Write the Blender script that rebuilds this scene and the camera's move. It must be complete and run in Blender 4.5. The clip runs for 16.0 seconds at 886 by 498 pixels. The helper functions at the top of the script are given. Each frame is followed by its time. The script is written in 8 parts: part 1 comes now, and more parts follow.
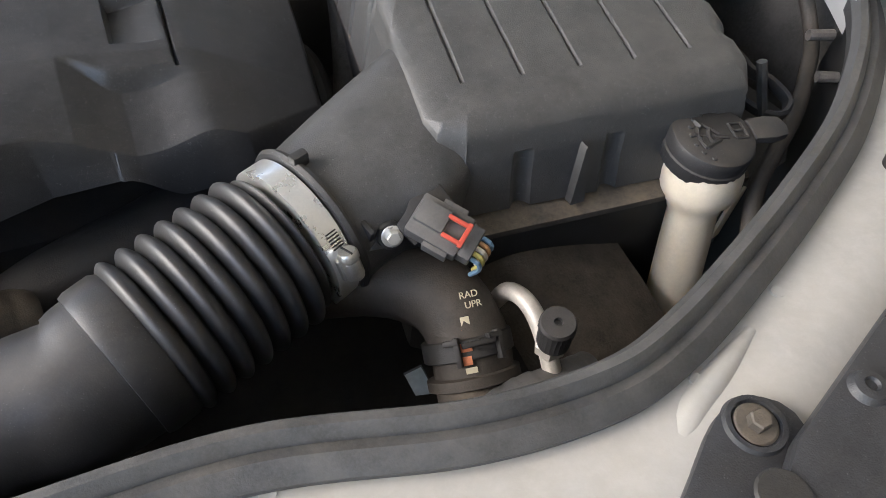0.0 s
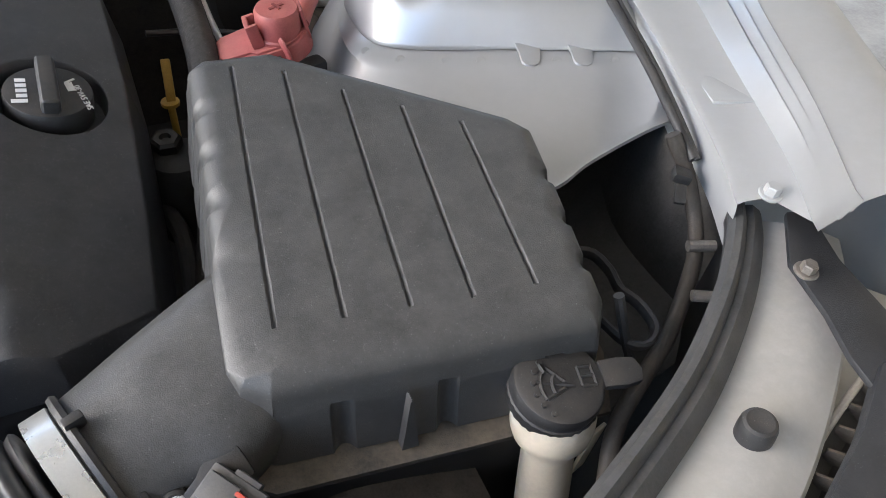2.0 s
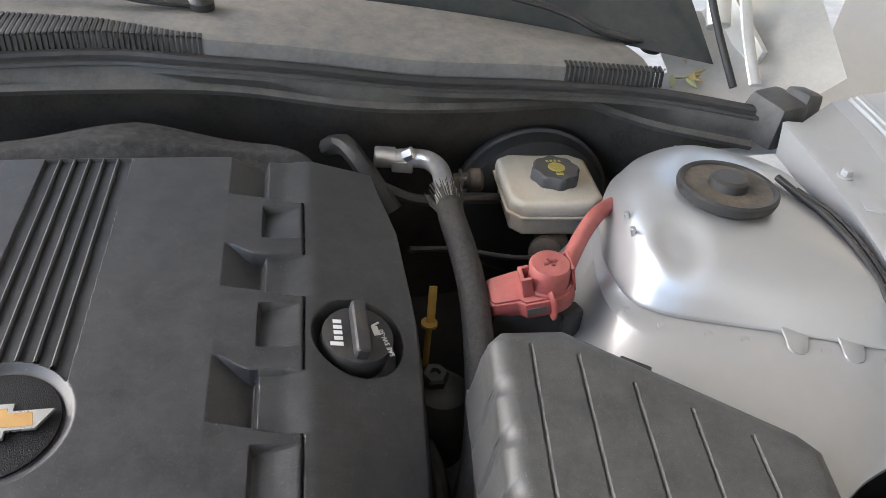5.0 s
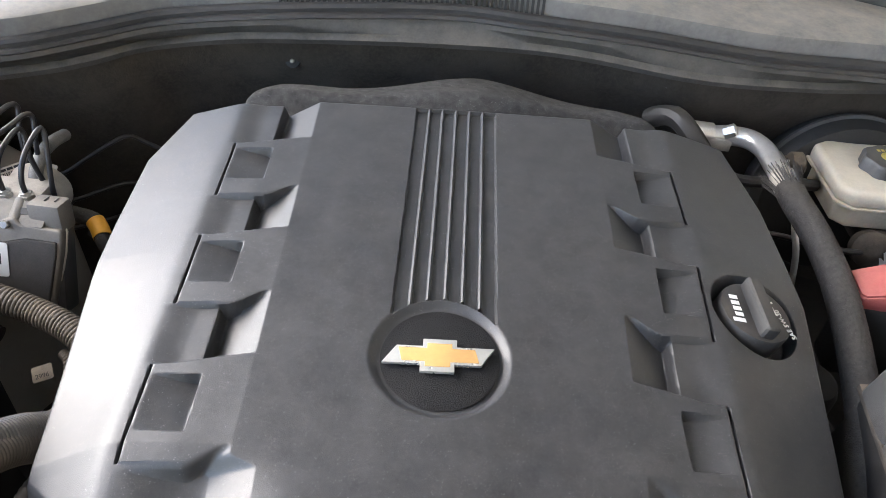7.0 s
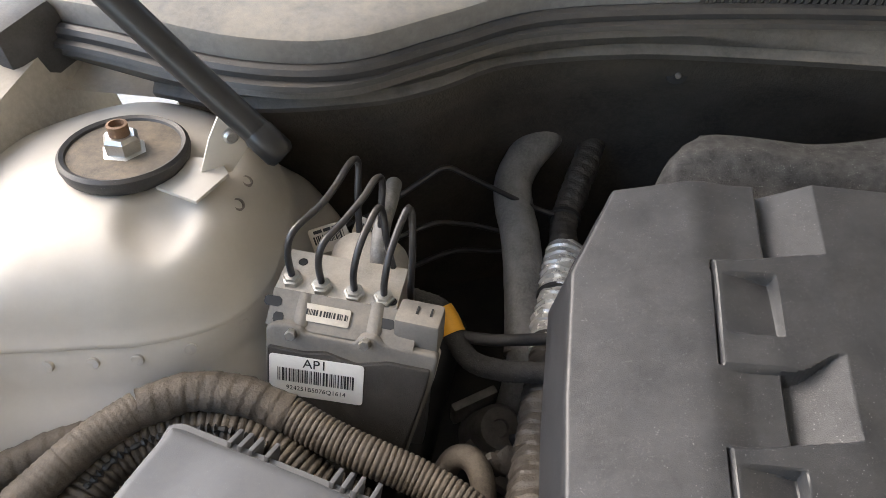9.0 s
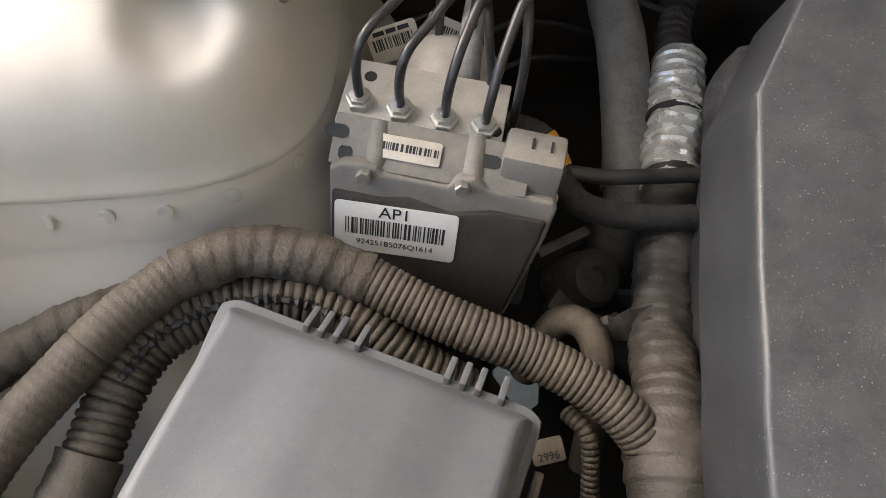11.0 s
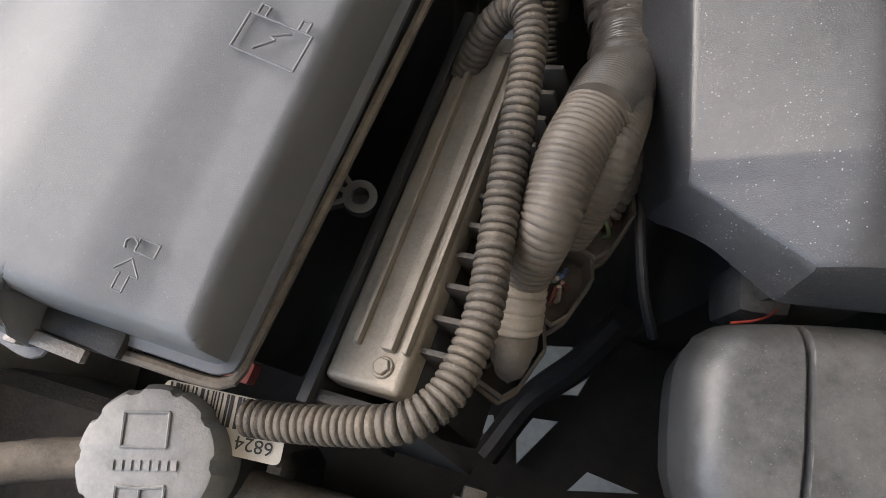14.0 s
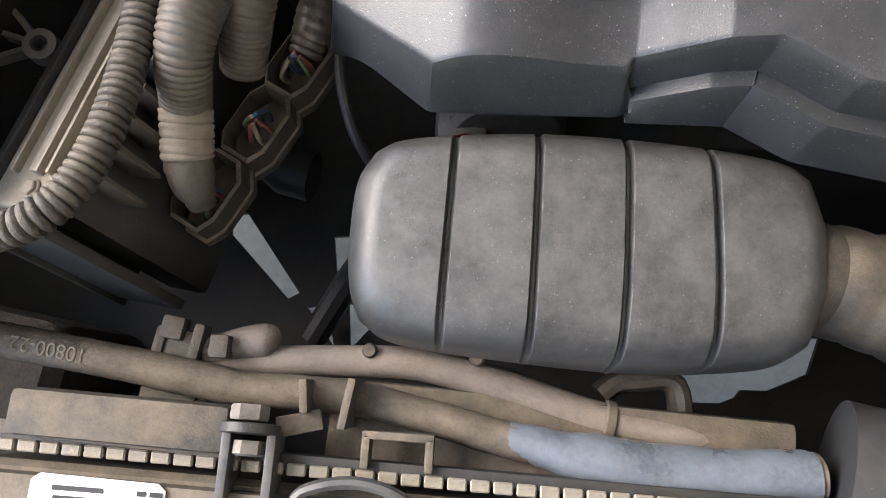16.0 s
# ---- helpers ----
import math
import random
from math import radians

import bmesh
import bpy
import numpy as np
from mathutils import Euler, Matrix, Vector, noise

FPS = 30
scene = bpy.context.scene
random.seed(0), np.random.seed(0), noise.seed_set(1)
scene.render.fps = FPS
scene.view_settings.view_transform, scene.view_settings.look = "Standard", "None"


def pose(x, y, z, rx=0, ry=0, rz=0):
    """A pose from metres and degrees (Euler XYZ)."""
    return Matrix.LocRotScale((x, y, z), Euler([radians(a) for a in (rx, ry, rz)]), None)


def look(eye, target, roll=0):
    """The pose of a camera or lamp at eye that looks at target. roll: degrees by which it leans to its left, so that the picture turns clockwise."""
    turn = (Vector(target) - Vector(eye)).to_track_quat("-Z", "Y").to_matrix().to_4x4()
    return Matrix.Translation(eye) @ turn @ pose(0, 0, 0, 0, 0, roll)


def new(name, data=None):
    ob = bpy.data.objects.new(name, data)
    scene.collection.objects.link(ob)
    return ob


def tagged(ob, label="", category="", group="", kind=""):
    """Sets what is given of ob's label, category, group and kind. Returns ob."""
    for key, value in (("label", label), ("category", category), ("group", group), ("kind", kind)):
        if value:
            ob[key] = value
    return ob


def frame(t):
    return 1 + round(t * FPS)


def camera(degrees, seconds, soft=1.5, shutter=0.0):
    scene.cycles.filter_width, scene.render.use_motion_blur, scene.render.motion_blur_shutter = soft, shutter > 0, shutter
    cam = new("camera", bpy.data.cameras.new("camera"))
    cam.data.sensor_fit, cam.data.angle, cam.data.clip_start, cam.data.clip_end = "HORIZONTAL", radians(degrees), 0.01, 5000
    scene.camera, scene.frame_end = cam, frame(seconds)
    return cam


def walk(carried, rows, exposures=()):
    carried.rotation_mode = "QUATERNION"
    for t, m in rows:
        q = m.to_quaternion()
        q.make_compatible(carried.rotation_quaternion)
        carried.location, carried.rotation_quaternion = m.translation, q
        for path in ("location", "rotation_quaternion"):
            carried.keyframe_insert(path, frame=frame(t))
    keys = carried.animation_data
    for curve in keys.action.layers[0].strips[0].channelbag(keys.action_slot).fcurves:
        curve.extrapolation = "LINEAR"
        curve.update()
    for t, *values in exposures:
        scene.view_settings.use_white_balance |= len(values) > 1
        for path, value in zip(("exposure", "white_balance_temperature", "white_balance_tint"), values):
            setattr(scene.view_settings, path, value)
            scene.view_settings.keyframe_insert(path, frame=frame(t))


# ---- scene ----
cam = camera(64.0, 16.0, soft=0.75)
PATH = [
    (0, (0.208, -0.569, 1.136), (0.801, 0.564, -0.402), 5.1),
    (0.5, (0.256, -0.542, 1.136), (0.836, 0.611, -0.392), 4.6),
    (1, (0.302, -0.524, 1.152), (0.882, 0.638, -0.369), 4.8),
    (1.5, (0.339, -0.514, 1.168), (0.952, 0.67, -0.322), 6.0),
    (2, (0.359, -0.499, 1.198), (1.0, 0.736, -0.239), 7.0),
    (2.5, (0.364, -0.479, 1.223), (1.014, 0.829, -0.143), 6.9),
    (3, (0.359, -0.452, 1.254), (1.01, 0.932, -0.035), 7.0),
    (3.2, (0.355, -0.437, 1.27), (0.994, 0.979, 0.01), 7.0),
    (5.3, (0.201, -0.394, 1.303), (0.502, 1.169, 0.092), 5.7),
    (5.5, (0.176, -0.392, 1.302), (0.438, 1.175, 0.087), 5.6),
    (6, (0.119, -0.386, 1.293), (0.289, 1.18, 0.061), 5.2),
    (6.5, (0.049, -0.381, 1.279), (0.141, 1.178, 0.03), 4.8),
    (7, (-0.024, -0.379, 1.269), (0.025, 1.158, -0.009), 4.8),
    (7.5, (-0.112, -0.37, 1.253), (-0.108, 1.149, -0.048), 4.6),
    (8, (-0.206, -0.284, 1.273), (-0.315, 1.192, -0.072), 3.4),
    (8.2, (-0.252, -0.243, 1.278), (-0.404, 1.211, -0.087), 2.4),
    (10.3, (-0.459, 0.037, 1.154), (-0.5, 0.997, -0.6), 5.8),
    (10.5, (-0.465, 0.026, 1.15), (-0.494, 0.951, -0.624), 6.5),
    (11, (-0.467, -0.009, 1.14), (-0.5, 0.848, -0.667), 5.5),
    (11.5, (-0.465, -0.039, 1.134), (-0.501, 0.744, -0.706), 4.5),
    (12, (-0.457, -0.088, 1.117), (-0.466, 0.585, -0.766), 6.4),
    (12.5, (-0.449, -0.124, 1.119), (-0.479, 0.461, -0.793), 4.3),
    (13, (-0.435, -0.163, 1.118), (-0.495, 0.385, -0.804), 0.9),
    (13.5, (-0.42, -0.191, 1.106), (-0.492, 0.321, -0.826), -0.5),
    (14, (-0.395, -0.221, 1.099), (-0.475, 0.256, -0.841), -1.6),
    (14.5, (-0.369, -0.236, 1.094), (-0.441, 0.201, -0.856), -1.8),
    (15, (-0.342, -0.249, 1.091), (-0.395, 0.165, -0.865), -0.5),
    (15.5, (-0.295, -0.263, 1.092), (-0.332, 0.138, -0.867), -0.1),
    (16, (-0.23, -0.276, 1.096), (-0.302, 0.116, -0.864), -6.4),
]
EXPOSURE = [(0, 2.41, 6350, 11), (0.5, 2.74, 6370, 11), (1.0, 2.68, 6400, 11), (1.5, 2.59, 6230, 11), (2.2, 2.3, 6130, 11), (3.0, 2.2, 6310, 11), (5.5, 2.48, 6320, 11), (6.2, 2.48, 6200, 11), (7, 2.94, 6260, 11), (8, 2.76, 6560, 11), (10.5, 2.45, 6990, 11), (11.2, 2.45, 6890, 11), (12, 2.25, 6470, 11), (13, 2.33, 6520, 11), (14.5, 2.54, 6690, 11), (16, 2.96, 6550, 11)]
walk(cam, [(t, look(eye, target, roll)) for t, eye, target, roll in PATH], EXPOSURE)

# ---- light ----
world = bpy.data.worlds.new("sky")
scene.world = world
world.use_nodes = True
wn = world.node_tree.nodes
sky = wn.new("ShaderNodeTexSky")
sky.sky_type, sky.sun_disc = "NISHITA", False
sky.sun_elevation, sky.sun_rotation = radians(31), radians(287)
sky.air_density, sky.dust_density = 1.0, 1.0
wn["Background"].inputs["Strength"].default_value = 0.15
world.node_tree.links.new(sky.outputs[0], wn["Background"].inputs["Color"])
sun = new("sun", bpy.data.lights.new("sun", "SUN"))
sun.data.energy, sun.data.angle, sun.data.color = 0.85, radians(50), (1.0, 0.90, 0.78)
sun.matrix_world = look((-3.85, 1.2, 2.45), (0, 0, 0))


# ---- materials ----
def mat(name, color, rough=0.5, metal=0.0, vary=0.25, scale=60.0, bump=0.1, bscale=900.0,
        dust=0.0, dust_color=(0.30, 0.24, 0.17), specks=0.0, coat=0.0, trans=0.0, spec=0.5):
    """A worn surface: two scales of tone, fine relief, dust lying on what faces up, pale specks."""
    m = bpy.data.materials.new(name)
    m.use_nodes = True
    n, l = m.node_tree.nodes, m.node_tree.links
    b = n["Principled BSDF"]
    co = n.new("ShaderNodeTexCoord")

    def noise_at(s, detail=4.0, rugged=0.5):
        t = n.new("ShaderNodeTexNoise")
        t.inputs["Scale"].default_value, t.inputs["Detail"].default_value = s, detail
        t.inputs["Roughness"].default_value = rugged
        l.new(co.outputs["Object"], t.inputs["Vector"])
        return t.outputs["Fac"]

    def ramp(fac, lo, hi):
        r = n.new("ShaderNodeMapRange")
        r.inputs["From Min"].default_value, r.inputs["From Max"].default_value = lo, hi
        l.new(fac, r.inputs["Value"])
        return r.outputs["Result"]

    def mix(fac, a, c):
        x = n.new("ShaderNodeMix")
        x.data_type = "RGBA"
        for sock, v in ((x.inputs["Factor"], fac), (x.inputs["A"], a), (x.inputs["B"], c)):
            if isinstance(v, (tuple, float, int)):
                sock.default_value = v if not isinstance(v, tuple) else (*v, 1.0)
            else:
                l.new(v, sock)
        return x.outputs["Result"]

    def mul(a, c):
        x = n.new("ShaderNodeMath")
        x.operation = "MULTIPLY"
        for sock, v in zip(x.inputs, (a, c)):
            if isinstance(v, (float, int)):
                sock.default_value = v
            else:
                l.new(v, sock)
        return x.outputs[0]

    lo = tuple(c * (1 - vary) for c in color)
    hi = tuple(min(1.0, c * (1 + vary)) for c in color)
    big, fine = noise_at(scale, 6.0, 0.62), noise_at(scale * 11, 5.0, 0.7)
    col = mix(ramp(big, 0.3, 0.7), lo, hi)
    col = mix(mul(ramp(fine, 0.42, 0.66), 0.45), col, tuple(min(1.0, c * (1 + 1.6 * vary)) for c in color))
    r_add = None
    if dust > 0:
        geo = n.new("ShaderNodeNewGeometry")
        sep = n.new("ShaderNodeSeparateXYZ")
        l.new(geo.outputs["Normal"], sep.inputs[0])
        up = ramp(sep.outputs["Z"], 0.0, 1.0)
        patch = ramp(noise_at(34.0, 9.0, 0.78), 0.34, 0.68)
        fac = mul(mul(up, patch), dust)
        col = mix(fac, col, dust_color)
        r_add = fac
    if specks > 0:
        def dots(size, near, far, patch, lo_, hi_, much, tone):
            v = n.new("ShaderNodeTexVoronoi")
            v.inputs["Scale"].default_value = size
            l.new(co.outputs["Object"], v.inputs["Vector"])
            keep = ramp(noise_at(patch, 4.0, 0.65), lo_, hi_)
            return mix(mul(mul(ramp(v.outputs["Distance"], far, near), keep), much * specks), col, tone)
        col = dots(430.0, 0.08, 0.18, 130.0, 0.48, 0.60, 0.9, (0.30, 0.31, 0.295))
        col = dots(1000.0, 0.12, 0.30, 45.0, 0.44, 0.62, 0.35, (0.34, 0.29, 0.275))
        col = dots(210.0, 0.030, 0.070, 37.0, 0.47, 0.58, 0.55, (0.46, 0.39, 0.37))
    l.new(col, b.inputs["Base Color"])
    rg = n.new("ShaderNodeMapRange")
    rg.inputs["To Min"].default_value, rg.inputs["To Max"].default_value = max(0.03, rough - 0.07), min(1.0, rough + 0.08)
    l.new(big, rg.inputs["Value"])
    rough_out = rg.outputs["Result"]
    if r_add is not None:
        x = n.new("ShaderNodeMix")
        l.new(r_add, x.inputs["Factor"])
        l.new(rough_out, x.inputs["A"])
        x.inputs["B"].default_value = 0.85
        rough_out = x.outputs["Result"]
    l.new(rough_out, b.inputs["Roughness"])
    b.inputs["Metallic"].default_value = metal
    b.inputs["Specular IOR Level"].default_value = spec
    b.inputs["Coat Weight"].default_value = coat
    b.inputs["Coat Roughness"].default_value = 0.12
    if trans > 0:
        b.inputs["Subsurface Weight"].default_value = trans
        b.inputs["Subsurface Radius"].default_value = (0.02, 0.015, 0.01)
        b.inputs["Subsurface Scale"].default_value = 0.3
    if bump > 0:
        bp = n.new("ShaderNodeBump")
        bp.inputs["Strength"].default_value, bp.inputs["Distance"].default_value = bump, 0.0009
        l.new(noise_at(bscale, 3.0), bp.inputs["Height"])
        l.new(bp.outputs["Normal"], b.inputs["Normal"])
    return m


# The cover's faint blue paints in mirrored sky; the plastic itself is neutral black.
COVER = mat("moulded_black_plastic", (0.0225, 0.0232, 0.0255), 0.37, scale=30, vary=0.25, bump=0.24, bscale=1500, dust=0.17, spec=0.52, dust_color=(0.165, 0.157, 0.147), specks=0.8)
RESO = mat("dusty_black_plastic", (0.036, 0.0360, 0.0363), 0.36, scale=22, vary=0.45, bump=0.15, bscale=1800, dust=0.42, dust_color=(0.20, 0.193, 0.182), specks=0.5)
BLACK_STEEL = mat("black_painted_steel", (0.020, 0.0208, 0.0235), 0.45, scale=40, vary=0.4, bump=0.3, dust=0.14, dust_color=(0.12, 0.11, 0.10), specks=0.3)
DULL_STEEL = mat("dull_dark_steel", (0.22, 0.20, 0.18), 0.5, metal=0.6, scale=90, vary=0.3, bump=0.3, dust=0.4, dust_color=(0.18, 0.15, 0.12))
SILVER = mat("silver_metallic_paint", (0.46, 0.46, 0.458), 0.36, metal=0.6, scale=6, vary=0.03, bump=0.0, coat=0.3)
TOWER = mat("dusty_tower_paint", (0.50, 0.468, 0.418), 0.58, metal=0.15, scale=8, vary=0.05, bump=0.02, dust=0.3, dust_color=(0.46, 0.415, 0.35), spec=0.35)
AIRBOX = mat("grey_black_plastic", (0.048, 0.0474, 0.0468), 0.41, scale=30, vary=0.2, bump=0.3, bscale=1200, dust=0.16, dust_color=(0.26, 0.248, 0.23), specks=0.7, spec=0.45)
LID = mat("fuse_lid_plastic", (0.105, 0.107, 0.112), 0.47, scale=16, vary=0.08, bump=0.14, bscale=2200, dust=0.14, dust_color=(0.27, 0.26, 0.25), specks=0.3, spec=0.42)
RUBBER = mat("black_rubber", (0.022, 0.022, 0.023), 0.5, scale=50, vary=0.3, bump=0.15, dust=0.12, specks=0.3)
BELLOWS = mat("bellows_rubber", (0.026, 0.0265, 0.028), 0.42, scale=40, vary=0.25, bump=0.08, dust=0.08, specks=0.2, spec=0.45)
SEAL = mat("weathered_seal_rubber", (0.040, 0.0405, 0.042), 0.5, scale=45, vary=0.45, bump=0.2, dust=0.42, dust_color=(0.165, 0.15, 0.13))
DARK = mat("dark_plastic", (0.018, 0.018, 0.018), 0.55, scale=50, vary=0.4, bump=0.2, dust=0.2, dust_color=(0.12, 0.095, 0.07))
DUSTY = mat("dusty_plastic", (0.050, 0.044, 0.037), 0.7, scale=50, vary=0.45, bump=0.3, dust=0.75, dust_color=(0.23, 0.18, 0.125))
OLD_RUBBER = mat("greyed_rubber", (0.175, 0.168, 0.160), 0.40, scale=35, vary=0.5, bump=0.4, bscale=300, dust=0.35, dust_color=(0.24, 0.22, 0.19), specks=0.3)
LOOM = mat("dusty_corrugated_loom", (0.030, 0.025, 0.020), 0.60, scale=70, vary=0.5, bump=0.5, dust=0.70, dust_color=(0.215, 0.172, 0.125))
TAPE = mat("dusty_cloth_tape", (0.066, 0.054, 0.042), 0.66, scale=90, vary=0.5, bump=0.8, bscale=420, dust=0.45, dust_color=(0.205, 0.166, 0.122))
CUFF = mat("pale_beige_tape", (0.19, 0.16, 0.125), 0.75, scale=90, vary=0.25, bump=0.5, bscale=400, dust=0.5, dust_color=(0.30, 0.255, 0.195))
TAPE_GLOSS = mat("glossy_vinyl_tape", (0.062, 0.055, 0.048), 0.32, scale=80, vary=0.4, bump=0.4, bscale=260, dust=0.25, dust_color=(0.16, 0.135, 0.105), coat=0.25)
FOIL = mat("crumpled_foil", (0.82, 0.79, 0.72), 0.25, metal=0.45, scale=60, vary=0.2, bump=1.0, bscale=160, dust=0.1)
FELT = mat("black_felt", (0.044, 0.043, 0.042), 0.95, scale=90, vary=0.5, bump=1.0, bscale=900, specks=1.0, spec=0.12)
PAINT = mat("silver_paint", (0.60, 0.60, 0.585), 0.33, metal=0.25, scale=9, vary=0.06, bump=0.03, dust=0.2, dust_color=(0.5, 0.46, 0.39), coat=0.5)
APRON = mat("dusty_silver_paint", (0.42, 0.408, 0.38), 0.5, metal=0.15, scale=10, vary=0.12, bump=0.06, dust=0.5, dust_color=(0.41, 0.378, 0.32), coat=0.08)
# Dusty silver paint in a darker tone, with shade put into its colour.
SHADEPAINT = mat("shaded_inner_paint", (0.42, 0.39, 0.34), 0.5, metal=0.1, scale=16, vary=0.2, bump=0.1, dust=0.5, dust_color=(0.36, 0.30, 0.22))
STEEL = mat("zinc_steel", (0.55, 0.54, 0.51), 0.32, metal=0.9, scale=80, vary=0.2, bump=0.1, dust=0.2)
ALU = mat("dusty_aluminium", (0.52, 0.485, 0.43), 0.42, metal=0.35, scale=60, vary=0.2, bump=0.15, dust=0.5, dust_color=(0.40, 0.345, 0.27))
# Blue-grey of the pipe sleeve; on the duct's end ring it paints mirrored sky.
SLEEVE_AND_SKY_GREY = mat("blue_grey_vinyl_and_sky_sheen", (0.105, 0.122, 0.148), 0.27, scale=30, vary=0.4, bump=0.3, bscale=120, dust=0.08, coat=0.3)
MODULE = mat("dusty_cast_aluminium", (0.27, 0.23, 0.18), 0.42, metal=0.25, scale=40, vary=0.25, bump=0.3, bscale=500, dust=0.5, dust_color=(0.25, 0.207, 0.155))
RUST = mat("rusty_steel", (0.17, 0.105, 0.065), 0.7, metal=0.4, scale=120, vary=0.4, bump=0.4)
PIPE = mat("black_steel_pipe", (0.03, 0.03, 0.034), 0.3, metal=0.3, scale=70, vary=0.3, bump=0.06, dust=0.2)
MILKY = mat("translucent_polyethylene", (0.60, 0.54, 0.43), 0.42, scale=25, vary=0.12, bump=0.08, dust=0.2, dust_color=(0.42, 0.36, 0.26), trans=0.35)
WHITE = mat("white_plastic", (0.50, 0.47, 0.41), 0.5, scale=40, vary=0.15, bump=0.1, dust=0.3)
RED = mat("faded_red_plastic", (0.33, 0.080, 0.072), 0.5, scale=40, vary=0.2, bump=0.15, dust=0.35, dust_color=(0.45, 0.22, 0.17))
BRIGHT_RED = mat("red_lock_plastic", (0.45, 0.065, 0.04), 0.4, scale=60, vary=0.1, bump=0.05)
CONNECTOR = mat("connector_plastic", (0.060, 0.060, 0.062), 0.45, scale=60, vary=0.25, bump=0.1, dust=0.4, dust_color=(0.22, 0.195, 0.16))
YELLOW = mat("yellow_plastic", (0.55, 0.33, 0.06), 0.45, scale=60, vary=0.2, bump=0.1, dust=0.3)
YELLOW_PRINT = mat("pale_print", (0.62, 0.56, 0.40), 0.5, vary=0.05, bump=0.0)
PAPER = mat("white_label_paper", (0.78, 0.76, 0.71), 0.55, scale=70, vary=0.06, bump=0.05, dust=0.12)
OLD_PAPER = mat("soiled_label_paper", (0.55, 0.50, 0.42), 0.7, scale=70, vary=0.15, bump=0.1, dust=0.3)
INK = mat("black_ink", (0.02, 0.02, 0.02), 0.6, vary=0.1, bump=0.0)
WHITE_INK = mat("white_ink", (0.75, 0.74, 0.72), 0.5, vary=0.08, bump=0.0)
GOLD = mat("gold_enamel", (0.52, 0.30, 0.10), 0.4, scale=50, vary=0.12, bump=0.08, coat=0.2, dust=0.15)
CHROME = mat("satin_chrome", (0.70, 0.69, 0.66), 0.28, metal=0.75, scale=50, vary=0.08, bump=0.04)
GRAVEL = mat("black_textured_disc", (0.008, 0.008, 0.0085), 0.65, vary=0.5, scale=300, bump=0.9, bscale=1100, specks=0.4, spec=0.2)
SLEEVE = mat("braided_sleeve", (0.028, 0.026, 0.024), 0.75, vary=0.7, scale=200, bump=1.0, bscale=700, dust=0.3, dust_color=(0.13, 0.115, 0.095), specks=0.5)
COWL = mat("sunbleached_cowl_plastic", (0.125, 0.121, 0.116), 0.7, scale=14, vary=0.3, bump=0.3, dust=0.85, dust_color=(0.255, 0.23, 0.19))
FIREWALL = mat("dark_insulation", (0.046, 0.039, 0.032), 0.85, scale=18, vary=0.5, bump=0.8, bscale=400, dust=0.35, dust_color=(0.10, 0.08, 0.06))
OLD_FELT = mat("dusty_fibre_mat", (0.06, 0.052, 0.043), 0.9, scale=50, vary=0.5, bump=1.0, bscale=350, dust=0.4, dust_color=(0.16, 0.13, 0.10), spec=0.2)
CRIMP = mat("dusty_crimped_metal", (0.25, 0.22, 0.175), 0.5, metal=0.2, scale=120, vary=0.4, bump=0.3, dust=0.5, dust_color=(0.24, 0.20, 0.15))
LINER = mat("dusty_black_liner", (0.045, 0.043, 0.040), 0.6, scale=25, vary=0.5, bump=0.5, bscale=300, dust=0.35, dust_color=(0.13, 0.115, 0.095))
DUSTY_PIPE = mat("dust_covered_hose", (0.062, 0.050, 0.039), 0.75, scale=50, vary=0.5, bump=0.4, bscale=600, dust=0.68, dust_color=(0.27, 0.222, 0.165))
PINK_HOSE = mat("faded_rubber_hose", (0.165, 0.137, 0.118), 0.7, scale=30, vary=0.3, bump=0.3, dust=0.55, dust_color=(0.29, 0.24, 0.19))
OLD_HOSE = mat("old_black_hose", (0.040, 0.034, 0.028), 0.6, scale=35, vary=0.4, bump=0.3, dust=0.35, dust_color=(0.15, 0.12, 0.09))
FENDER = mat("white_body_paint", (0.38, 0.382, 0.38), 0.40, scale=5, vary=0.05, bump=0.0, dust=0.3, dust_color=(0.40, 0.38, 0.34), coat=0.2)
CONCRETE = mat("concrete_floor", (0.31, 0.31, 0.305), 0.85, scale=6, vary=0.25, bump=0.5, bscale=120)
CEILING = mat("beige_ceiling_paint", (0.74, 0.70, 0.63), 0.8, scale=3, vary=0.08, bump=0.2, bscale=60)
LEAF = mat("green_leaf", (0.30, 0.33, 0.17), 0.6, scale=90, vary=0.25, bump=0.2)
GREY_CAP = mat("dusty_grey_cap", (0.14, 0.14, 0.14), 0.6, scale=40, vary=0.25, bump=0.25, dust=0.6, dust_color=(0.33, 0.315, 0.29))
PIPE_PRINT = mat("worn_print", (0.19, 0.155, 0.115), 0.8, scale=200, vary=0.4, bump=0.0)
ORANGE = mat("orange_tape", (0.75, 0.36, 0.03), 0.5, vary=0.1, bump=0.1)
BRIGHT_ALU = mat("bare_aluminium_tube", (0.72, 0.71, 0.69), 0.3, metal=0.7, scale=60, vary=0.12, bump=0.05, dust=0.15)
CHANNEL = mat("dusty_channel_plastic", (0.055, 0.052, 0.049), 0.5, scale=30, vary=0.45, bump=0.3, dust=0.6, dust_color=(0.19, 0.165, 0.135))
PLUG = mat("dusty_black_plug", (0.040, 0.034, 0.028), 0.6, scale=60, vary=0.4, bump=0.3, dust=0.55, dust_color=(0.22, 0.175, 0.125))
STRUT = mat("black_enamel", (0.010, 0.010, 0.011), 0.35, scale=60, vary=0.2, bump=0.03, dust=0.04)
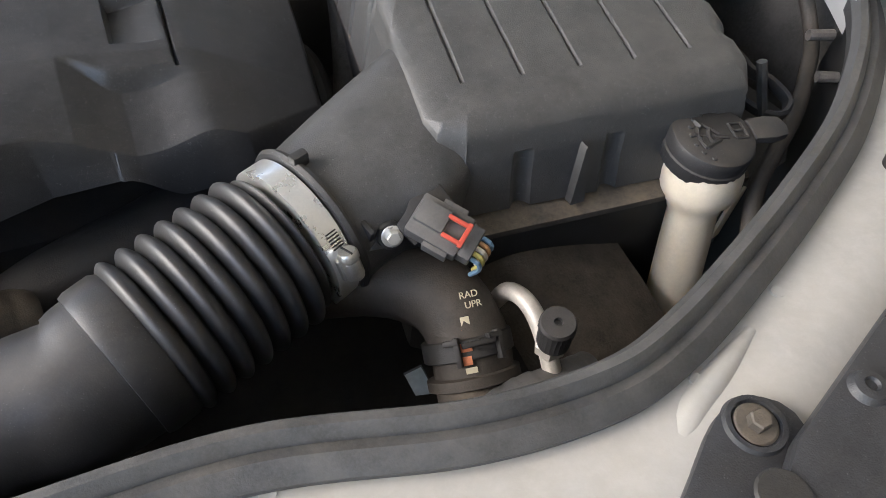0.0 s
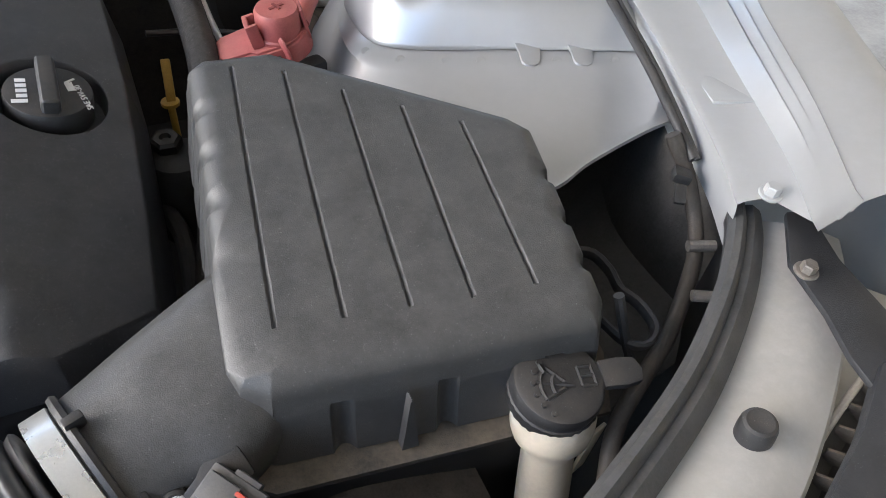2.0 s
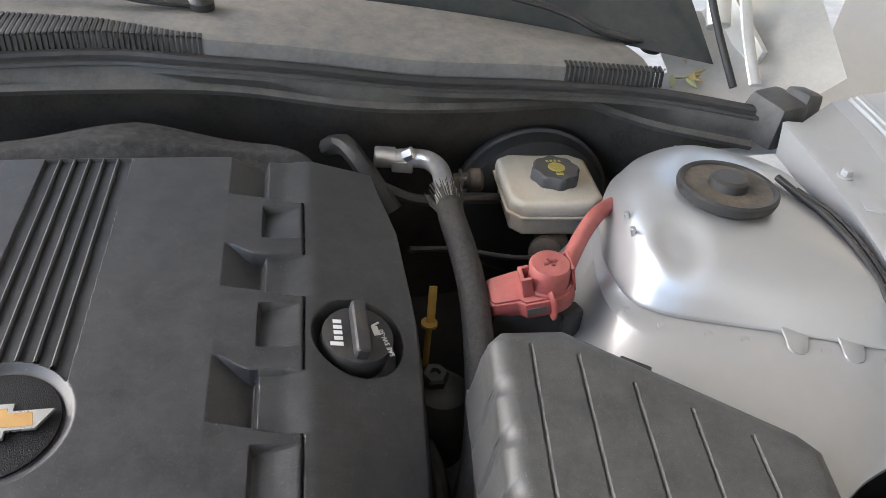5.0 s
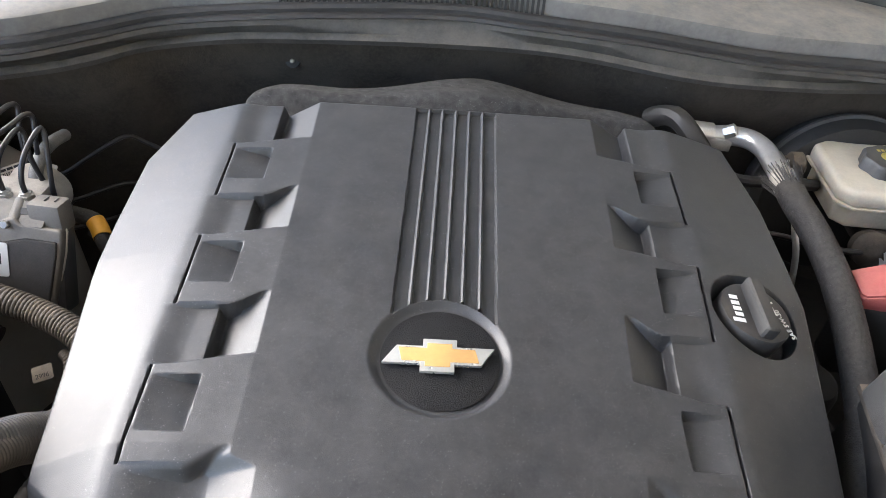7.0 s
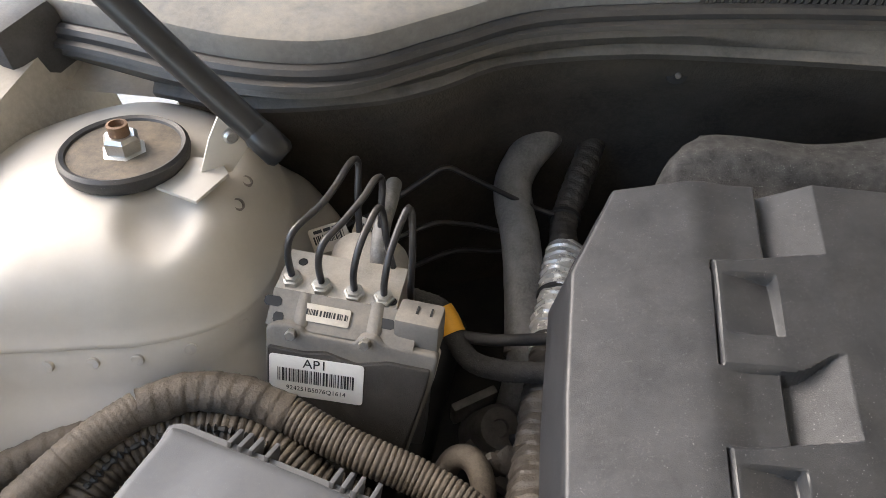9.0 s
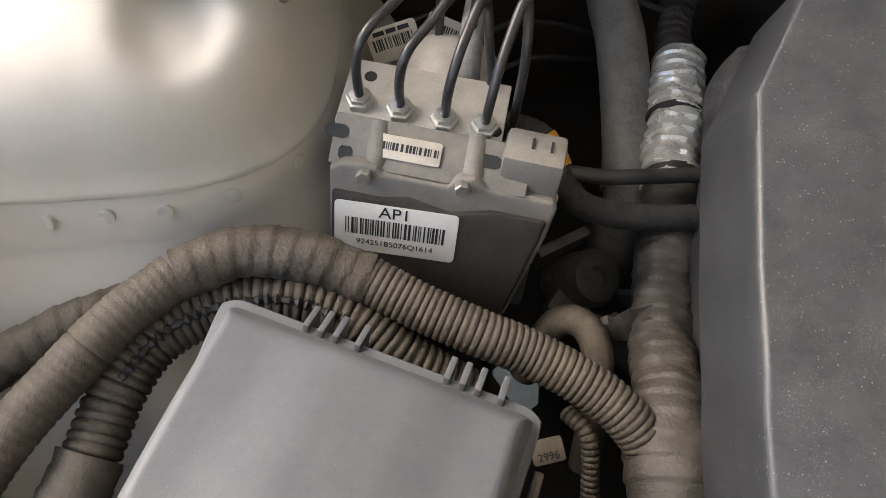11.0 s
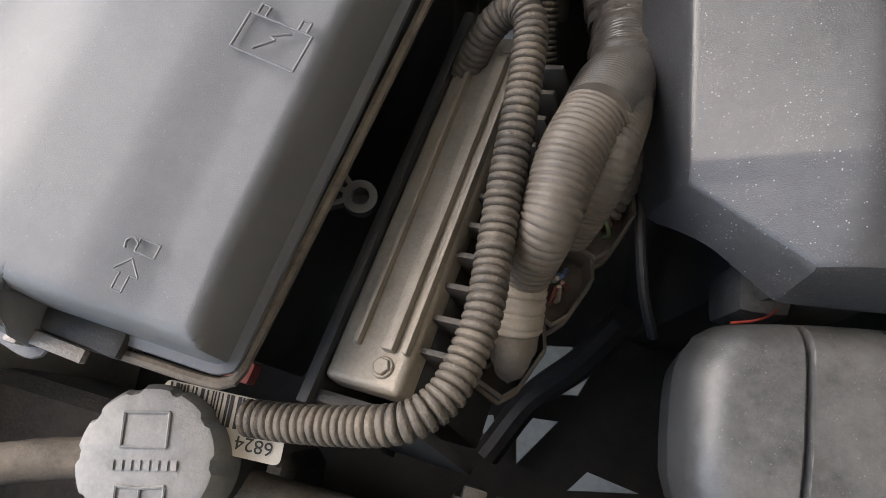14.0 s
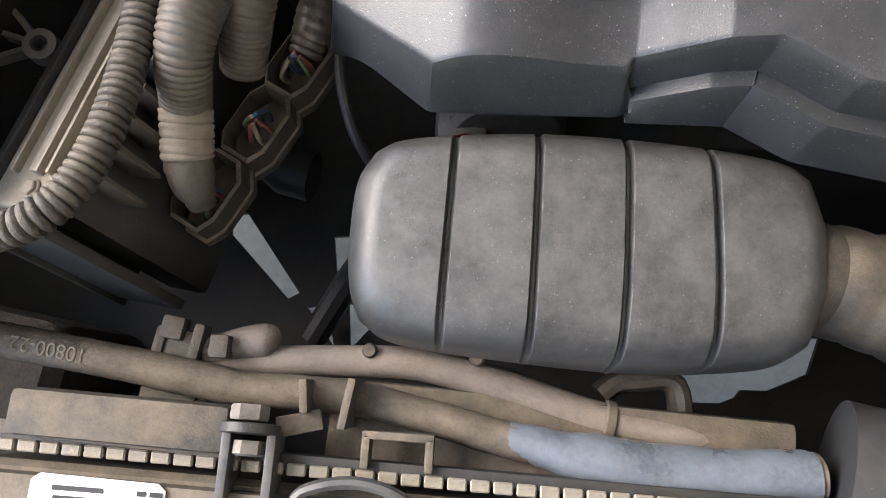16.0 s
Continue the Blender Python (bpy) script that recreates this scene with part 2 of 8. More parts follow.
DARK_TAPE = mat("dirty_dark_tape", (0.042, 0.036, 0.030), 0.55, scale=90, vary=0.5, bump=0.8, bscale=420, dust=0.4, dust_color=(0.150, 0.124, 0.095))
TAN_TUBE = mat("dusty_tan_tube", (0.062, 0.051, 0.040), 0.55, scale=80, vary=0.4, bump=0.4, bscale=300, dust=0.45, dust_color=(0.16, 0.13, 0.098))
PALE_PLASTIC = mat("dust_coated_housing", (0.155, 0.142, 0.125), 0.6, scale=40, vary=0.2, bump=0.25, dust=0.65, dust_color=(0.33, 0.29, 0.235))
PLATE = mat("grained_black_housing", (0.042, 0.037, 0.032), 0.6, scale=60, vary=0.35, bump=0.7, bscale=1100, dust=0.25, dust_color=(0.14, 0.118, 0.092), specks=0.3)
DRY_LEAF = mat("dry_leaf", (0.36, 0.29, 0.13), 0.7, scale=90, vary=0.3, bump=0.2)
GLASS = mat("tinted_glass", (0.03, 0.034, 0.034), 0.10, vary=0.1, bump=0.0, dust=0.12, dust_color=(0.2, 0.19, 0.17))


# ---- shapes ----
def link_mesh(name, verts, faces, material, smooth=35):
    me = bpy.data.meshes.new(name)
    me.from_pydata([tuple(map(float, v)) for v in verts], [], faces)
    me.materials.append(material)
    if smooth:
        me.shade_smooth()
        me.set_sharp_from_angle(angle=radians(smooth))
    me.update()
    return new(name, me)


def part(name, shape, material, parent=None, label="", smooth=35):
    """Links a shape, a bmesh or (vertices, faces), as one mesh under its thing or part."""
    if isinstance(shape, bmesh.types.BMesh):
        bmesh.ops.recalc_face_normals(shape, faces=shape.faces[:])
        me = bpy.data.meshes.new(name)
        shape.to_mesh(me)
        shape.free()
        me.materials.append(material)
        if smooth:
            me.shade_smooth()
            me.set_sharp_from_angle(angle=radians(smooth))
        ob = new(name, me)
    else:
        ob = link_mesh(name, shape[0], shape[1], material, smooth)
    if parent is not None:
        ob.parent = parent
        if parent.data is None:
            ob.matrix_parent_inverse = Matrix.Translation(parent.location).inverted()
    if label:
        ob["label"] = label
    return ob


def thing(name, at, label, category, group="", kind=""):
    """An Empty at the base of a thing; its parts are laid in the world's own coordinates."""
    e = new(name)
    e.empty_display_size = 0.02
    e.location = at
    return tagged(e, label, category, group, kind)


def spline(points, n):
    """n + 1 points along a smooth curve through the given ones, evenly spaced, with extra columns carried along."""
    p = np.array(points, float)
    q = np.vstack([2 * p[0] - p[1], p, 2 * p[-1] - p[-2]])
    out = []
    for i in range(len(p) - 1):
        a, b, c, d = q[i:i + 4]
        for t in np.linspace(0, 1, 24, endpoint=False):
            out.append(0.5 * (2 * b + (c - a) * t + (2 * a - 5 * b + 4 * c - d) * t * t + (3 * b - a - 3 * c + d) * t ** 3))
    out = np.array(out + [p[-1]])
    s = np.r_[0, np.cumsum(np.linalg.norm(np.diff(out[:, :3], axis=0), axis=1))]
    w = np.linspace(0, s[-1], n + 1)
    return np.array([np.interp(w, s, out[:, k]) for k in range(out.shape[1])]).T, s[-1]


def sweep(points, radius=None, sides=14, step=0.006, wave=None, caps=True, squash=1.0):
    """A tube along a smooth curve. A fourth column of the points is the radius. wave(s, angle) adds to the radius."""
    pts = [tuple(p) + ((radius,) if len(p) == 3 else ()) for p in points]
    _, length = spline(pts, 4)
    n = max(3, int(length / step))
    c, length = spline(pts, n)
    tang = np.gradient(c[:, :3], axis=0)
    tang /= np.linalg.norm(tang, axis=1)[:, None]
    ref = np.array((0, 0, 1.0)) if abs(tang[0, 2]) < 0.9 else np.array((1.0, 0, 0))
    verts, faces = [], []
    ang = np.linspace(0, 2 * np.pi, sides, endpoint=False)
    for i in range(n + 1):
        u = ref - tang[i] * ref.dot(tang[i])
        u /= np.linalg.norm(u)
        ref = u
        v = np.cross(tang[i], u)
        s = length * i / n
        for a in ang:
            r = c[i, 3] + (wave(s, a) if wave else 0.0)
            verts.append(c[i, :3] + r * (np.cos(a) * u * squash + np.sin(a) * v))
    for i in range(n):
        for j in range(sides):
            a, b = i * sides + j, i * sides + (j + 1) % sides
            faces.append((a, b, b + sides, a + sides))
    if caps:
        faces.append(tuple(range(sides))[::-1])
        faces.append(tuple(range(n * sides, (n + 1) * sides)))
    return verts, faces


def ridges(pitch, depth):
    """Corrugation: rounded ribs with narrow valleys."""
    return lambda s, a: depth * (min(1.0, 1.25 * abs(math.sin(math.pi * s / pitch)) ** 0.7) - 0.6)


def wraps(amount, seed):
    """Tape laid in overlapping turns, with creases."""
    def f(s, a):
        turn = (s / 0.011 + a / 6.283) % 1.0
        return amount * (turn * 0.9 + noise.noise((s * 60, math.cos(a) * 1.6 + seed, math.sin(a) * 1.6)) * 1.2)
    return f


def lathe(profile, center, axis=(0, 0, 1), sides=32, bump_out=None):
    """Turns (radius, height) pairs round an axis through center."""
    ax = Vector(axis).normalized()
    u = ax.orthogonal().normalized()
    if abs(ax.z) > 0.95:
        u = (Vector((1, 0, 0)) - ax * ax.x).normalized()
    v = ax.cross(u)
    c = Vector(center)
    verts, faces = [], []
    for r, h in profile:
        for k in range(sides):
            a = 2 * math.pi * k / sides
            rr = r * (bump_out(a, h) if bump_out else 1.0)
            verts.append(c + ax * h + (u * math.cos(a) + v * math.sin(a)) * rr)
    for i in range(len(profile) - 1):
        for k in range(sides):
            a, b = i * sides + k, i * sides + (k + 1) % sides
            faces.append((a, b, b + sides, a + sides))
    faces.append(tuple(range(sides))[::-1])
    faces.append(tuple(range((len(profile) - 1) * sides, len(profile) * sides)))
    return verts, faces


def box(size, m=None, bevel=0.002, segments=2, taper=1.0):
    """A block with rounded edges, centred on m; taper narrows its top."""
    bm = bmesh.new()
    bmesh.ops.create_cube(bm, size=1.0)
    for v in bm.verts:
        k = taper if v.co.z > 0 else 1.0
        v.co = Vector((v.co.x * size[0] * k, v.co.y * size[1] * k, v.co.z * size[2]))
    if bevel > 0:
        bmesh.ops.bevel(bm, geom=bm.edges[:], offset=min(bevel, 0.45 * min(size)), segments=segments, affect="EDGES", profile=0.6)
    bm.transform(m or Matrix.Identity(4))
    return bm


def slab(outline, z0, z1, bevel=0.002, m=None, segments=2):
    """An outline in the plane, given thickness, with rounded edges."""
    bm = bmesh.new()
    f = bm.faces.new([bm.verts.new((x, y, z0)) for x, y in outline])
    ext = bmesh.ops.extrude_face_region(bm, geom=[f])
    bmesh.ops.translate(bm, verts=[v for v in ext["geom"] if isinstance(v, bmesh.types.BMVert)], vec=(0, 0, z1 - z0))
    if bevel > 0:
        bmesh.ops.bevel(bm, geom=bm.edges[:], offset=bevel, segments=segments, affect="EDGES", profile=0.6)
    bm.transform(m or Matrix.Identity(4))
    return bm


def join(*shapes):
    """One bmesh out of several shapes of one part."""
    out = bmesh.new()
    for s in shapes:
        me = bpy.data.meshes.new("tmp")
        if isinstance(s, bmesh.types.BMesh):
            s.to_mesh(me)
            s.free()
        else:
            me.from_pydata([tuple(map(float, v)) for v in s[0]], [], s[1])
        out.from_mesh(me)
        bpy.data.meshes.remove(me)
    return out


def fine(poly, step=0.003):
    """A polyline with points every few millimetres."""
    p = np.array(poly, float)
    out = []
    for a, b in zip(p[:-1], p[1:]):
        k = max(1, int(np.linalg.norm(b - a) / step))
        out += [a + (b - a) * t for t in np.linspace(0, 1, k, endpoint=False)]
    return np.array(out + [p[-1]])


def along(poly, n):
    p = np.array(poly, float)
    s = np.r_[0, np.cumsum(np.linalg.norm(np.diff(p, axis=0), axis=1))]
    w = np.linspace(0, s[-1], n + 1)
    return np.array([np.interp(w, s, p[:, k]) for k in range(p.shape[1])]).T


def shell(front, back, left, right, nu, nv, height, skirt):
    """A moulded cover over the patch between four edges, with a relief height(x, y, distance from the edge), and rings of (outwards, down) below its edge."""
    F, B, L, R = along(front, nu), along(back, nu), along(left, nv), along(right, nv)
    u, v = np.linspace(0, 1, nu + 1)[None, :, None], np.linspace(0, 1, nv + 1)[:, None, None]
    P = (1 - v) * F[None] + v * B[None] + (1 - u) * L[:, None] + u * R[:, None]
    P -= (1 - u) * (1 - v) * F[0] + u * (1 - v) * F[-1] + (1 - u) * v * B[0] + u * v * B[-1]
    X, Y = P[..., 0], P[..., 1]
    loop = [(0, j) for j in range(nu + 1)] + [(i, nu) for i in range(1, nv + 1)]
    loop += [(nv, j) for j in range(nu - 1, -1, -1)] + [(i, 0) for i in range(nv - 1, 0, -1)]
    edge = np.array([P[i, j] for i, j in loop])
    D = np.full(X.shape, 9.0)
    a, b = edge, np.roll(edge, -1, axis=0)
    for p, q in zip(a[::2], b[1::2]):
        d = q - p
        t = np.clip(((X - p[0]) * d[0] + (Y - p[1]) * d[1]) / max(1e-12, d.dot(d)), 0, 1)
        D = np.minimum(D, np.hypot(X - p[0] - t * d[0], Y - p[1] - t * d[1]))
    Z = height(X, Y, D)
    verts = list(np.dstack([X, Y, Z]).reshape(-1, 3))
    w = nu + 1
    faces = [(i * w + j, i * w + j + 1, (i + 1) * w + j + 1, (i + 1) * w + j) for i in range(nv) for j in range(nu)]
    ring = [i * w + j for i, j in loop]
    tan = np.roll(edge, -3, axis=0) - np.roll(edge, 3, axis=0)
    out = np.c_[tan[:, 1], -tan[:, 0]] / np.maximum(1e-9, np.hypot(tan[:, 0], tan[:, 1]))[:, None]
    base = np.array([Z[i, j] for i, j in loop])
    k = len(ring)
    for o, dz in skirt:
        low = [len(verts) + i for i in range(k)]
        z = base - dz if not callable(dz) else dz(edge, base)
        far = o(edge) if callable(o) else np.full(k, o)
        verts += [np.array((*(edge[i] + out[i] * far[i]), z[i])) for i in range(k)]
        faces += [(ring[i], low[i], low[(i + 1) % k], ring[(i + 1) % k]) for i in range(k)]
        ring = low
    return verts, faces


def step_up(x, a, b):
    t = np.clip((x - a) / (b - a), 0, 1)
    return t * t * (3 - 2 * t)


def round_off(D, r):
    """The drop of an edge rounded with radius r."""
    d = np.clip(r - D, 0, r)
    return r - np.sqrt(np.maximum(0, r * r - d * d))


def lettering(name, text, size, m, material, parent, depth=0.0004, label=""):
    c = bpy.data.curves.new(name, "FONT")
    c.body, c.size, c.extrude, c.align_x, c.align_y = text, size, depth, "CENTER", "CENTER"
    tmp = bpy.data.objects.new(name, c)
    scene.collection.objects.link(tmp)
    me = bpy.data.meshes.new_from_object(tmp.evaluated_get(bpy.context.evaluated_depsgraph_get()))
    bpy.data.objects.remove(tmp)
    me.transform(m)
    bm = bmesh.new()
    bm.from_mesh(me)
    return part(name, bm, material, parent, label, smooth=0)


def bars(widths, x0, y0, y1, m, h=0.0004):
    """Upright bars side by side on a label."""
    bm = bmesh.new()
    x = x0
    for k, w in enumerate(widths):
        if k % 2 == 0:
            q = bmesh.ops.create_cube(bm, size=1.0)["verts"]
            for v in q:
                v.co = Vector((x + w * (v.co.x + 0.5), y0 + (y1 - y0) * (v.co.y + 0.5), h * (v.co.z + 0.5)))
        x += w
    bm.transform(m)
    return bm


def frame_at(origin, xdir, normal):
    """A matrix with its x along xdir and its z along normal, at origin."""
    z = Vector(normal).normalized()
    x = (Vector(xdir) - z * Vector(xdir).dot(z)).normalized()
    y = z.cross(x)
    m = Matrix((x, y, z)).transposed().to_4x4()
    m.translation = origin
    return m


def hex_bolt(name, at, axis, size, material, parent=None, label="", washer=0.0, head=None):
    h = head or size * 0.7
    s = [lathe([(size * 0.5, 0), (size * 0.5, h * 0.85), (size * 0.43, h)], at, axis, 6)]
    if washer:
        s.append(lathe([(washer, -0.001), (washer, 0.0008), (washer * 0.9, 0.0014)], at, axis, 24))
    return part(name, join(*s), material, parent, label, smooth=25)


def loft(rows, n=60, close=False):
    """A skin over several polylines, each smoothed and cut into n steps."""
    grid = [spline(r, n)[0] for r in rows]
    verts = [p for g in grid for p in g]
    w = n + 1
    faces = []
    last = len(grid) if close else len(grid) - 1
    for i in range(last):
        k = (i + 1) % len(grid)
        faces += [(i * w + j, i * w + j + 1, k * w + j + 1, k * w + j) for j in range(n)]
    if close:
        faces.append(tuple(i * w for i in range(len(grid))))
        faces.append(tuple(i * w + n for i in range(len(grid)))[::-1])
    return verts, faces


def shifted(path, dx=0.0, dy=0.0, dz=0.0):
    return [(p[0] + dx, p[1] + dy, p[2] + dz) for p in path]


# ---- setting: ground, body shell of the car ----
def plane_sheet(name, size, z, material):
    bm = bmesh.new()
    bmesh.ops.create_grid(bm, x_segments=2, y_segments=2, size=size)
    bm.transform(Matrix.Translation((0, 0, z)))
    return part(name, bm, material, None, smooth=0)


tagged(plane_sheet("ground", 900.0, 0.0, CONCRETE), "pale grey concrete floor under the car", "ground", kind="structure")
# Unseen walls and ceiling, added to block the sky and bounce warm light.
far_wall = part("wall_unseen_side", box((0.15, 9.0, 2.94), pose(4.7, 0.6, 1.47), 0.01), CEILING)
tagged(far_wall, "unseen pale beige wall added to block the sky beside the car", "wall", kind="structure")
near_wall = part("wall_unseen_front", box((6.3, 0.15, 2.94), pose(1.5, -3.8, 1.47), 0.01), CEILING)
tagged(near_wall, "unseen pale beige wall added to block the sky ahead of the car", "wall", kind="structure")
roof = part("ceiling", box((6.6, 9.0, 0.12), pose(1.5, 0.6, 3.0), 0.01), CEILING)
tagged(roof, "unseen pale beige ceiling added to block the sky over the car", "ceiling", kind="structure")
patch = part("floor_marking", slab([(3.34, 2.08), (3.19, 1.87), (3.43, 1.7), (3.85, 2.08), (3.93, 2.38)], 0.002, 0.004, 0.0), mat("yellow_floor_paint", (0.42, 0.36, 0.20), 0.8, scale=8, vary=0.4), None)
tagged(patch, "worn yellow paint on the concrete floor", "floor marking", kind="structure")

SEAL_TOP = [(-0.80, 0.42, 0.89), (-0.726, 0.398, 0.90), (-0.608, 0.374, 0.902), (-0.515, 0.378, 0.907), (-0.44, 0.425, 0.91), (-0.358, 0.472, 0.916), (-0.205, 0.497, 0.925),
            (-0.02, 0.515, 0.93), (0.092, 0.503, 0.929), (0.237, 0.492, 0.923), (0.389, 0.484, 0.911), (0.548, 0.484, 0.907), (0.713, 0.472, 0.902), (0.85, 0.417, 0.901)]
LIP = [(-0.70, 0.40, 0.846), (-0.608, 0.389, 0.849), (-0.50, 0.397, 0.864), (-0.442, 0.419, 0.871), (-0.387, 0.457, 0.876), (-0.294, 0.476, 0.884), (-0.20, 0.484, 0.888),
       (-0.016, 0.489, 0.893), (0.141, 0.488, 0.891), (0.316, 0.468, 0.878), (0.47, 0.478, 0.872), (0.627, 0.508, 0.864), (0.685, 0.488, 0.855), (0.738, 0.455, 0.852), (0.85, 0.400, 0.852)]


def build_cowl():
    cowl = thing("cowl_panel", (0, 0.5, 0.87), "dusty grey plastic cowl below the windscreen, with air grilles", "cowl", kind="structure")
    part("front_channel", loft([shifted(LIP, dy=0.02, dz=-0.012), shifted(LIP, dz=-0.010), shifted(LIP, dy=-0.003, dz=-0.003), LIP, shifted(LIP, dy=0.005, dz=0.003),
                                shifted(SEAL_TOP, dy=-0.012, dz=-0.022), shifted(SEAL_TOP, dy=-0.006, dz=-0.010), shifted(SEAL_TOP, dy=0.02, dz=-0.012)], 90), CHANNEL, cowl, "dark plastic channel below the bonnet seal")
    part("seal_bulb", sweep(shifted(SEAL_TOP, dz=-0.006), 0.008, 10, 0.012), RUBBER, cowl, "black rubber bonnet seal")
    part("seal_flap", loft([shifted(SEAL_TOP, dy=-0.010, dz=-0.016), shifted(SEAL_TOP, dy=-0.016, dz=-0.013), shifted(SEAL_TOP, dy=-0.014, dz=-0.009), shifted(SEAL_TOP, dy=-0.006, dz=-0.008)], 90), RUBBER, cowl)
    a = [p for p in SEAL_TOP if -0.85 < p[0] < 0.8]
    rear = [(x, 0.690 - 0.125 * (x / 0.8) ** 2, 0.957 - 0.045 * (x / 0.8) ** 2) for x, _, _ in a]
    mid = [(p[0], p[1] + 0.045, p[2] + 0.026) for p in a]
    part("cowl_skin", loft([shifted(a, dy=0.004, dz=-0.02), shifted(a, dy=0.005, dz=0.015), shifted(a, dy=0.007, dz=0.020), shifted(a, dy=0.012, dz=0.0225), mid, rear, shifted(rear, dy=0.010, dz=-0.006), shifted(rear, dy=0.16, dz=-0.05), shifted(rear, dy=0.16, dz=-0.09)], 90), COWL, cowl)
    def grille(x0, x1, y0, y1, count):
        for k in range(count):
            x = x0 + (x1 - x0) * k / (count - 1)
            yf = float(np.interp(x, [p[0] for p in a], [p[1] for p in a]))
            zf = float(np.interp(x, [p[0] for p in a], [p[2] for p in a]))
            b = yf + y0 + (y1 - y0) * (1 - k / (count - 1) if y1 > 0.06 else 1)
            for p, q in (((x, yf + 0.0035, zf + 0.0005), (x, yf + 0.0068, zf + 0.0200)), ((x, yf + 0.0062, zf + 0.0205), (x, max(b, yf + 0.016), zf + 0.0225 + 0.106 * (max(b, yf + 0.016) - yf - 0.012)))):
                c = [(u + v) / 2 for u, v in zip(p, q)]
                d = Vector(q) - Vector(p)
                part("slot", box((0.0036, d.length, 0.004), frame_at(c, Vector((0, 0, 1)).cross(d) * -1 if abs(d.y) > abs(d.z) else (1, 0, 0), Vector((1, 0, 0)).cross(d)), 0), INK, cowl)
    grille(-0.225, 0.105, 0.010, 0.085, 50)
    grille(0.590, 0.728, 0.018, 0.020, 21)
    return cowl


build_cowl()

# the firewall: padded wall below the channel
wall = [(x, y + 0.03, z) for x, y, z in LIP]
fw = part("wall_firewall", loft([shifted(wall, dy=0.06, dz=-0.003), shifted(wall, dz=-0.004), shifted(wall, dy=0.004, dz=-0.05), shifted(wall, dy=0.03, dz=-0.09), shifted(wall, dy=0.06, dz=-0.25), shifted(wall, dy=0.06, dz=-0.62)], 90), FIREWALL)
tagged(fw, "dark padded sound insulation on the firewall", "firewall", kind="structure")


def panel_clip(at, axis=(0, -1, 0.25)):
    c = thing("panel_clip", at, "black push clip with a pale steel stud in the firewall insulation", "clip", "clips of the firewall")
    part("disc", lathe([(0.011, 0.0), (0.010, 0.003), (0.004, 0.004)], at, axis, 20), RUBBER, c)
    part("stud", lathe([(0.003, 0.003), (0.003, 0.007), (0.002, 0.008)], at, axis, 10), STEEL, c)


for p in ((0.287, 0.511, 0.843), (-0.22, 0.521, 0.837), (-0.50, 0.468, 0.775)):
    panel_clip(p)

# windscreen base, cowl end, far bonnet hinge parts
ws = part("windscreen", loft([[(x, 0.70 - 0.13 * (x / 0.8) ** 2, 0.95 - 0.04 * (x / 0.8) ** 2) for x in np.linspace(-0.8, 0.85, 9)],
                              [(x, 1.25 - 0.13 * (x / 0.8) ** 2, 1.27) for x in np.linspace(-0.75, 0.8, 9)]], 40), GLASS)
tagged(ws, "dusty tinted windscreen above the cowl", "windscreen", kind="structure")


def wiper(points, label):
    w = thing("wiper_arm", points[0], label, "wiper", "wipers")
    part("arm", sweep(points, 0.011, 10, 0.01, squash=0.5), RUBBER, w)
    part("pivot_cover", lathe([(0.017, -0.01), (0.017, 0.006), (0.012, 0.012), (0.004, 0.013)], points[0], (0, -0.2, 1), 20), RUBBER, w)


wiper([(0.10, 0.60, 0.962), (0.02, 0.60, 0.968), (-0.10, 0.625, 0.985), (-0.35, 0.68, 1.01)], "black windscreen wiper arm resting above the cowl grille")
wiper([(0.77, 0.61, 0.915), (0.68, 0.60, 0.935), (0.58, 0.63, 0.965), (0.30, 0.70, 1.0)], "black windscreen wiper arm lying on the cowl")

INNER = [(0.745, -0.228, 0.853), (0.768, -0.165, 0.860), (0.80, -0.04, 0.870), (0.83, 0.12, 0.885), (0.85, 0.25, 0.895), (0.86, 0.37, 0.902)]
OUTER = [(0.79, -0.262, 0.853), (0.815, -0.20, 0.860), (0.85, -0.08, 0.870), (0.877, 0.017, 0.880), (0.905, 0.13, 0.890), (0.945, 0.30, 0.903), (0.965, 0.42, 0.907)]


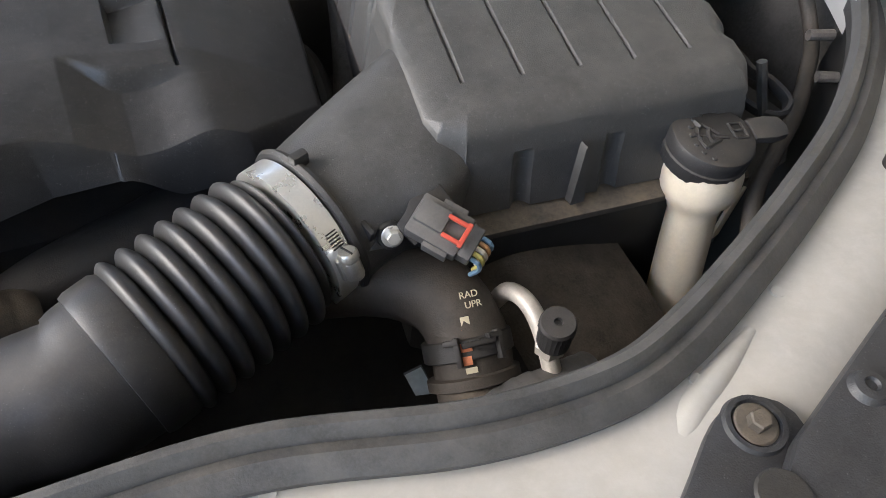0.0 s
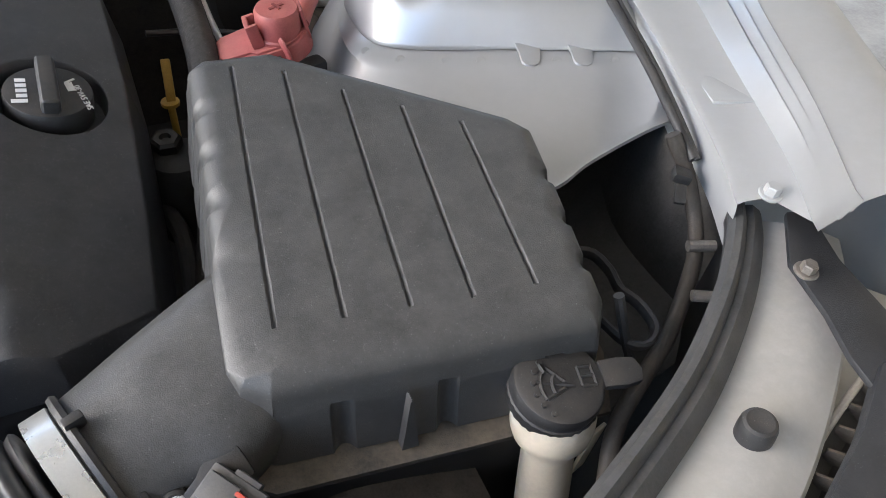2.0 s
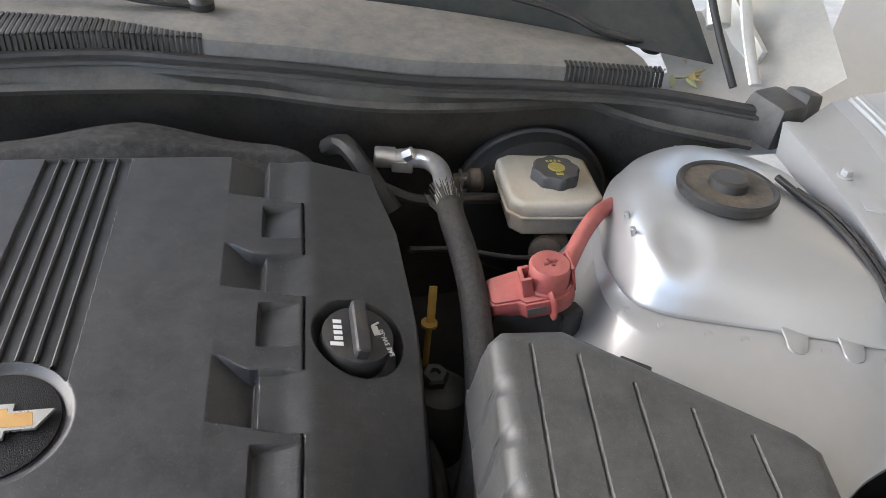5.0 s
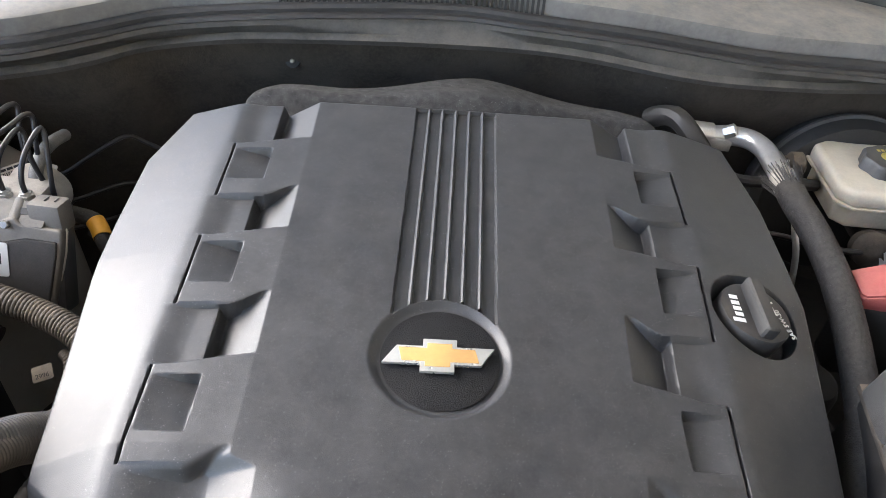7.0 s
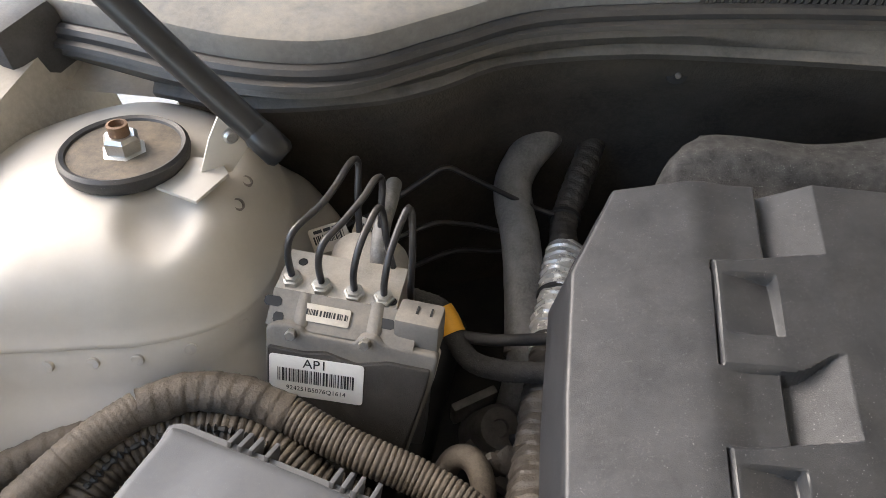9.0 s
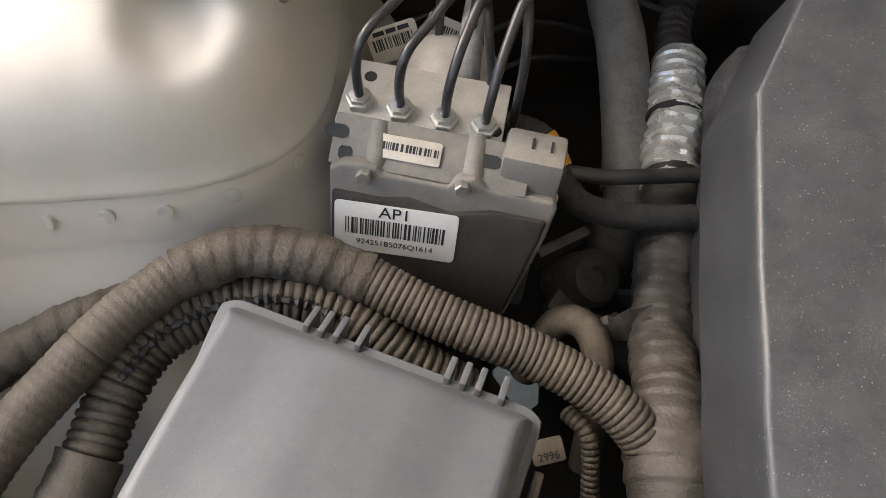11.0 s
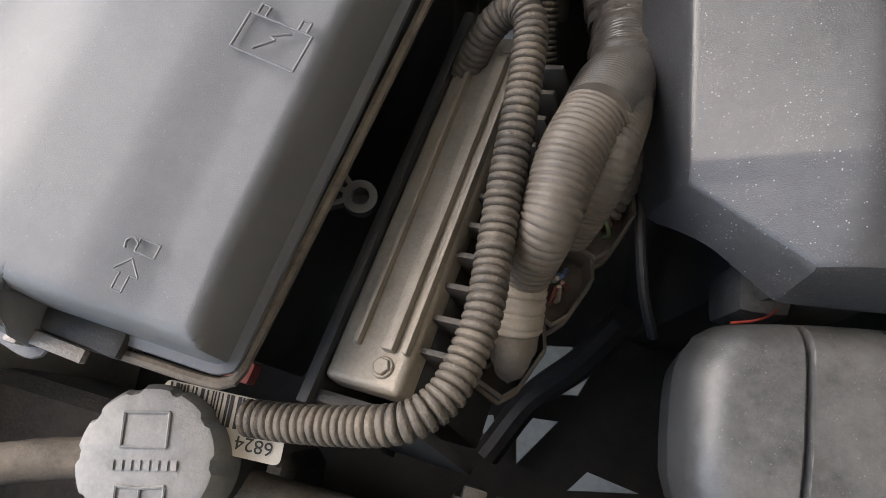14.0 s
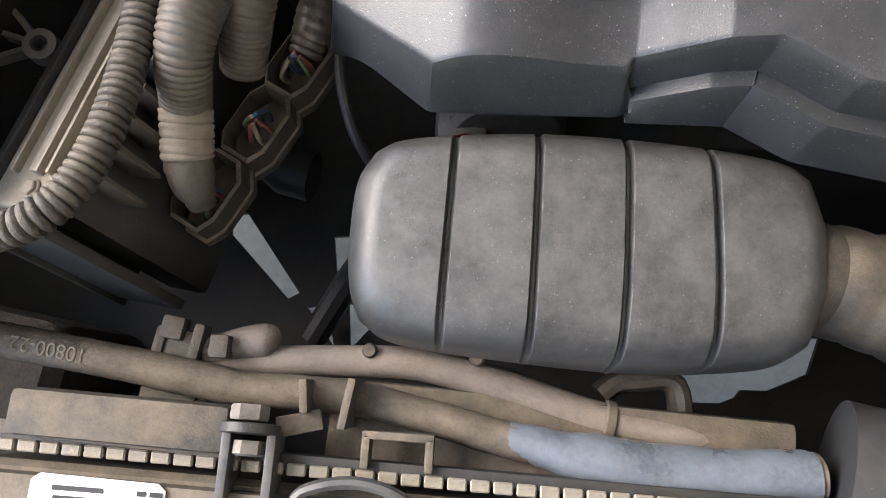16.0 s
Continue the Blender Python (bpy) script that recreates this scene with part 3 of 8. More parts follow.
def build_fender():
    f = thing("fender", (0.9, 0.0, 0.5), "silver-white front fender with its bolted flange in the engine bay", "fender", kind="structure")
    flange_rows = [shifted(INNER, dx=0.010, dz=-0.05), shifted(INNER, dx=0.002, dz=-0.006), INNER, shifted(INNER, dx=0.006, dz=0.0015), shifted(INNER, dx=0.03, dz=-0.0005), OUTER]
    part("flange", loft(flange_rows, 60), FENDER, f)
    top = [(0.775, -0.292, 0.903), (0.781, -0.275, 0.903), (0.826, -0.192, 0.903), (0.876, -0.080, 0.904), (0.925, 0.035, 0.906), (0.962, 0.155, 0.908), (0.990, 0.30, 0.914), (1.005, 0.42, 0.918)]
    base = [(0.785, -0.272, 0.854)] + OUTER
    q = lambda k, dz=0.0: [(a[0] + (b[0] - a[0]) * k, a[1] + (b[1] - a[1]) * k, a[2] + (b[2] - a[2]) * k + dz) for a, b in zip(base, top)]
    # Darker metallic paint than the flange: the step's bluish skylight put into its material.
    part("step", loft([q(0.0), q(0.06, 0.001), q(0.52, 0.0), q(0.56, -0.004), q(0.62, -0.004), q(0.68, 0.0), q(0.78, 0.0), q(0.81, -0.003), q(0.86, -0.003), q(0.90, 0.0), q(0.98), q(1.03, 0.001)], 70), SILVER, f, "inner step of the fender with two grooves")
    part("wing", loft([q(1.02, 0.0005), shifted(top, dx=0.03, dz=0.004), shifted(top, dx=0.06, dz=0.006), shifted(top, dx=0.085, dz=0.004), shifted(top, dx=0.105, dz=-0.01), shifted(top, dx=0.13, dz=-0.10), shifted(top, dx=0.14, dz=-0.6)], 70), FENDER, f)
    for y in (0.07, 0.20, -0.10):
        x = float(np.interp(y, [p[1] for p in INNER], [p[0] for p in INNER]))
        z = float(np.interp(y, [p[1] for p in INNER], [p[2] for p in INNER]))
        part("emboss", slab([(x + 0.014, y - 0.022), (x + 0.055, y - 0.034), (x + 0.064, y + 0.004), (x + 0.022, y + 0.018)], z - 0.003, z + 0.0008, 0.0008), FENDER, f)
    for at in ((0.779, -0.226, 0.8535), (0.871, 0.244, 0.8955)):
        hex_bolt("flange_bolt", at, (0, -0.05, 1), 0.013, FENDER, f, "painted flange bolt", 0.0095)


build_fender()
dr = part("door_1", loft([[(1.42, 1.02, 1.02), (1.64, 0.80, 0.98), (1.74, 0.80, 0.98), (2.12, 1.04, 1.0)], [(1.42, 1.02, 0.66), (1.635, 0.76, 0.62), (1.735, 0.765, 0.62), (2.1, 1.02, 0.66)], [(1.40, 1.05, 0.55), (1.63, 0.80, 0.50), (1.72, 0.79, 0.50), (2.02, 1.02, 0.52)], [(1.42, 1.12, 0.50), (1.63, 0.90, 0.47), (1.72, 0.90, 0.47), (1.98, 1.10, 0.48)]], 24), FENDER)
tagged(dr, "open white car door beyond the fender", "car door", kind="structure")

# apron, inner wing and radiator support around the bay
SEAL_IN = [(-0.12, -0.40, 0.832), (0.0, -0.402, 0.833), (0.099, -0.403, 0.835), (0.199, -0.408, 0.836), (0.299, -0.434, 0.836), (0.369, -0.440, 0.836), (0.416, -0.430, 0.835), (0.482, -0.403, 0.835),
           (0.553, -0.370, 0.835), (0.631, -0.328, 0.836), (0.702, -0.275, 0.838), (0.745, -0.232, 0.840), (0.762, -0.208, 0.842)]


def outward(path, d, dz=0.0):
    p = np.array(path, float)
    t = np.gradient(p[:, :2], axis=0)
    t /= np.linalg.norm(t, axis=1)[:, None]
    return [(x + ty * d, y - tx * d, z + dz) for (x, y, z), (tx, ty) in zip(p, t)]


def build_bay_seal():
    s = thing("bay_seal", (0.4, -0.42, 0.82), "weathered black rubber seal along the edge of the bay", "seal", kind="structure")
    rows = [outward(SEAL_IN, o, dz) for o, dz in ((0.006, -0.03), (0.0, -0.022), (-0.002, -0.008), (0.002, -0.001), (0.007, 0.0), (0.011, -0.004), (0.0125, -0.0075), (0.018, -0.006), (0.025, -0.010), (0.028, -0.014), (0.027, -0.02), (0.02, -0.03))]
    part("rubber_profile", loft(rows, 110, close=True), SEAL, s)


build_bay_seal()


def build_apron():
    a = thing("apron", (0.5, -0.45, 0.8), "dusty silver-white inner fender apron beside the seal", "apron", kind="structure")
    rows = [outward(SEAL_IN, 0.014, -0.035), outward(SEAL_IN, 0.02, -0.021), outward(SEAL_IN, 0.032, -0.020), outward(SEAL_IN, 0.05, -0.017), outward(SEAL_IN, 0.065, -0.014), outward(SEAL_IN, 0.085, -0.020), outward(SEAL_IN, 0.093, -0.022), outward(SEAL_IN, 0.096, -0.026), outward(SEAL_IN, 0.098, -0.06), outward(SEAL_IN, 0.20, -0.08)]
    part("apron_skin", loft(rows, 80), APRON, a)
    part("pressed_ridge", sweep([(0.469, -0.447, 0.8126, 0.004), (0.439, -0.461, 0.8099, 0.009), (0.411, -0.474, 0.8072, 0.012), (0.388, -0.49, 0.8062, 0.012), (0.369, -0.496, 0.8042, 0.012), (0.349, -0.495, 0.8023, 0.01), (0.332, -0.492, 0.8035, 0.006)], None, 20, 0.004), APRON, a, smooth=60)
    for x, y in ((0.142, -0.429), (0.20, -0.436), (0.262, -0.448), (0.35, -0.474), (0.42, -0.462), (0.50, -0.432)):
        part("spot_weld", lathe([(0.0045, -0.001), (0.004, 0.0002), (0.002, 0.0)], (x, y, 0.8160), (0, 0, 1), 16), APRON, a)


build_apron()
inner = part("wall_seal_side", loft([outward(SEAL_IN, 0.010, -0.028), outward(SEAL_IN, 0.008, -0.12), outward(SEAL_IN, 0.0, -0.38)], 60), DARK)
tagged(inner, "dark inner face under the bay seal", "wall", kind="structure")
# dark inner wheel-house beside the air box
liner = part("wheel_house_liner", loft([[(0.80, -0.25, 0.80), (0.80, -0.10, 0.80), (0.84, 0.02, 0.80), (0.86, 0.3, 0.80), (0.86, 0.42, 0.80)], [(0.77, -0.25, 0.70), (0.77, -0.10, 0.69), (0.80, 0.02, 0.70), (0.84, 0.3, 0.70), (0.84, 0.42, 0.7)],
                                        [(0.62, -0.27, 0.64), (0.62, -0.1, 0.64), (0.66, 0.02, 0.6), (0.7, 0.3, 0.6), (0.75, 0.42, 0.6)], [(0.60, -0.28, 0.45), (0.60, -0.1, 0.45), (0.62, 0.02, 0.45), (0.65, 0.3, 0.45), (0.7, 0.42, 0.45)]], 40), LINER)
tagged(liner, "dusty black plastic wheel house liner", "liner", kind="structure")
# front and far side walls that close the bay
wall_f = part("wall_front", box((1.2, 0.02, 0.36), pose(-0.15, -0.46, 0.63), 0.004), DARK)
tagged(wall_f, "black radiator support at the front of the bay", "wall", kind="structure")
side = part("wall_side", loft([[(-0.90, -0.45, 0.86), (-0.90, 0.0, 0.87), (-0.88, 0.3, 0.89), (-0.83, 0.45, 0.9)], [(-0.80, -0.45, 0.85), (-0.80, 0.0, 0.86), (-0.79, 0.3, 0.875), (-0.78, 0.44, 0.885)],
                               [(-0.775, -0.45, 0.80), (-0.775, 0.0, 0.80), (-0.775, 0.3, 0.80), (-0.77, 0.44, 0.82)], [(-0.70, -0.45, 0.62), (-0.70, 0.0, 0.62), (-0.72, 0.3, 0.62), (-0.74, 0.44, 0.62)],
                               [(-0.68, -0.45, 0.45), (-0.68, 0.0, 0.45), (-0.7, 0.3, 0.45), (-0.72, 0.44, 0.45)]], 40), SHADEPAINT)
tagged(side, "silver inner wing on the battery side, painted in a shaded tone", "inner wing", kind="structure")


def closed_curve(points, n):
    """n points round a smooth closed curve."""
    p = list(points)
    c, _ = spline(p[-2:] + p + p[:3], n * 6)
    k = len(p)
    start = np.argmin(np.linalg.norm(c[:n * 2, :3] - np.array(p[0]), axis=1))
    rest = np.linalg.norm(c[:, :3] - np.array(p[0]), axis=1)
    end = start + 20 + np.argmin(rest[start + 20:])
    return along(c[start:end + 1], n)[:-1]


def build_tower(centre, rim, seam, dent, holes, top_material, low_material, low_rows, welds, tongues, label, slope=0.0, fall=(0, 0.03, 0.08, 0.16, 0.29, 0.47, 0.69, 0.86, 1.0)):
    """A suspension tower: a domed upper cup, welded at a seam with tongues to the sheet below it."""
    c = Vector(centre)
    t = thing("strut_tower", (c.x, c.y, c.z - 0.3), label, "strut tower", "strut towers", kind="structure")
    n = 120
    edge = closed_curve(seam, n)
    share = (0.0, 0.04, 0.10, 0.18, 0.26, 0.34, 0.42, 0.50, 0.57, 0.63, 0.69, 0.74, 0.79, 0.83, 0.87, 0.90, 0.93, 0.96, 0.985, 1.0)
    fall = np.interp(share, (0, 0.2, 0.4, 0.55, 0.68, 0.78, 0.86, 0.92, 1.0), fall)
    rings = [None]
    ang = np.arctan2(edge[:, 1] - c.y, edge[:, 0] - c.x)
    rings[0] = [(c.x + 0.3 * rim * math.cos(a), c.y + 0.3 * rim * math.sin(a), c.z - 0.002 + 0.3 * slope * rim * math.sin(a)) for a in ang]
    for h, g in zip(share, fall):
        ring = []
        for e, a in zip(edge, ang):
            p = np.array((c.x + rim * math.cos(a), c.y + rim * math.sin(a), c.z + slope * rim * math.sin(a)))
            q = p + (e - p) * np.array((h, h, g))
            d = math.hypot((q[0] - dent[0]) / dent[2], (q[1] - dent[1]) / dent[3])
            q[2] -= dent[4] * math.exp(-d ** 4)
            ring.append(tuple(q))
        rings.append(ring)
    rings.append([(x, y, z - 0.0022) for x, y, z in rings[-1]])
    verts = [p for r in rings for p in r]
    faces = [(i * n + k, (i + 1) * n + k, (i + 1) * n + (k + 1) % n, i * n + (k + 1) % n) for i in range(len(rings) - 1) for k in range(n)]
    part("tower_cup", (verts, faces), top_material, t, smooth=50)
    sheet = low_rows(edge)
    part("tower_apron", sheet, low_material, t, smooth=50)
    for p, ax in welds:
        p = min(sheet[0], key=lambda q: (Vector(q) - Vector(p)).length)
        part("spot_weld", lathe([(0.0050, -0.003), (0.0047, 0.0005), (0.0036, 0.0008), (0.001, 0.0002)], p, ax, 16), top_material, t)
    for p, xd, ax in tongues:
        u = [(-0.014, 0.012), (-0.011, 0.001), (-0.010, -0.008)] + [(0.010 * math.sin(a), -0.008 - 0.009 * math.cos(a)) for a in np.linspace(-1.4, 1.4, 9)] + [(0.010, -0.008), (0.011, 0.001), (0.014, 0.012)]
        part("seam_tongue", slab(u, -0.002, 0.0012, 0.0005, frame_at(p, xd, ax)), top_material, t)
    for (hx, hy), ax in holes:
        flat = [q for r in rings[2:-2] for q in r]
        p = min(flat, key=lambda q: math.hypot(q[0] - hx, q[1] - hy))
        part("threaded_hole", lathe([(0.0056, -0.002), (0.0056, 0.0004), (0.0042, 0.0008), (0.0036, -0.003), (0.001, -0.003)], p, ax, 18), DULL_STEEL, t)
    return t


def loop_rows(steps):
    def f(edge):
        c = edge.mean(axis=0)
        rows = []
        for out, dz in steps:
            ring = []
            for x, y, z in edge:
                k = 1 + (out - 1) * (1 + 1.4 * float(step_up(c[1] - y, 0.06, 0.13)))
                ring.append((c[0] + (x - c[0]) * k, c[1] + (y - c[1]) * k, z + dz))
            rows.append(ring)
        n = len(edge)
        return [p for r in rows for p in r], [(i * n + k, (i + 1) * n + k, (i + 1) * n + (k + 1) % n, i * n + (k + 1) % n) for i in range(len(rows) - 1) for k in range(n)]
    return f


SEAM_L = [(0.5685, 0.2025, 0.812), (0.5708, 0.1373, 0.814), (0.5976, 0.1044, 0.818), (0.6455, 0.0814, 0.823), (0.688, 0.0629, 0.828), (0.7251, 0.0458, 0.832), (0.7943, 0.0157, 0.838), (0.8366, 0.0043, 0.842), (0.846, 0.08, 0.846), (0.852, 0.2, 0.848), (0.845, 0.32, 0.85), (0.75, 0.4, 0.84), (0.65, 0.375, 0.825), (0.6, 0.31, 0.814), (0.577, 0.24, 0.811)]


def panel_l(edge):
    """The sheet in front of and below the seam, down to its rolled edge over the wheel house."""
    s = [(0.615, 0.32, 0.811), (0.59, 0.25, 0.808), (0.5705, 0.2055, 0.8095), (0.5728, 0.1403, 0.8115), (0.5996, 0.1074, 0.8155), (0.6475, 0.0844, 0.8205), (0.69, 0.0659, 0.8255), (0.7271, 0.0488, 0.8295), (0.7963, 0.0187, 0.8355), (0.85, 0.005, 0.842)]
    r = [(0.605, 0.32, 0.795), (0.575, 0.25, 0.792), (0.5543, 0.1742, 0.796), (0.5553, 0.114, 0.8), (0.5903, 0.0775, 0.806), (0.6371, 0.0533, 0.812), (0.6796, 0.0322, 0.818), (0.7166, 0.0177, 0.822), (0.7951, -0.012, 0.829), (0.85, -0.03, 0.836)]
    m = [(0.58, 0.32, 0.76), (0.553, 0.24, 0.76), (0.54, 0.14, 0.768), (0.538, 0.07, 0.782), (0.57, 0.022, 0.795), (0.62, -0.01, 0.806), (0.664, -0.03, 0.812), (0.705, -0.042, 0.816), (0.79, -0.045, 0.822), (0.85, -0.05, 0.828)]
    e = [(0.56, 0.32, 0.72), (0.53, 0.24, 0.72), (0.51, 0.10, 0.74), (0.515, 0.00, 0.765), (0.545, -0.075, 0.785), (0.600, -0.112, 0.797), (0.655, -0.118, 0.803), (0.705, -0.096, 0.803), (0.785, -0.071, 0.804), (0.85, -0.065, 0.812)]
    return loft([s, shifted(s, dy=-0.004, dz=-0.001), [tuple((np.array(a) + b) / 2) for a, b in zip(map(np.array, s), map(np.array, r))], shifted(r, dy=0.004, dz=0.0025), r, m, shifted(e, dy=0.006, dz=0.002), e, shifted(e, dy=-0.0035, dz=0.001), shifted(e, dy=-0.0045, dz=-0.002), shifted(e, dy=0.0, dz=-0.005), shifted(e, dy=0.012, dz=-0.006)], 90)


WELDS_L = [((x, y, z), (-0.15, -0.4, 0.9)) for x, y, z in ((0.572, 0.125, 0.806), (0.594, 0.092, 0.810), (0.630, 0.068, 0.815), (0.665, 0.055, 0.822), (0.737, 0.032, 0.828), (0.790, 0.010, 0.833))]
build_tower((0.700, 0.215, 0.889), 0.058, SEAM_L, (0.622, 0.150, 0.024, 0.036, 0.012), [], SILVER, SILVER, panel_l,
            WELDS_L + [((0.7135, 0.0365, 0.827), (-0.05, -0.27, 0.96)), ((0.7613, 0.0178, 0.831), (-0.05, -0.27, 0.96))], [((0.711, 0.0443, 0.829), (1, -0.3, 0), (-0.05, -0.27, 0.96)), ((0.7599, 0.0245, 0.833), (1, -0.3, 0), (-0.05, -0.27, 0.96))],
            "silver-painted suspension tower with a welded seam", -0.03, (0, 0.05, 0.11, 0.18, 0.28, 0.42, 0.62, 0.80, 1.0))
for p in ((0.588, 0.219, 0.864), (0.584, 0.190, 0.864)):
    tagged(part("tower_stud", lathe([(0.0032, -0.01), (0.0032, 0.004), (0.0024, 0.005)], p, (-0.4, -0.1, 1), 12), SILVER), "small silver stud on the suspension tower", "stud", "studs of the tower")
hole = part("drain_hole", lathe([(0.0115, 0.0012), (0.010, 0.0016), (0.009, -0.001), (0.001, -0.001)], (0.790, 0.078, 0.8545), (-0.1, -0.35, 1), 24), INK)
tagged(hole, "dark punched hole beside the suspension tower", "hole", kind="structure")
SEAM_R = [(-0.74, 0.142, 0.804), (-0.70, 0.147, 0.800), (-0.665, 0.157, 0.797), (-0.63, 0.168, 0.793), (-0.59, 0.19, 0.788), (-0.565, 0.22, 0.783), (-0.556, 0.255, 0.780), (-0.558, 0.30, 0.780), (-0.572, 0.36, 0.780), (-0.62, 0.41, 0.79), (-0.72, 0.42, 0.80), (-0.80, 0.35, 0.81), (-0.83, 0.27, 0.82), (-0.80, 0.175, 0.81)]
WELDS_R = [((x, y, z), ax) for x, y, z, ax in ((-0.690, 0.139, 0.790, (-0.1, -1, 0.45)), (-0.660, 0.146, 0.786, (0.1, -1, 0.4)), (-0.632, 0.155, 0.782, (0.2, -1, 0.4)), (-0.594, 0.175, 0.776, (0.5, -0.9, 0.4)), (-0.562, 0.208, 0.770, (0.85, -0.5, 0.35)))]
build_tower((-0.680, 0.296, 0.852), 0.050, SEAM_R, (-0.629, 0.241, 0.024, 0.032, 0.011), [((-0.584, 0.309), (0.6, 0.1, 1)), ((-0.582, 0.283), (0.6, -0.1, 1))], TOWER, TOWER,
            loop_rows(((0.985, 0.0), (0.995, -0.002), (1.02, -0.012), (1.05, -0.026), (1.06, -0.030), (1.09, -0.037), (1.16, -0.050), (1.30, -0.078), (1.42, -0.12), (1.46, -0.30))), WELDS_R, [],
            "dusty silver suspension tower with a welded seam", -0.14)


def strut_mount(c, tilt, capped, k=1.0):
    m = thing("strut_mount", c, "dusty black strut mount dish with a %s" % ("rubber cap" if capped else "rusty centre nut"), "strut mount", "strut mounts")
    part("rubber_rim", lathe([(r * k, h) for r, h in ((0.058, -0.010), (0.064, -0.006), (0.066, 0.0), (0.0655, 0.004), (0.062, 0.0065), (0.058, 0.005), (0.056, 0.002), (0.05, -0.001))], c, tilt, 48), RUBBER, m)
    part("dish", lathe([(r * k, h) for r, h in ((0.057, 0.003), (0.05, -0.002), (0.036, -0.006), (0.026, -0.006), (0.02, 0.001), (0.001, 0.001))], c, tilt, 40), DUSTY, m)
    if capped:
        part("cap", lathe([(0.023, 0.0), (0.021, 0.012), (0.017, 0.015), (0.001, 0.0155)], c, tilt, 28), RUBBER, m)
    else:
        part("nut", lathe([(0.018, 0.0), (0.018, 0.003), (0.0145, 0.004), (0.0145, 0.014), (0.012, 0.017)], c, tilt, 6), STEEL, m)
        part("rod_end", lathe([(0.008, 0.012), (0.008, 0.026), (0.006, 0.0265), (0.005, 0.022)], c, tilt, 16), RUST, m)


strut_mount((0.698, 0.215, 0.901), (0.0, 0.03, 1), True, 0.86)
strut_mount((-0.676, 0.298, 0.861), (-0.02, 0.14, 1), False, 0.76)


# ---- engine cover ----
COVER_TABS = ((0.170, 0.251), (0.036, 0.117), (-0.104, -0.023))
COVER_EDGE = ([-0.302, -0.251, -0.1660, -0.1640, -0.111, -0.079, 0.083, 0.118, 0.1640, 0.1660, 0.255, 0.322], [-0.102, -0.139, -0.1360, -0.1325, -0.1310, -0.147, -0.172, -0.161, -0.1600, -0.1612, -0.156, -0.112])


def cover_height(X, Y, D):
    A = np.where(X < 0, -X, X + np.clip((0.15 - Y) * 0.025, 0, 0.006))
    Z = 0.850 + 0.105 * Y - 0.08 * np.clip(A - 0.150, 0, None) - (0.20 + 0.34 * np.clip((0.1 - Y) / 0.2, 0, 1)) * 0.003 * np.log1p(np.exp(np.clip((A - 0.238) / 0.003, -40, 40)))
    Z = Z - 0.25 * np.clip(-0.09 - Y, 0, None) * step_up(A, 0.10, 0.17)
    Z = Z - 0.015 * np.clip(X / 0.2, 0, 1) * (1 - step_up(Y, -0.10, 0.16))
    # gaps between the tabs: a facet falling outwards to a steep wall; the tabs bridge it
    slant = 0.016 * (1 - step_up(A, 0.15, 0.183))
    back = 0.010 * (1 - step_up(A, 0.15, 0.225))
    gap = np.zeros_like(X)
    for lo, hi in ((0.251, 0.34), (0.117, 0.170), (-0.023, 0.036)):
        gap = np.maximum(gap, step_up(Y - back, lo, lo + 0.0018) * (1 - step_up(Y - slant, hi - 0.0018, hi)))
    Ag = A + 0.020 * (X < 0) * step_up(-Y, 0.095, 0.106)
    ramp = np.clip((Ag - 0.150) / 0.034, 0, 1) * (1 - step_up(Ag, 0.185, 0.191))
    # before the front tabs a facet falls outwards to a crease and stays low
    fall = np.clip((Ag - 0.150) / 0.034, 0, 1) * (1 - step_up(Ag, 0.187, 0.250))
    Z = Z - 0.013 * fall * (1 - step_up(Y - slant, -0.110, -0.104))
    Z = Z - 0.017 * gap * ramp
    Z = Z - 0.0045 * gap * step_up(Ag, 0.185, 0.191) * (1 - step_up(Ag, 0.205, 0.236))
    for lo, hi in COVER_TABS:
        on = step_up(Y - slant, lo, lo + 0.0018) * (1 - step_up(Y - back, hi - 0.0018, hi))
        Z = Z + 0.0015 * on * step_up(A, 0.152, 0.20) * (1 - step_up(A, 0.2245, 0.2265))
        # a hairline joint round the tab's outer end
        Z = Z - 0.004 * on * np.clip(1 - np.abs(A - 0.2272) / 0.0014, 0, 1)
        w = hi - lo
        well = step_up(Y, lo + 0.28 * w, lo + 0.31 * w) * (1 - step_up(Y, hi - 0.15 * w, hi - 0.12 * w))
        deep = 1 - 0.45 * np.clip((hi - 0.13 * w - Y) / (0.6 * w), 0, 1)
        Z = Z - 0.0105 * well * deep * step_up(A, 0.1855, 0.1885) * (1 - np.clip((A - 0.190) / 0.033, 0, 1))
    # grooves down the middle and the badge bowl
    cx = -0.006 + 0.02 * Y
    q = (X - cx) / 0.0147 + 3.0
    r = np.hypot(X + 0.007, Y + 0.004)
    Z = Z - 0.0045 * np.clip(q / 0.10, 0, 1) * np.clip((6 - q) / 0.10, 0, 1) * (Y < 0.325) * step_up(r, 0.056, 0.058) * (Y > -0.01)
    Z = Z - 0.006 * (1 - step_up(r, 0.048, 0.058))
    # bowl of the filler cap
    ro = np.hypot((X - 0.274) / 1.0, (Y - 0.078) / 0.96)
    Z = Z - 0.022 * (1 - step_up(ro, 0.0365, 0.0432))
    return Z - round_off(D, 0.0028)


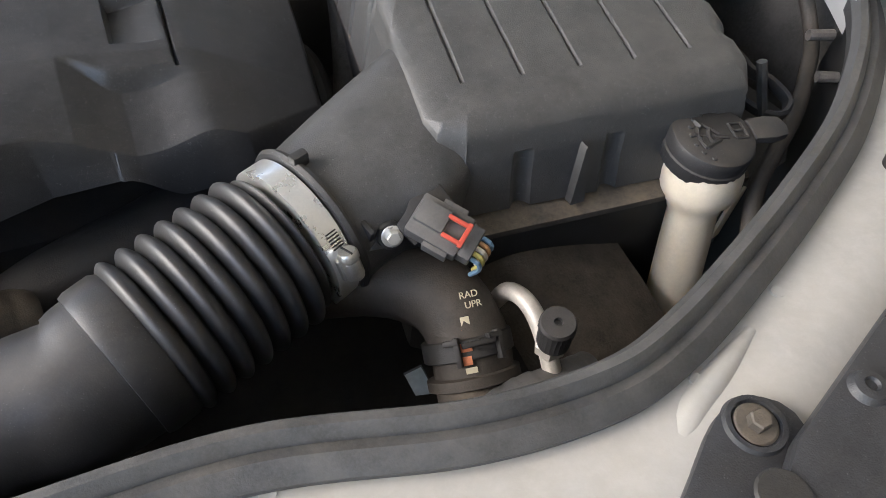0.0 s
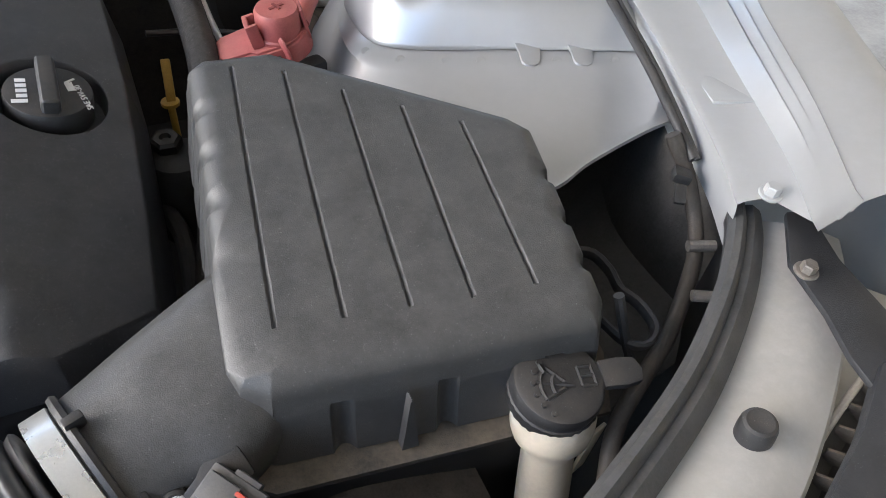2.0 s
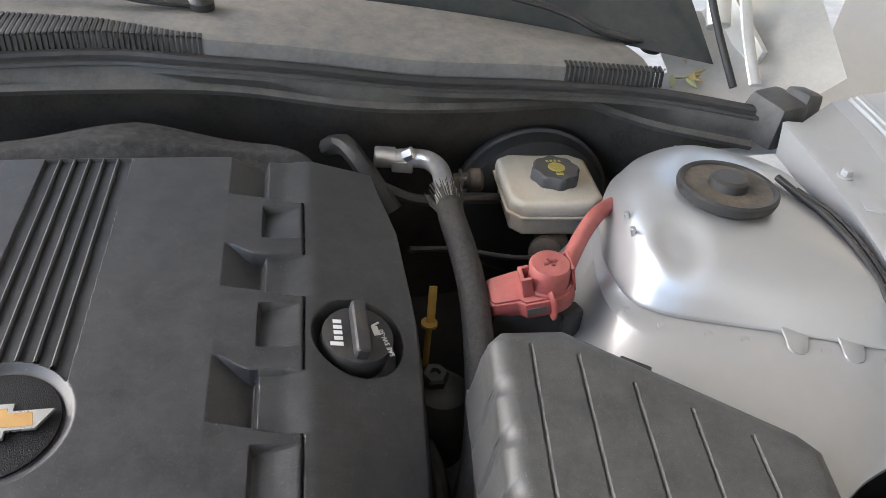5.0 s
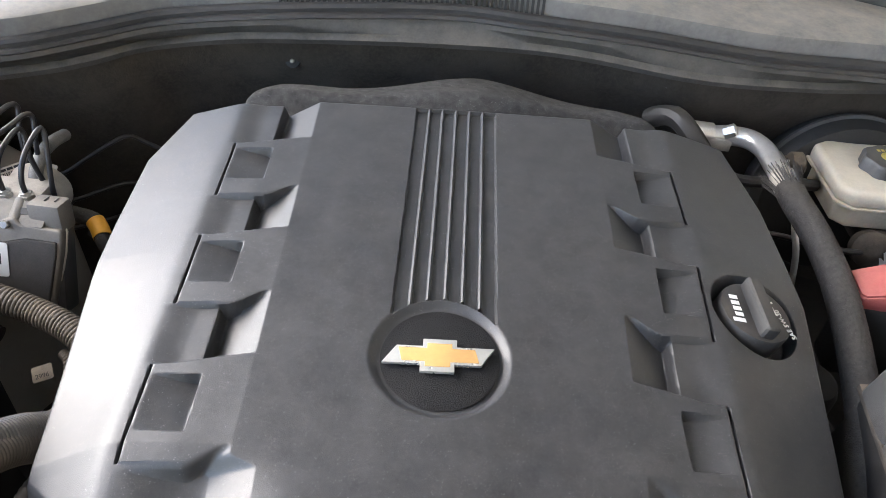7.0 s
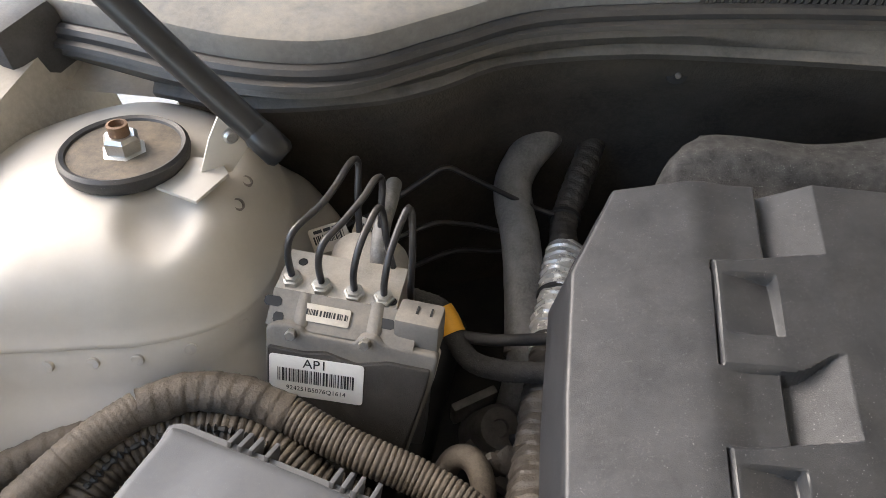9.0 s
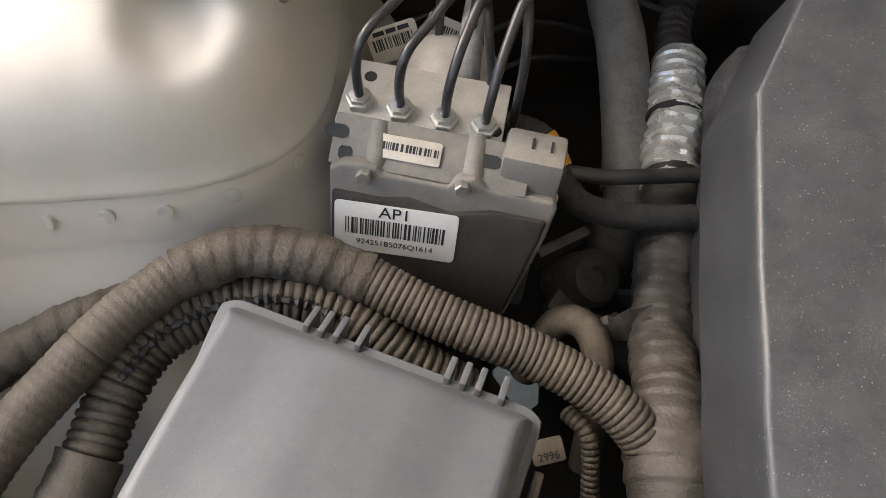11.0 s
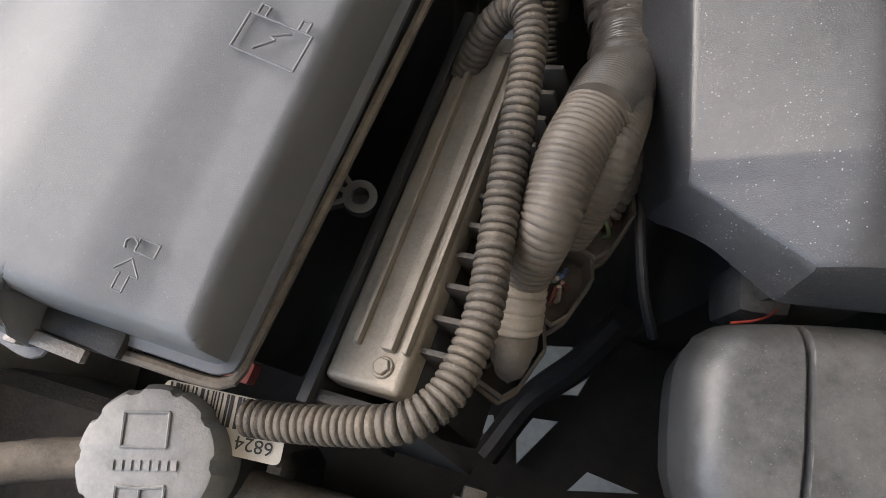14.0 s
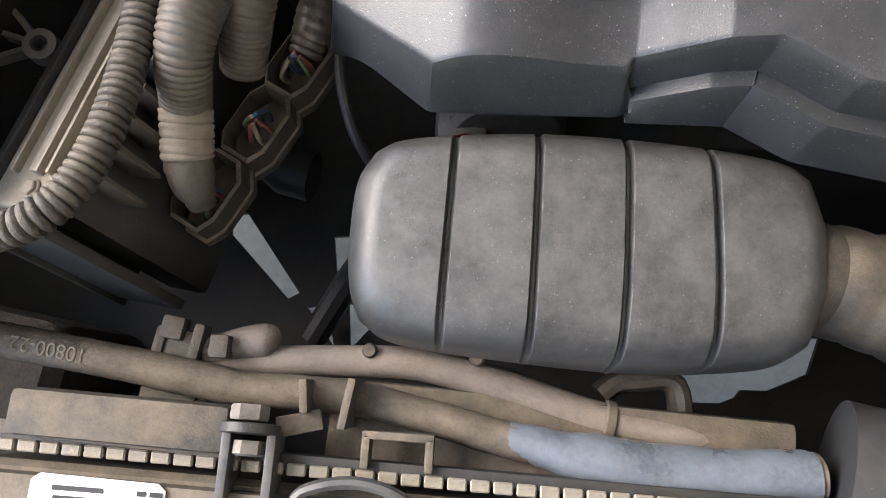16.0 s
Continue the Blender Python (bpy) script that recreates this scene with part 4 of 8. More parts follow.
def cover_skirt(k):
    """The height of the k-th part of the way down the skirt: level along the front, following the edge at the sides."""
    def f(edge, base):
        front = step_up(-edge[:, 1], 0.085, 0.12)
        low = (base - 0.052) * (1 - front) + (0.776 - 0.028 * step_up(edge[:, 0], 0.164, 0.205)) * front
        return base + (low - base) * k
    return f


def cover_ledge(edge):
    """Where the middle of the front carries a ledge above its lower wall."""
    x = edge[:, 0]
    return step_up(x, -0.1655, -0.1635) * (1 - step_up(x, -0.04, 0.02)) * step_up(-edge[:, 1], 0.11, 0.125)


def build_engine_cover():
    c = thing("engine_cover", (0, 0.1, 0.70), "black moulded plastic engine cover with a gold badge, dusty", "engine cover")
    front = fine(list(zip(*COVER_EDGE)))
    left = [(-0.302, -0.100), (-0.309, -0.02), (-0.319, 0.08), (-0.3215, 0.15), (-0.321, 0.245), (-0.292, 0.320)]
    right = [(0.322, -0.112), (0.329, -0.03), (0.333, 0.10), (0.327, 0.23), (0.306, 0.325)]
    back = fine([(-0.292, 0.320), (-0.22, 0.325), (0.0, 0.328), (0.22, 0.327), (0.306, 0.325)])
    mix_z = lambda k, drop: lambda e, b: cover_skirt(k)(e, b) * (1 - cover_ledge(e)) + (b - drop) * cover_ledge(e)
    mix_o = lambda a, b: lambda e: a * (1 - cover_ledge(e)) + b * cover_ledge(e)
    rings = [(0.001, cover_skirt(0.08)), (mix_o(0.0030, 0.0018), mix_z(0.35, 0.0235)), (mix_o(0.0036, 0.0085), mix_z(0.42, 0.0240)), (mix_o(0.0040, 0.0092), mix_z(0.46, 0.0255)), (mix_o(0.0070, 0.0125), cover_skirt(0.8)), (mix_o(0.0085, 0.0145), cover_skirt(1.0)), (0.0062, cover_skirt(1.02)), (0.004, cover_skirt(0.8)), (-0.012, cover_skirt(0.75))]
    v, f = shell(front, back, left, right, 640, 400, cover_height, rings)
    part("cover_shell", (v, f), COVER, c, smooth=28)
    for k in range(1, 6):
        ends = []
        for y in (math.sqrt(0.0572 ** 2 - (0.0147 * (k - 3)) ** 2) - 0.004, 0.3262):
            x = -0.006 + 0.02 * y + 0.0147 * (k - 3)
            z = 0.850 + 0.105 * y
            ends.append([(x - 0.0026, y, z - 0.006), (x - 0.0014, y, z - 0.0009), (x - 0.0008, y, z - 0.0002), (x + 0.0010, y, z - 0.0002), (x + 0.0016, y, z - 0.0009), (x + 0.0024, y, z - 0.006)])
        part("rib", loft(ends, 6, close=False), COVER, c, smooth=20)
    part("badge_disc", lathe([(0.0475, -0.003), (0.0475, -0.0015), (0.046, -0.001), (0.001, -0.001)], (-0.007, -0.004, 0.8456), (0, -0.105, 1), 56), GRAVEL, c, "black grained badge disc")
    m = frame_at((-0.0085, -0.0045, 0.8462), (1, 0.012, 0), (0, -0.105, 1))

    def bow(k, wx):
        return [(-0.0445 + (1 - k) * wx, -0.0085 * k), (-0.0335 + (1 - k) * 0.006, 0.0085 * k), (-0.0125 * k - 0.0, 0.0085 * k), (-0.0125 * k, 0.0155 * k - (1 - k) * 0.002), (0.0145 * k, 0.0155 * k - (1 - k) * 0.002), (0.0145 * k, 0.0085 * k),
                (0.0445 - (1 - k) * wx, 0.0085 * k), (0.0335 - (1 - k) * 0.006, -0.0085 * k), (0.0125 * k, -0.0085 * k), (0.0125 * k, -0.0155 * k + (1 - k) * 0.002), (-0.0145 * k, -0.0155 * k + (1 - k) * 0.002), (-0.0145 * k, -0.0085 * k)]
    badge = part("badge", slab(bow(1.0, 0.0), 0.0, 0.0035, 0.0008, m), CHROME, c, "chrome-edged badge")
    part("badge_inlay", slab(bow(0.74, 0.060), 0.0025, 0.0039, 0.0004, m), GOLD, badge, "gold enamel inlay")
    return c


build_engine_cover()


def build_oil_cap():
    at = Vector((0.274, 0.079, 0.835))
    ax = (0.20, -0.10, 1)
    c = thing("oil_filler_cap", at, "black oil filler cap with white print in the engine cover", "filler cap")
    part("cap_body", lathe([(0.034, -0.02), (0.034, 0.0), (0.033, 0.003), (0.030, 0.004), (0.001, 0.004)], at, ax, 48), RUBBER, c)
    m = frame_at(at + Vector(ax).normalized() * 0.0, (0.05, -0.95, 0), ax)
    part("grip", box((0.062, 0.015, 0.016), m @ Matrix.Translation((0, 0.0, 0.010)), 0.005, 3), RUBBER, c)
    part("print_bars", join(*(box((0.0042, h, 0.0005), m @ Matrix.Translation((-0.0130 + 0.0066 * k, -0.0195 - (h - 0.008) / 2, 0.0044)), 0) for k, h in enumerate((0.008, 0.008, 0.008, 0.008, 0.012)))), WHITE_INK, c)
    lettering("print_grade", "SAE 5W-30", 0.0068, m @ Matrix.Translation((0.010, 0.0255, 0.0043)) @ Matrix.Rotation(math.pi + 0.25, 4, "Z"), WHITE_INK, c)
    can = join(box((0.011, 0.006, 0.0005), m @ Matrix.Translation((-0.004, 0.0165, 0.0044)) @ Matrix.Rotation(0.2, 4, "Z"), 0), box((0.002, 0.009, 0.0005), m @ Matrix.Translation((-0.012, 0.017, 0.0044)) @ Matrix.Rotation(0.6, 4, "Z"), 0))
    part("print_oil_can", can, WHITE_INK, c)


build_oil_cap()

# felt-covered cover at the back of the engine
def felt_height(X, Y, D):
    return 0.864 + 0.020 * step_up(Y, 0.335, 0.37) - 0.25 * np.clip(Y - 0.36, 0, None) - round_off(D, 0.014) + 0.005 * np.sin(X * 26 + 1) - 0.02 * (np.abs(X) / 0.25) ** 2


v, f = shell(fine([(-0.26, 0.312), (0.28, 0.312)]), fine([(-0.235, 0.385), (-0.215, 0.405), (-0.13, 0.405), (-0.05, 0.43), (0.03, 0.452), (0.09, 0.435), (0.17, 0.41), (0.20, 0.40), (0.23, 0.37)]),
             [(-0.26, 0.312), (-0.25, 0.35), (-0.235, 0.385)], [(0.28, 0.312), (0.265, 0.335), (0.23, 0.37)], 90, 24, felt_height, ((0.004, 0.01), (0.008, 0.05), (0.01, 0.12)))
felt = part("engine_insulator", (v, f), FELT)
part("side_lobe", sweep([(-0.272, 0.340, 0.765, 0.022), (-0.280, 0.325, 0.757, 0.025), (-0.285, 0.30, 0.745, 0.024), (-0.285, 0.26, 0.72, 0.020), (-0.28, 0.22, 0.69, 0.014)], None, 28, 0.004, lambda s, a: 0.004 * noise.noise((s * 30, math.cos(a) * 1.5, math.sin(a) * 1.5))), FELT, felt, smooth=60)
tagged(felt, "black fibrous felt insulator behind the engine cover", "insulator")


# ---- air box, intake hose and what stands beside them ----
def dented(poly, marks, depth, width, sign=1.0):
    """A polyline with half-round dents at the given shares of its length."""
    p = fine(poly, 0.0018)
    s = np.r_[0, np.cumsum(np.linalg.norm(np.diff(p, axis=0), axis=1))]
    t = np.gradient(p, axis=0)
    t /= np.linalg.norm(t, axis=1)[:, None]
    nrm = np.c_[-t[:, 1], t[:, 0]] * sign
    d = np.zeros(len(p))
    for k in marks:
        x = (s - k * s[-1]) / (width / 2)
        d = np.maximum(d, depth * np.sqrt(np.clip(1 - x * x, 0, 1)))
    return p + nrm * d[:, None]


def airbox_top(X, Y, D):
    Z = 0.858 + 0.155 * (Y + 0.1) + 0.03 * (X - 0.48) + 0.004
    for (x0, y0), (x1, y1) in (((0.393, -0.222), (0.4165, 0.014)), ((0.436, -0.228), (0.455, 0.000)), ((0.479, -0.233), (0.494, -0.033)), ((0.521, -0.239), (0.534, -0.061)), ((0.566, -0.242), (0.574, -0.089))):
        d = np.array((x1 - x0, y1 - y0))
        n = np.linalg.norm(d)
        d = d / n
        s = (X - x0) * d[0] + (Y - y0) * d[1]
        o = np.abs(-(X - x0) * d[1] + (Y - y0) * d[0])
        Z = Z - 0.0022 * np.clip(1.5 - o / 0.0012, 0, 1) * (s > 0) * (s < n)
    # the end towards the neck falls away in a wide curve
    dl = np.clip(X - 0.359 - 0.0875 * (Y + 0.236), 0, None)
    wide = step_up(-Y, 0.115, 0.165)
    Z = Z - np.maximum(round_off(D, 0.019), wide * round_off(dl, 0.040) * 0.42)
    # the neck's back runs on into the lid with a soft fillet
    knots = [0.343, 0.370, 0.394, 0.42, 0.45]
    w, h = np.interp(X, knots, [0.066, 0.0640, 0.053, 0.042, 0.034]), np.interp(X, knots, [0.0485, 0.047, 0.044, 0.040, 0.030])
    dy = Y - np.interp(X, knots, [-0.220, -0.2070, -0.2030, -0.198, -0.20])
    top = np.clip(1 - np.abs(dy / w) ** 2.8, 0, 1) ** (1 / 2.8)
    N = np.interp(X, knots, [0.7795, 0.786, 0.786, 0.784, 0.780]) + h * top + 0.25 * dy * top - 0.0004
    k = 0.016
    return np.maximum(Z, N) + 0.25 * np.clip(k - np.abs(Z - N), 0, None) ** 2 / k * (top > 0)


def build_air_box():
    a = thing("air_box", (0.49, -0.12, 0.68), "dusty black plastic air filter box with a ribbed lid", "air filter box")
    front = dented([(0.359, -0.236), (0.364, -0.250), (0.380, -0.261), (0.50, -0.273), (0.598, -0.282)], (), 0.0, 0.01)

    def flutes(out, deep):
        """Offset of the front wall, with three half-round flutes pressed into it."""
        def f(edge):
            d = np.zeros(len(edge))
            for x0 in (0.422, 0.492, 0.568):
                u = np.clip((edge[:, 0] - x0) / 0.0075, -1, 1)
                d = np.maximum(d, np.cos(u * math.pi / 2) ** 0.8 * (edge[:, 1] < -0.25))
            return out - deep * d
        return f
    right = dented([(0.598, -0.282), (0.612, -0.262), (0.626, -0.16), (0.632, -0.105)], (0.30, 0.52, 0.74), 0.005, 0.014)
    left = dented([(0.359, -0.236), (0.364, -0.17), (0.374, -0.07), (0.382, 0.028)], (0.48, 0.65, 0.82), 0.0035, 0.012, -1.0)
    back = dented([(0.382, 0.028), (0.395, 0.038), (0.452, 0.034), (0.53, -0.022), (0.618, -0.086), (0.632, -0.105)], (), 0.0, 0.01)
    low = lambda edge, base: 0.762 + 0.10 * (edge[:, 1] + 0.26)
    v, f = shell(front, back, left, right, 300, 200, airbox_top, ((0.0010, 0.004), (flutes(0.0018, 0.0), 0.007), (flutes(0.0024, 0.0025), 0.0085), (flutes(0.0030, 0.0045), 0.012), (flutes(0.005, 0.0055), 0.03), (flutes(0.011, 0.0060), low)))
    lid = part("lid", (v, f), AIRBOX, a, smooth=32)
    flange = [(0.345, -0.270), (0.372, -0.288), (0.50, -0.299), (0.612, -0.308), (0.632, -0.262), (0.642, -0.11), (0.63, -0.085), (0.455, 0.046), (0.375, 0.046)]
    tilt = Matrix.Translation((0, -0.26, 0.757)) @ Matrix.Rotation(math.atan(0.10), 4, "X") @ Matrix.Translation((0, 0.26, 0))
    part("lid_flange", slab(flange, -0.004, 0.003, 0.0015, tilt), DUSTY, a, "dusty flange of the lid")
    tray = [(x * 0.96 + 0.02, y * 0.96 - 0.004) for x, y in flange]
    part("tray", slab(tray, -0.20, -0.005, 0.006, tilt), DARK, a, "dark lower half of the box")
    for x in (0.462, 0.552):
        part("rib", slab([(-0.006, 0.0), (-0.001, 0.048), (0.0, 0.050), (0.001, 0.048), (0.006, 0.0)], -0.004, 0.004, 0.0, frame_at((x, -0.283 - (x - 0.437) * 0.09, 0.762), (1, -0.09, 0), (0, -1, 0.12))), AIRBOX, a)
    # bail of the clip at the side of the box
    part("bail_wire", sweep([(0.622, -0.19, 0.80), (0.648, -0.195, 0.798), (0.655, -0.215, 0.796), (0.653, -0.235, 0.795), (0.660, -0.25, 0.794), (0.662, -0.272, 0.79), (0.648, -0.283, 0.788), (0.634, -0.275, 0.788), (0.625, -0.25, 0.79)], 0.0032, 8, 0.005, squash=1.8), DARK, a)
    part("side_strut", sweep([(0.624, -0.262, 0.83), (0.634, -0.275, 0.79), (0.642, -0.285, 0.765)], 0.004, 8, 0.006), DARK, a)
    part("rear_clip", join(sweep([(0.478, 0.033, 0.840), (0.505, 0.017, 0.842), (0.545, -0.012, 0.840), (0.560, -0.024, 0.836)], 0.004, 8, 0.006, squash=1.4), box((0.03, 0.012, 0.008), pose(0.520, 0.012, 0.841, 0, 0, -36), 0.002)), DARK, a, "black clip along the rear edge")
    # neck from the box to the clamp
    ax = Vector((0.107, 0.044, 0.008)).normalized()
    rings = []
    for k, (t, w, h, c, sq) in enumerate(((0.0, 0.053, 0.052, (0.2645, -0.2470, 0.764), 2.0), (0.2, 0.056, 0.052, (0.285, -0.238, 0.766), 2.1), (0.45, 0.059, 0.051, (0.314, -0.227, 0.774), 2.2), (0.7, 0.066, 0.0485, (0.343, -0.220, 0.7795), 2.5), (0.95, 0.0640, 0.047, (0.370, -0.2070, 0.786), 2.8), (1.15, 0.0530, 0.044, (0.394, -0.2030, 0.786), 2.8), (1.3, 0.042, 0.042, (0.42, -0.198, 0.784), 2.8), (1.4, 0.034, 0.034, (0.45, -0.20, 0.780), 2.8))):
        side_v = Vector((-ax.y, ax.x, 0)).normalized()
        yaw = Matrix.Rotation(0.30 * t, 3, "Z")
        side_v = yaw.inverted() @ side_v
        ring = []
        for j in range(40):
            an = 2 * math.pi * j / 40
            cx, cz = math.cos(an), math.sin(an)
            q = Vector(c) + side_v * (w * math.copysign(abs(cx) ** (2 / sq), cx)) + Vector((0, 0, 1)) * (h * math.copysign(abs(cz) ** (2 / sq), cz))
            q.z += 0.25 * (q.y - c[1]) * min(1.0, t) * max(0.0, cz)
            ring.append(q)
        rings.append(ring)
    verts = [p for r in rings for p in r]
    faces = [(i * 40 + j, i * 40 + (j + 1) % 40, (i + 1) * 40 + (j + 1) % 40, (i + 1) * 40 + j) for i in range(len(rings) - 1) for j in range(40)]
    bm = bmesh.new()
    vs = [bm.verts.new(p) for p in verts]
    for q in faces:
        bm.faces.new([vs[i] for i in q])
    bmesh.ops.subdivide_edges(bm, edges=bm.edges[:], cuts=1, smooth=0.6)
    part("neck", bm, AIRBOX, a, "tapered neck of the box", smooth=60)
    return a


build_air_box()
HOSE_AXIS = Vector((0.107, 0.044, 0.008)).normalized()


def build_intake_hose():
    h = thing("intake_hose", (0.2, -0.28, 0.70), "black rubber intake hose with a ribbed bellows section", "intake hose")
    a, b = Vector((0.2455, -0.2540, 0.763)), Vector((0.1545, -0.2920, 0.755))
    n = 7
    length = (b - a).length
    prof = []
    for i in range(n * 10 + 1):
        x = i / (n * 10)
        k = x * n
        prof.append((0.0485 + 0.0095 * abs(math.sin(math.pi * k)) ** 0.75 - 0.002 * x, x * length))
    prof = [(0.051, -0.006), (0.0525, -0.004), (0.050, 0.0)] + prof
    part("bellows", lathe(prof, a, (b - a), 64), BELLOWS, h, "ribbed bellows", smooth=60)
    d = (b - a).normalized()
    part("collar", lathe([(0.046, -0.004), (0.0515, -0.002), (0.0535, 0.002), (0.053, 0.018), (0.0515, 0.022), (0.046, 0.023)], b, d, 56), BELLOWS, h)
    e = b + d * 0.03
    part("duct", sweep([(*(b + d * 0.012), 0.0505), (*(b + d * 0.03), 0.049), (*(b + d * 0.045), 0.0465), (0.0865, -0.309, 0.750, 0.044), (0.028, -0.315, 0.744, 0.0425), (-0.01, -0.313, 0.737, 0.042), (-0.045, -0.306, 0.728, 0.041)], None, 40, 0.008), BELLOWS, h, "smooth intake duct")
    # The ring's blue-grey puts the sky's reflection on black rubber into the colour.
    part("end_ring", lathe([(0.041, -0.024), (0.045, -0.022), (0.047, -0.018), (0.047, -0.010), (0.044, -0.007), (0.044, -0.002), (0.042, 0.003), (0.036, 0.006), (0.034, -0.01), (0.002, -0.012)], (-0.034, -0.311, 0.728), (-0.95, 0.28, -0.15), 40), SLEEVE_AND_SKY_GREY, h)


build_intake_hose()


def build_clamp():
    at, ax = Vector((0.2630, -0.2470, 0.7642)), HOSE_AXIS
    c = thing("hose_clamp", at, "stainless steel worm-drive clamp round the intake hose", "hose clamp")
    part("band", lathe([(0.0535, -0.0085), (0.0545, -0.0082), (0.0545, 0.0078), (0.0535, 0.0082)], at, ax, 72), CHROME, c)
    part("rubber_lip", lathe([(0.050, 0.009), (0.0575, 0.010), (0.0590, 0.013), (0.0575, 0.016), (0.050, 0.017)], at, ax, 64), RUBBER, c)
    side_v = Vector((ax.y, -ax.x, 0)).normalized()
    d = (side_v * 0.86 + Vector((0, 0, 0.30))).normalized()
    p = at + d * 0.0555
    tangent = ax.cross(d)
    m = frame_at(p, tangent, d)
    part("housing", join(box((0.016, 0.015, 0.004), m @ Matrix.Translation((0.003, 0, 0.001)), 0.001), lathe([(0.0055, -0.007), (0.0062, -0.005), (0.0062, 0.005), (0.0055, 0.007)], p + d * 0.0055 + tangent * 0.004, tangent, 20)), STEEL, c)
    part("screw", lathe([(0.0060, -0.004), (0.0068, -0.003), (0.0068, 0.001), (0.0055, 0.003)], p + d * 0.0060 - tangent * 0.008, -tangent, 20), STEEL, c)
    part("screw_slot", box((0.0012, 0.0115, 0.0012), frame_at(p + d * 0.0060 - tangent * 0.0112, ax, -tangent), 0), INK, c)
    for k in range(6):
        q = d * math.cos(0.20 + k * 0.040) - tangent * math.sin(0.20 + k * 0.040)
        part("slot", box((0.0009, 0.008, 0.0005), frame_at(at + q * 0.0547, ax.cross(q), q), 0), INK, c)
    part("tongue", box((0.012, 0.007, 0.010), frame_at(at + ax * 0.012 + Vector((-0.001, 0.004, 0.058)), (1, 0.4, 0), (0, 0, 1)), 0.002), RUBBER, c)


build_clamp()


def build_maf_connector():
    c = thing("sensor_connector", (0.345, -0.30, 0.76), "grey electrical connector with a red lock on the intake neck", "connector")
    m = frame_at((0.345, -0.303, 0.797), (0.036, -0.041, -0.014), (-0.15, -0.40, 1)) @ Matrix.Scale(0.80, 4)
    plate = frame_at((0.340, -0.284, 0.795), (0.042, 0.019, 0.012), (-0.15, -0.5, 0.85))
    part("sensor_base", join(slab([(-0.020, -0.012), (0.018, -0.014), (0.022, 0.010), (0.016, 0.016), (0.004, 0.014), (-0.008, 0.008), (-0.020, 0.006)], -0.003, 0.002, 0.0012, plate), box((0.026, 0.020, 0.016), plate @ Matrix.Translation((0.0, -0.010, -0.006)), 0.002)), DARK, c, "black sensor mounting plate")
    part("housing", join(box((0.046, 0.036, 0.017), m @ Matrix.Translation((-0.002, 0, -0.001)), 0.0025), box((0.026, 0.020, 0.006), m @ Matrix.Translation((-0.010, 0.002, 0.0095)), 0.0015), box((0.022, 0.006, 0.014), m @ Matrix.Translation((0.004, -0.019, -0.002)), 0.0015),
                         box((0.022, 0.006, 0.014), m @ Matrix.Translation((0.002, 0.019, -0.001)), 0.0015)), CONNECTOR, c)
    part("collar", box((0.012, 0.030, 0.016), m @ Matrix.Translation((0.026, 0.0, -0.002)), 0.002), CONNECTOR, c)
    lock = join(box((0.018, 0.0035, 0.004), m @ Matrix.Translation((0.010, 0.008, 0.0115)), 0.001), box((0.018, 0.0035, 0.004), m @ Matrix.Translation((0.012, -0.008, 0.0115)), 0.001), box((0.004, 0.022, 0.004), m @ Matrix.Translation((0.020, 0.0, 0.0115)), 0.001))
    part("red_lock", lock, BRIGHT_RED, c, "red locking clip")
    for k, color in enumerate(((0.12, 0.20, 0.28), (0.50, 0.42, 0.12), (0.55, 0.48, 0.38), (0.40, 0.20, 0.08), (0.12, 0.20, 0.28))):
        w = m.to_3x3()
        s = m.translation + w @ Vector((0.031, -0.010 + k * 0.005, -0.002))
        part("wire", sweep([s, s + w @ Vector((0.008, 0, -0.001)), s + w @ Vector((0.011, -0.001, -0.012)), s + w @ Vector((0.006, -0.003, -0.03))], 0.0017, 6, 0.003), mat("wire_insulation", color, 0.4, vary=0.1, bump=0), c)
    part("bracket", join(slab([(-0.016, -0.004), (0.006, -0.012), (0.012, 0.004), (0.002, 0.012), (-0.008, 0.010)], -0.002, 0.0015, 0.001, frame_at((0.312, -0.285, 0.785), (0.8, 0.2, 0.1), (-0.2, -0.7, 0.7))), box((0.004, 0.016, 0.014), frame_at((0.301, -0.281, 0.790), (0.9, 0.3, 0), (0, -0.3, 1)), 0.001)), DARK, c)
    part("boss", lathe([(0.010, -0.02), (0.010, 0.0), (0.0085, 0.002)], (0.316, -0.288, 0.785), (-0.1, -0.85, 0.5), 20), DARK, c)
    hex_bolt("screw", (0.3165, -0.2895, 0.786), (-0.1, -0.85, 0.5), 0.010, CHROME, c, "small steel screw", 0.0075)


build_maf_connector()


